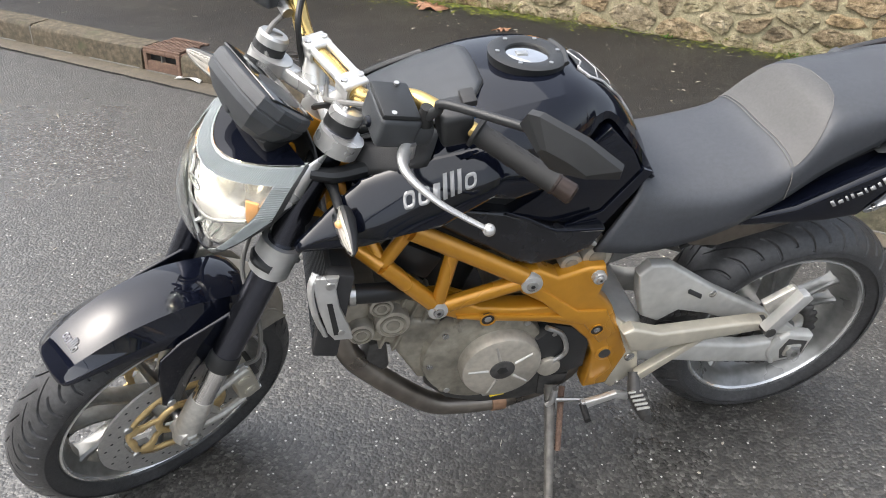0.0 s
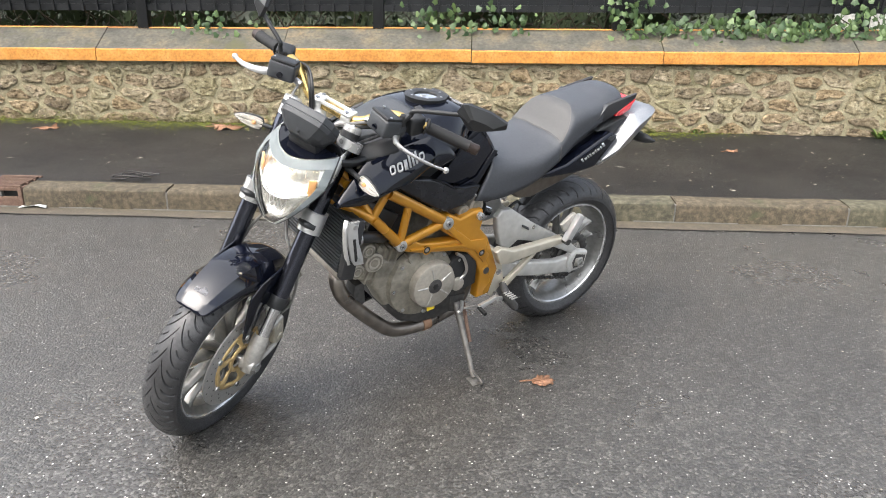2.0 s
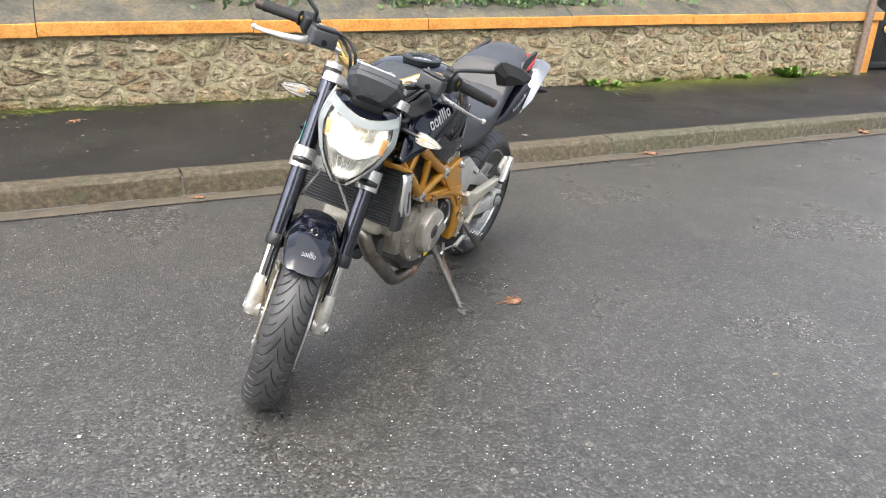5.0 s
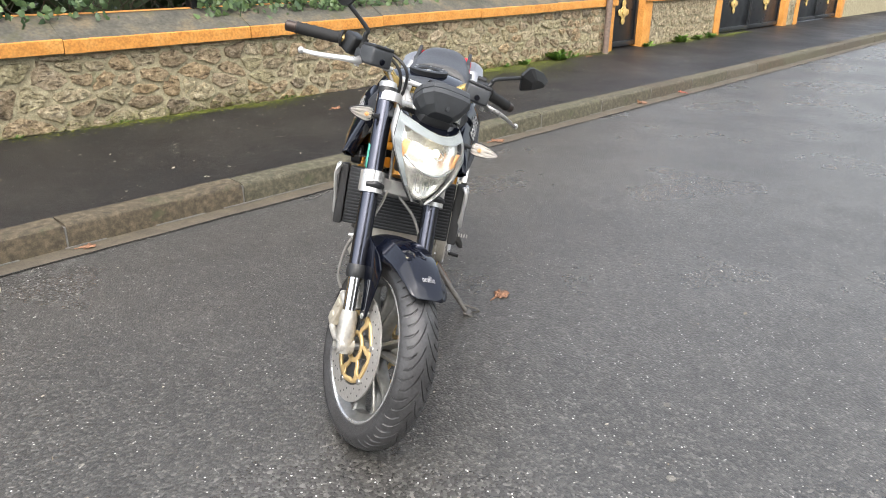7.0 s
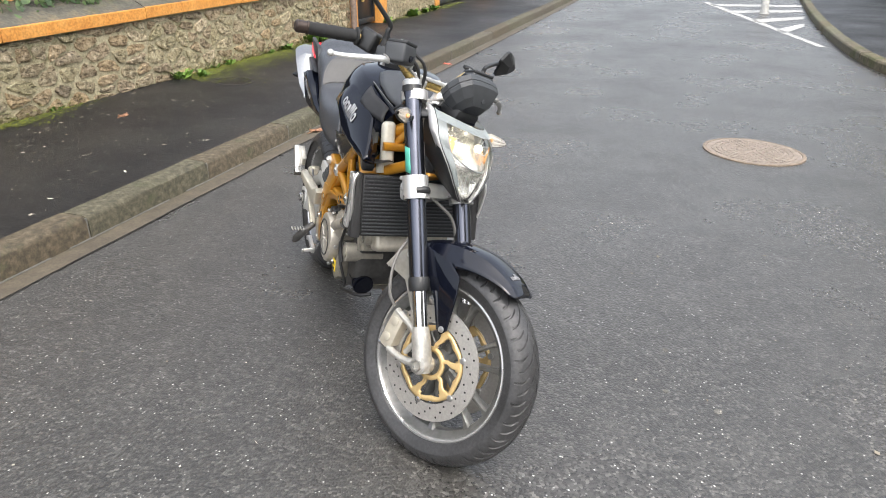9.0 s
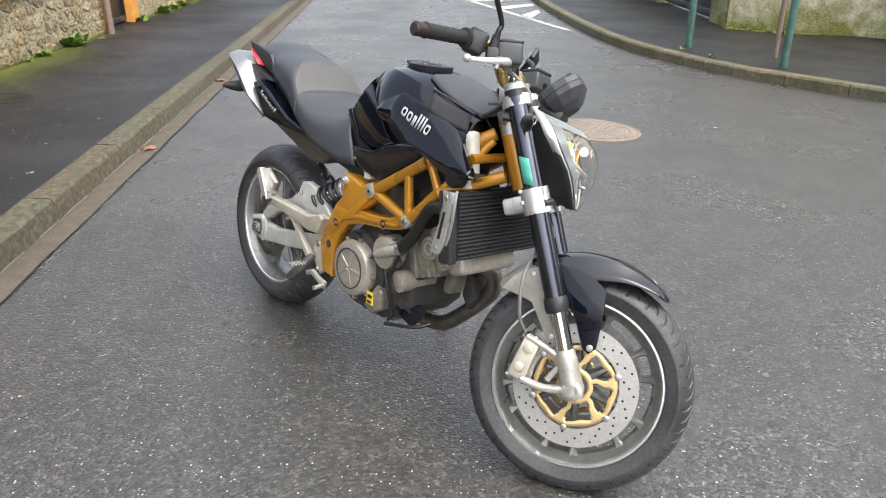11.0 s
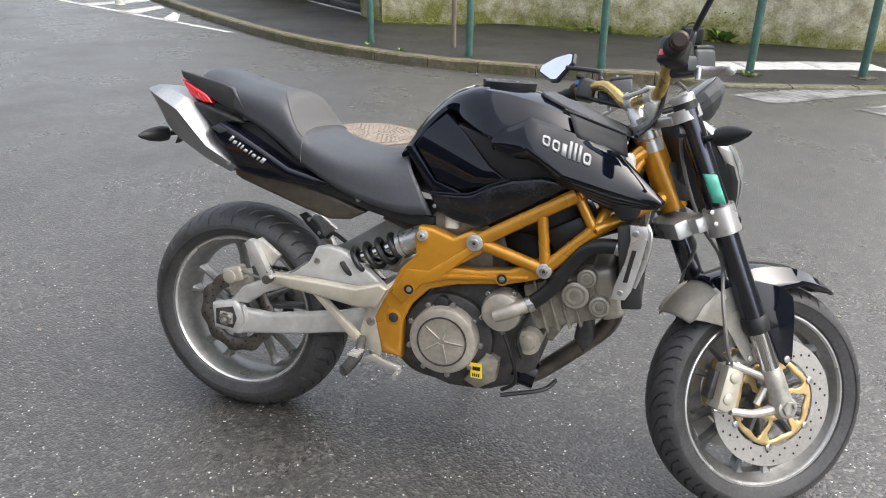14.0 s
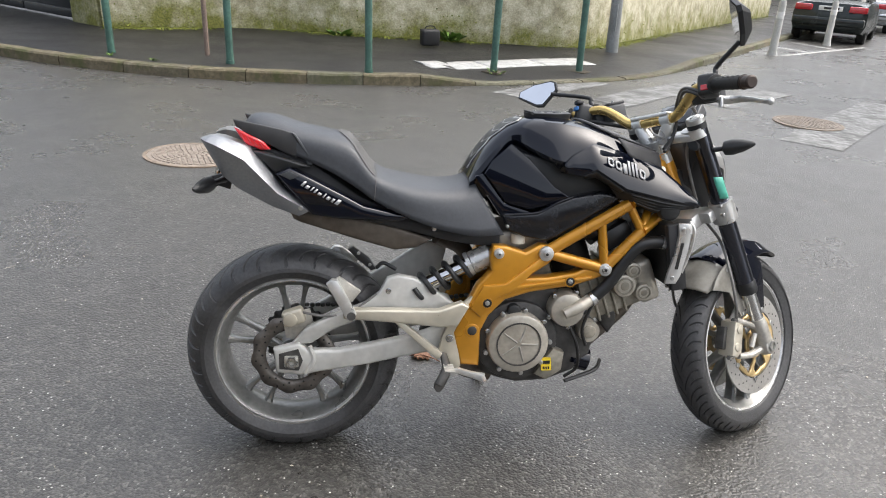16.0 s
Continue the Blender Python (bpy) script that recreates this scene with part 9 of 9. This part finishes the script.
# -- foot pegs, levers, stand --
for s in (-1, 1):
    bar = [(0.144, 0.467), (0.155, 0.477), (0.276, 0.474), (0.411, 0.47), (0.474, 0.492), (0.496, 0.479), (0.465, 0.424), (0.419, 0.419), (0.29, 0.435), (0.146, 0.449)]
    hanger = part("footrest_hanger", prism(bar, s * 0.152, s * 0.184, 0.007, seg=3), "beige_alloy", bike, "champagne alloy footrest hanger")
    part("hanger_strut", prism([(0.284, 0.437), (0.31, 0.436), (0.426, 0.336), (0.409, 0.32)], s * 0.156, s * 0.178, 0.004), "beige_alloy", hanger)
    part("heel_plate", prism([(0.458, 0.46), (0.52, 0.515), (0.512, 0.456), (0.473, 0.393), (0.48, 0.29), (0.462, 0.276), (0.41, 0.328), (0.427, 0.39)], s * 0.138, s * 0.156, 0.005), "beige_alloy", hanger)
    bolt((0.445, s * 0.160, 0.378), s, 0.012, hanger)
    bolt((0.450, s * 0.160, 0.292), s, 0.007, hanger)
    # pillion peg folded up: alloy bar with a flap
    part("pillion_peg", prism([(0.101, 0.556), (0.115, 0.568), (0.131, 0.567), (0.181, 0.47), (0.155, 0.454)], s * 0.182, s * 0.208, 0.005), "silver", hanger, "folded pillion footrest")
    part("peg_plate", prism([(0.128, 0.567), (0.137, 0.569), (0.193, 0.529), (0.169, 0.497), (0.152, 0.513)], s * 0.168, s * 0.184, 0.003), "cast_alloy", hanger)
    part("peg_joint", rod((0.167, s * 0.165, 0.466), (0.167, s * 0.210, 0.466), 0.012, 16), "engine_dark", hanger)
    # rider's peg with a ribbed tread
    part("rider_peg", tube([(0.427, s * 0.165, 0.333), (0.432, s * 0.205, 0.303), (0.408, s * 0.228, 0.264), (0.405, s * 0.240, 0.262)], [0.012, 0.016, 0.016, 0.010], 12, 3, None, 0.8), "engine_dark", hanger, "ribbed rider footrest")
    for k in range(5):
        part("tread_rib", rod((0.422, s * (0.205 + 0.011 * k), 0.317), (0.450, s * (0.205 + 0.011 * k), 0.315), 0.003, 6), "cast_alloy", hanger)
    foot_lever = part("brake_pedal" if s < 0 else "gear_lever", prism([(0.431, 0.285), (0.468, 0.3), (0.503, 0.288), (0.546, 0.279), (0.54, 0.254), (0.508, 0.268), (0.468, 0.282), (0.437, 0.27)], s * 0.178, s * 0.192, 0.003), "silver", bike, "silver alloy foot lever")
    part("toe_peg", rod((0.540, s * 0.186, 0.269), (0.542, s * 0.228, 0.265), 0.0075, 12), "silver" if s < 0 else "rubber", foot_lever)
part("shift_rod", rod((0.470, 0.178, 0.262), (0.600, 0.165, 0.270), 0.0045, 8), "steel", bike, "thin gear linkage rod")
part("shift_arm", tube([(0.600, 0.160, 0.300), (0.604, 0.166, 0.268), (0.615, 0.164, 0.255)], 0.007, 8, 3), "steel", bike)
P0, P1 = Vector((0.590, 0.115, 0.262)), Vector((0.620, 0.302, 0.066))
stand = part("side_stand", tube([P0, P0.lerp(P1, 0.12), P0.lerp(P1, 0.9), P1], [0.019, 0.0125, 0.0105, 0.010], 14, 3), "worn_steel", bike, "bare metal side stand on the road")
part("stand_bracket", prism([(0.555, 0.295), (0.625, 0.300), (0.620, 0.235), (0.580, 0.225)], 0.09, 0.120, 0.006), "engine_dark", stand)
bm = box((0.620, 0.312, 0.058), (0.050, 0.040, 0.009), (-12, 0, 0), 0.003)
part("stand_foot", bm, "worn_steel", stand)
part("stand_loop", tube([P0.lerp(P1, 0.88), (0.625, 0.345, 0.085), (0.622, 0.352, 0.072), (0.618, 0.325, 0.062)], 0.004, 8, 5), "worn_steel", stand)
part("stand_spring", tube([P0 + Vector((-0.025, 0.01, 0.0)), P0.lerp(P1, 0.55) + Vector((-0.02, 0.0, 0))], 0.007, 10, 1), "rust_drain", stand)

# -- cables, hoses and stickers --
for line, r, mt, words in (
        ([(1.075, -0.125, 1.015), (1.118, -0.11, 0.985), (1.135, -0.06, 0.90), (1.165, -0.05, 0.80), (1.215, -0.045, 0.70), (1.255, -0.075, 0.62), (1.245, -0.112, 0.52), (1.262, -0.115, 0.425), (1.285, -0.098, 0.385)], 0.0045, "cable", "grey braided brake hose"),
        ([(1.205, 0.0, 0.69), (1.262, 0.055, 0.645), (1.262, 0.112, 0.55), (1.265, 0.115, 0.43), (1.285, 0.098, 0.385)], 0.0045, "cable", "grey braided brake hose"),
        ([(1.075, 0.125, 1.015), (1.105, 0.06, 0.985), (1.085, 0.02, 0.955), (1.03, -0.06, 0.93)], 0.0045, "cable", "grey clutch hose"),
        ([(1.000, -0.225, 1.03), (1.04, -0.13, 1.06), (1.085, -0.07, 1.03), (1.075, -0.055, 0.94), (1.03, -0.06, 0.90)], 0.005, "hose", "black throttle cable"),
        ([(1.000, -0.225, 1.02), (1.03, -0.14, 1.05), (1.075, -0.085, 1.02), (1.070, -0.065, 0.94), (1.02, -0.07, 0.89)], 0.005, "hose", "black throttle cable"),
        ([(1.005, 0.225, 1.025), (1.055, 0.13, 0.995), (1.09, 0.06, 0.97), (1.10, 0.01, 0.93)], 0.006, "hose", "black wiring sleeve")):
    part("hose", tube(line, r, 8, 6), mt, bike, words, m=STEER)
c = leg(0.790, -0.1318, 0.004)
st = part("sticker", sheet([[leg(z, -0.105) + Vector((0.0272 * math.sin(a) - 0.0, -0.0272 * math.cos(a), 0.0)) for a in (-0.95, -0.70, -0.45, -0.20, 0.05, 0.25)] for z in (0.752, 0.772, 0.795, 0.815)]), "teal", bike, "teal sticker on the fork tube", 60, FORK)
solid(st, 0.001, 1)

# ---- single stones of the garden walls ----
rubble(wall, -12, 6.87, band_z, WALL_V, 11, 0.205, 0.10, (-4.2, 6.9), 0.215)
rubble(wall2, 8.19, 10.48, lambda u: 0.87, WALL_V, 12, 0.22, 0.13, (0, 0), 0.215)
rubble(wall3, 14.12, 14.54, lambda u: 0.93, WALL_V, 13, 0.22, 0.13, (0, 0), 0.215)
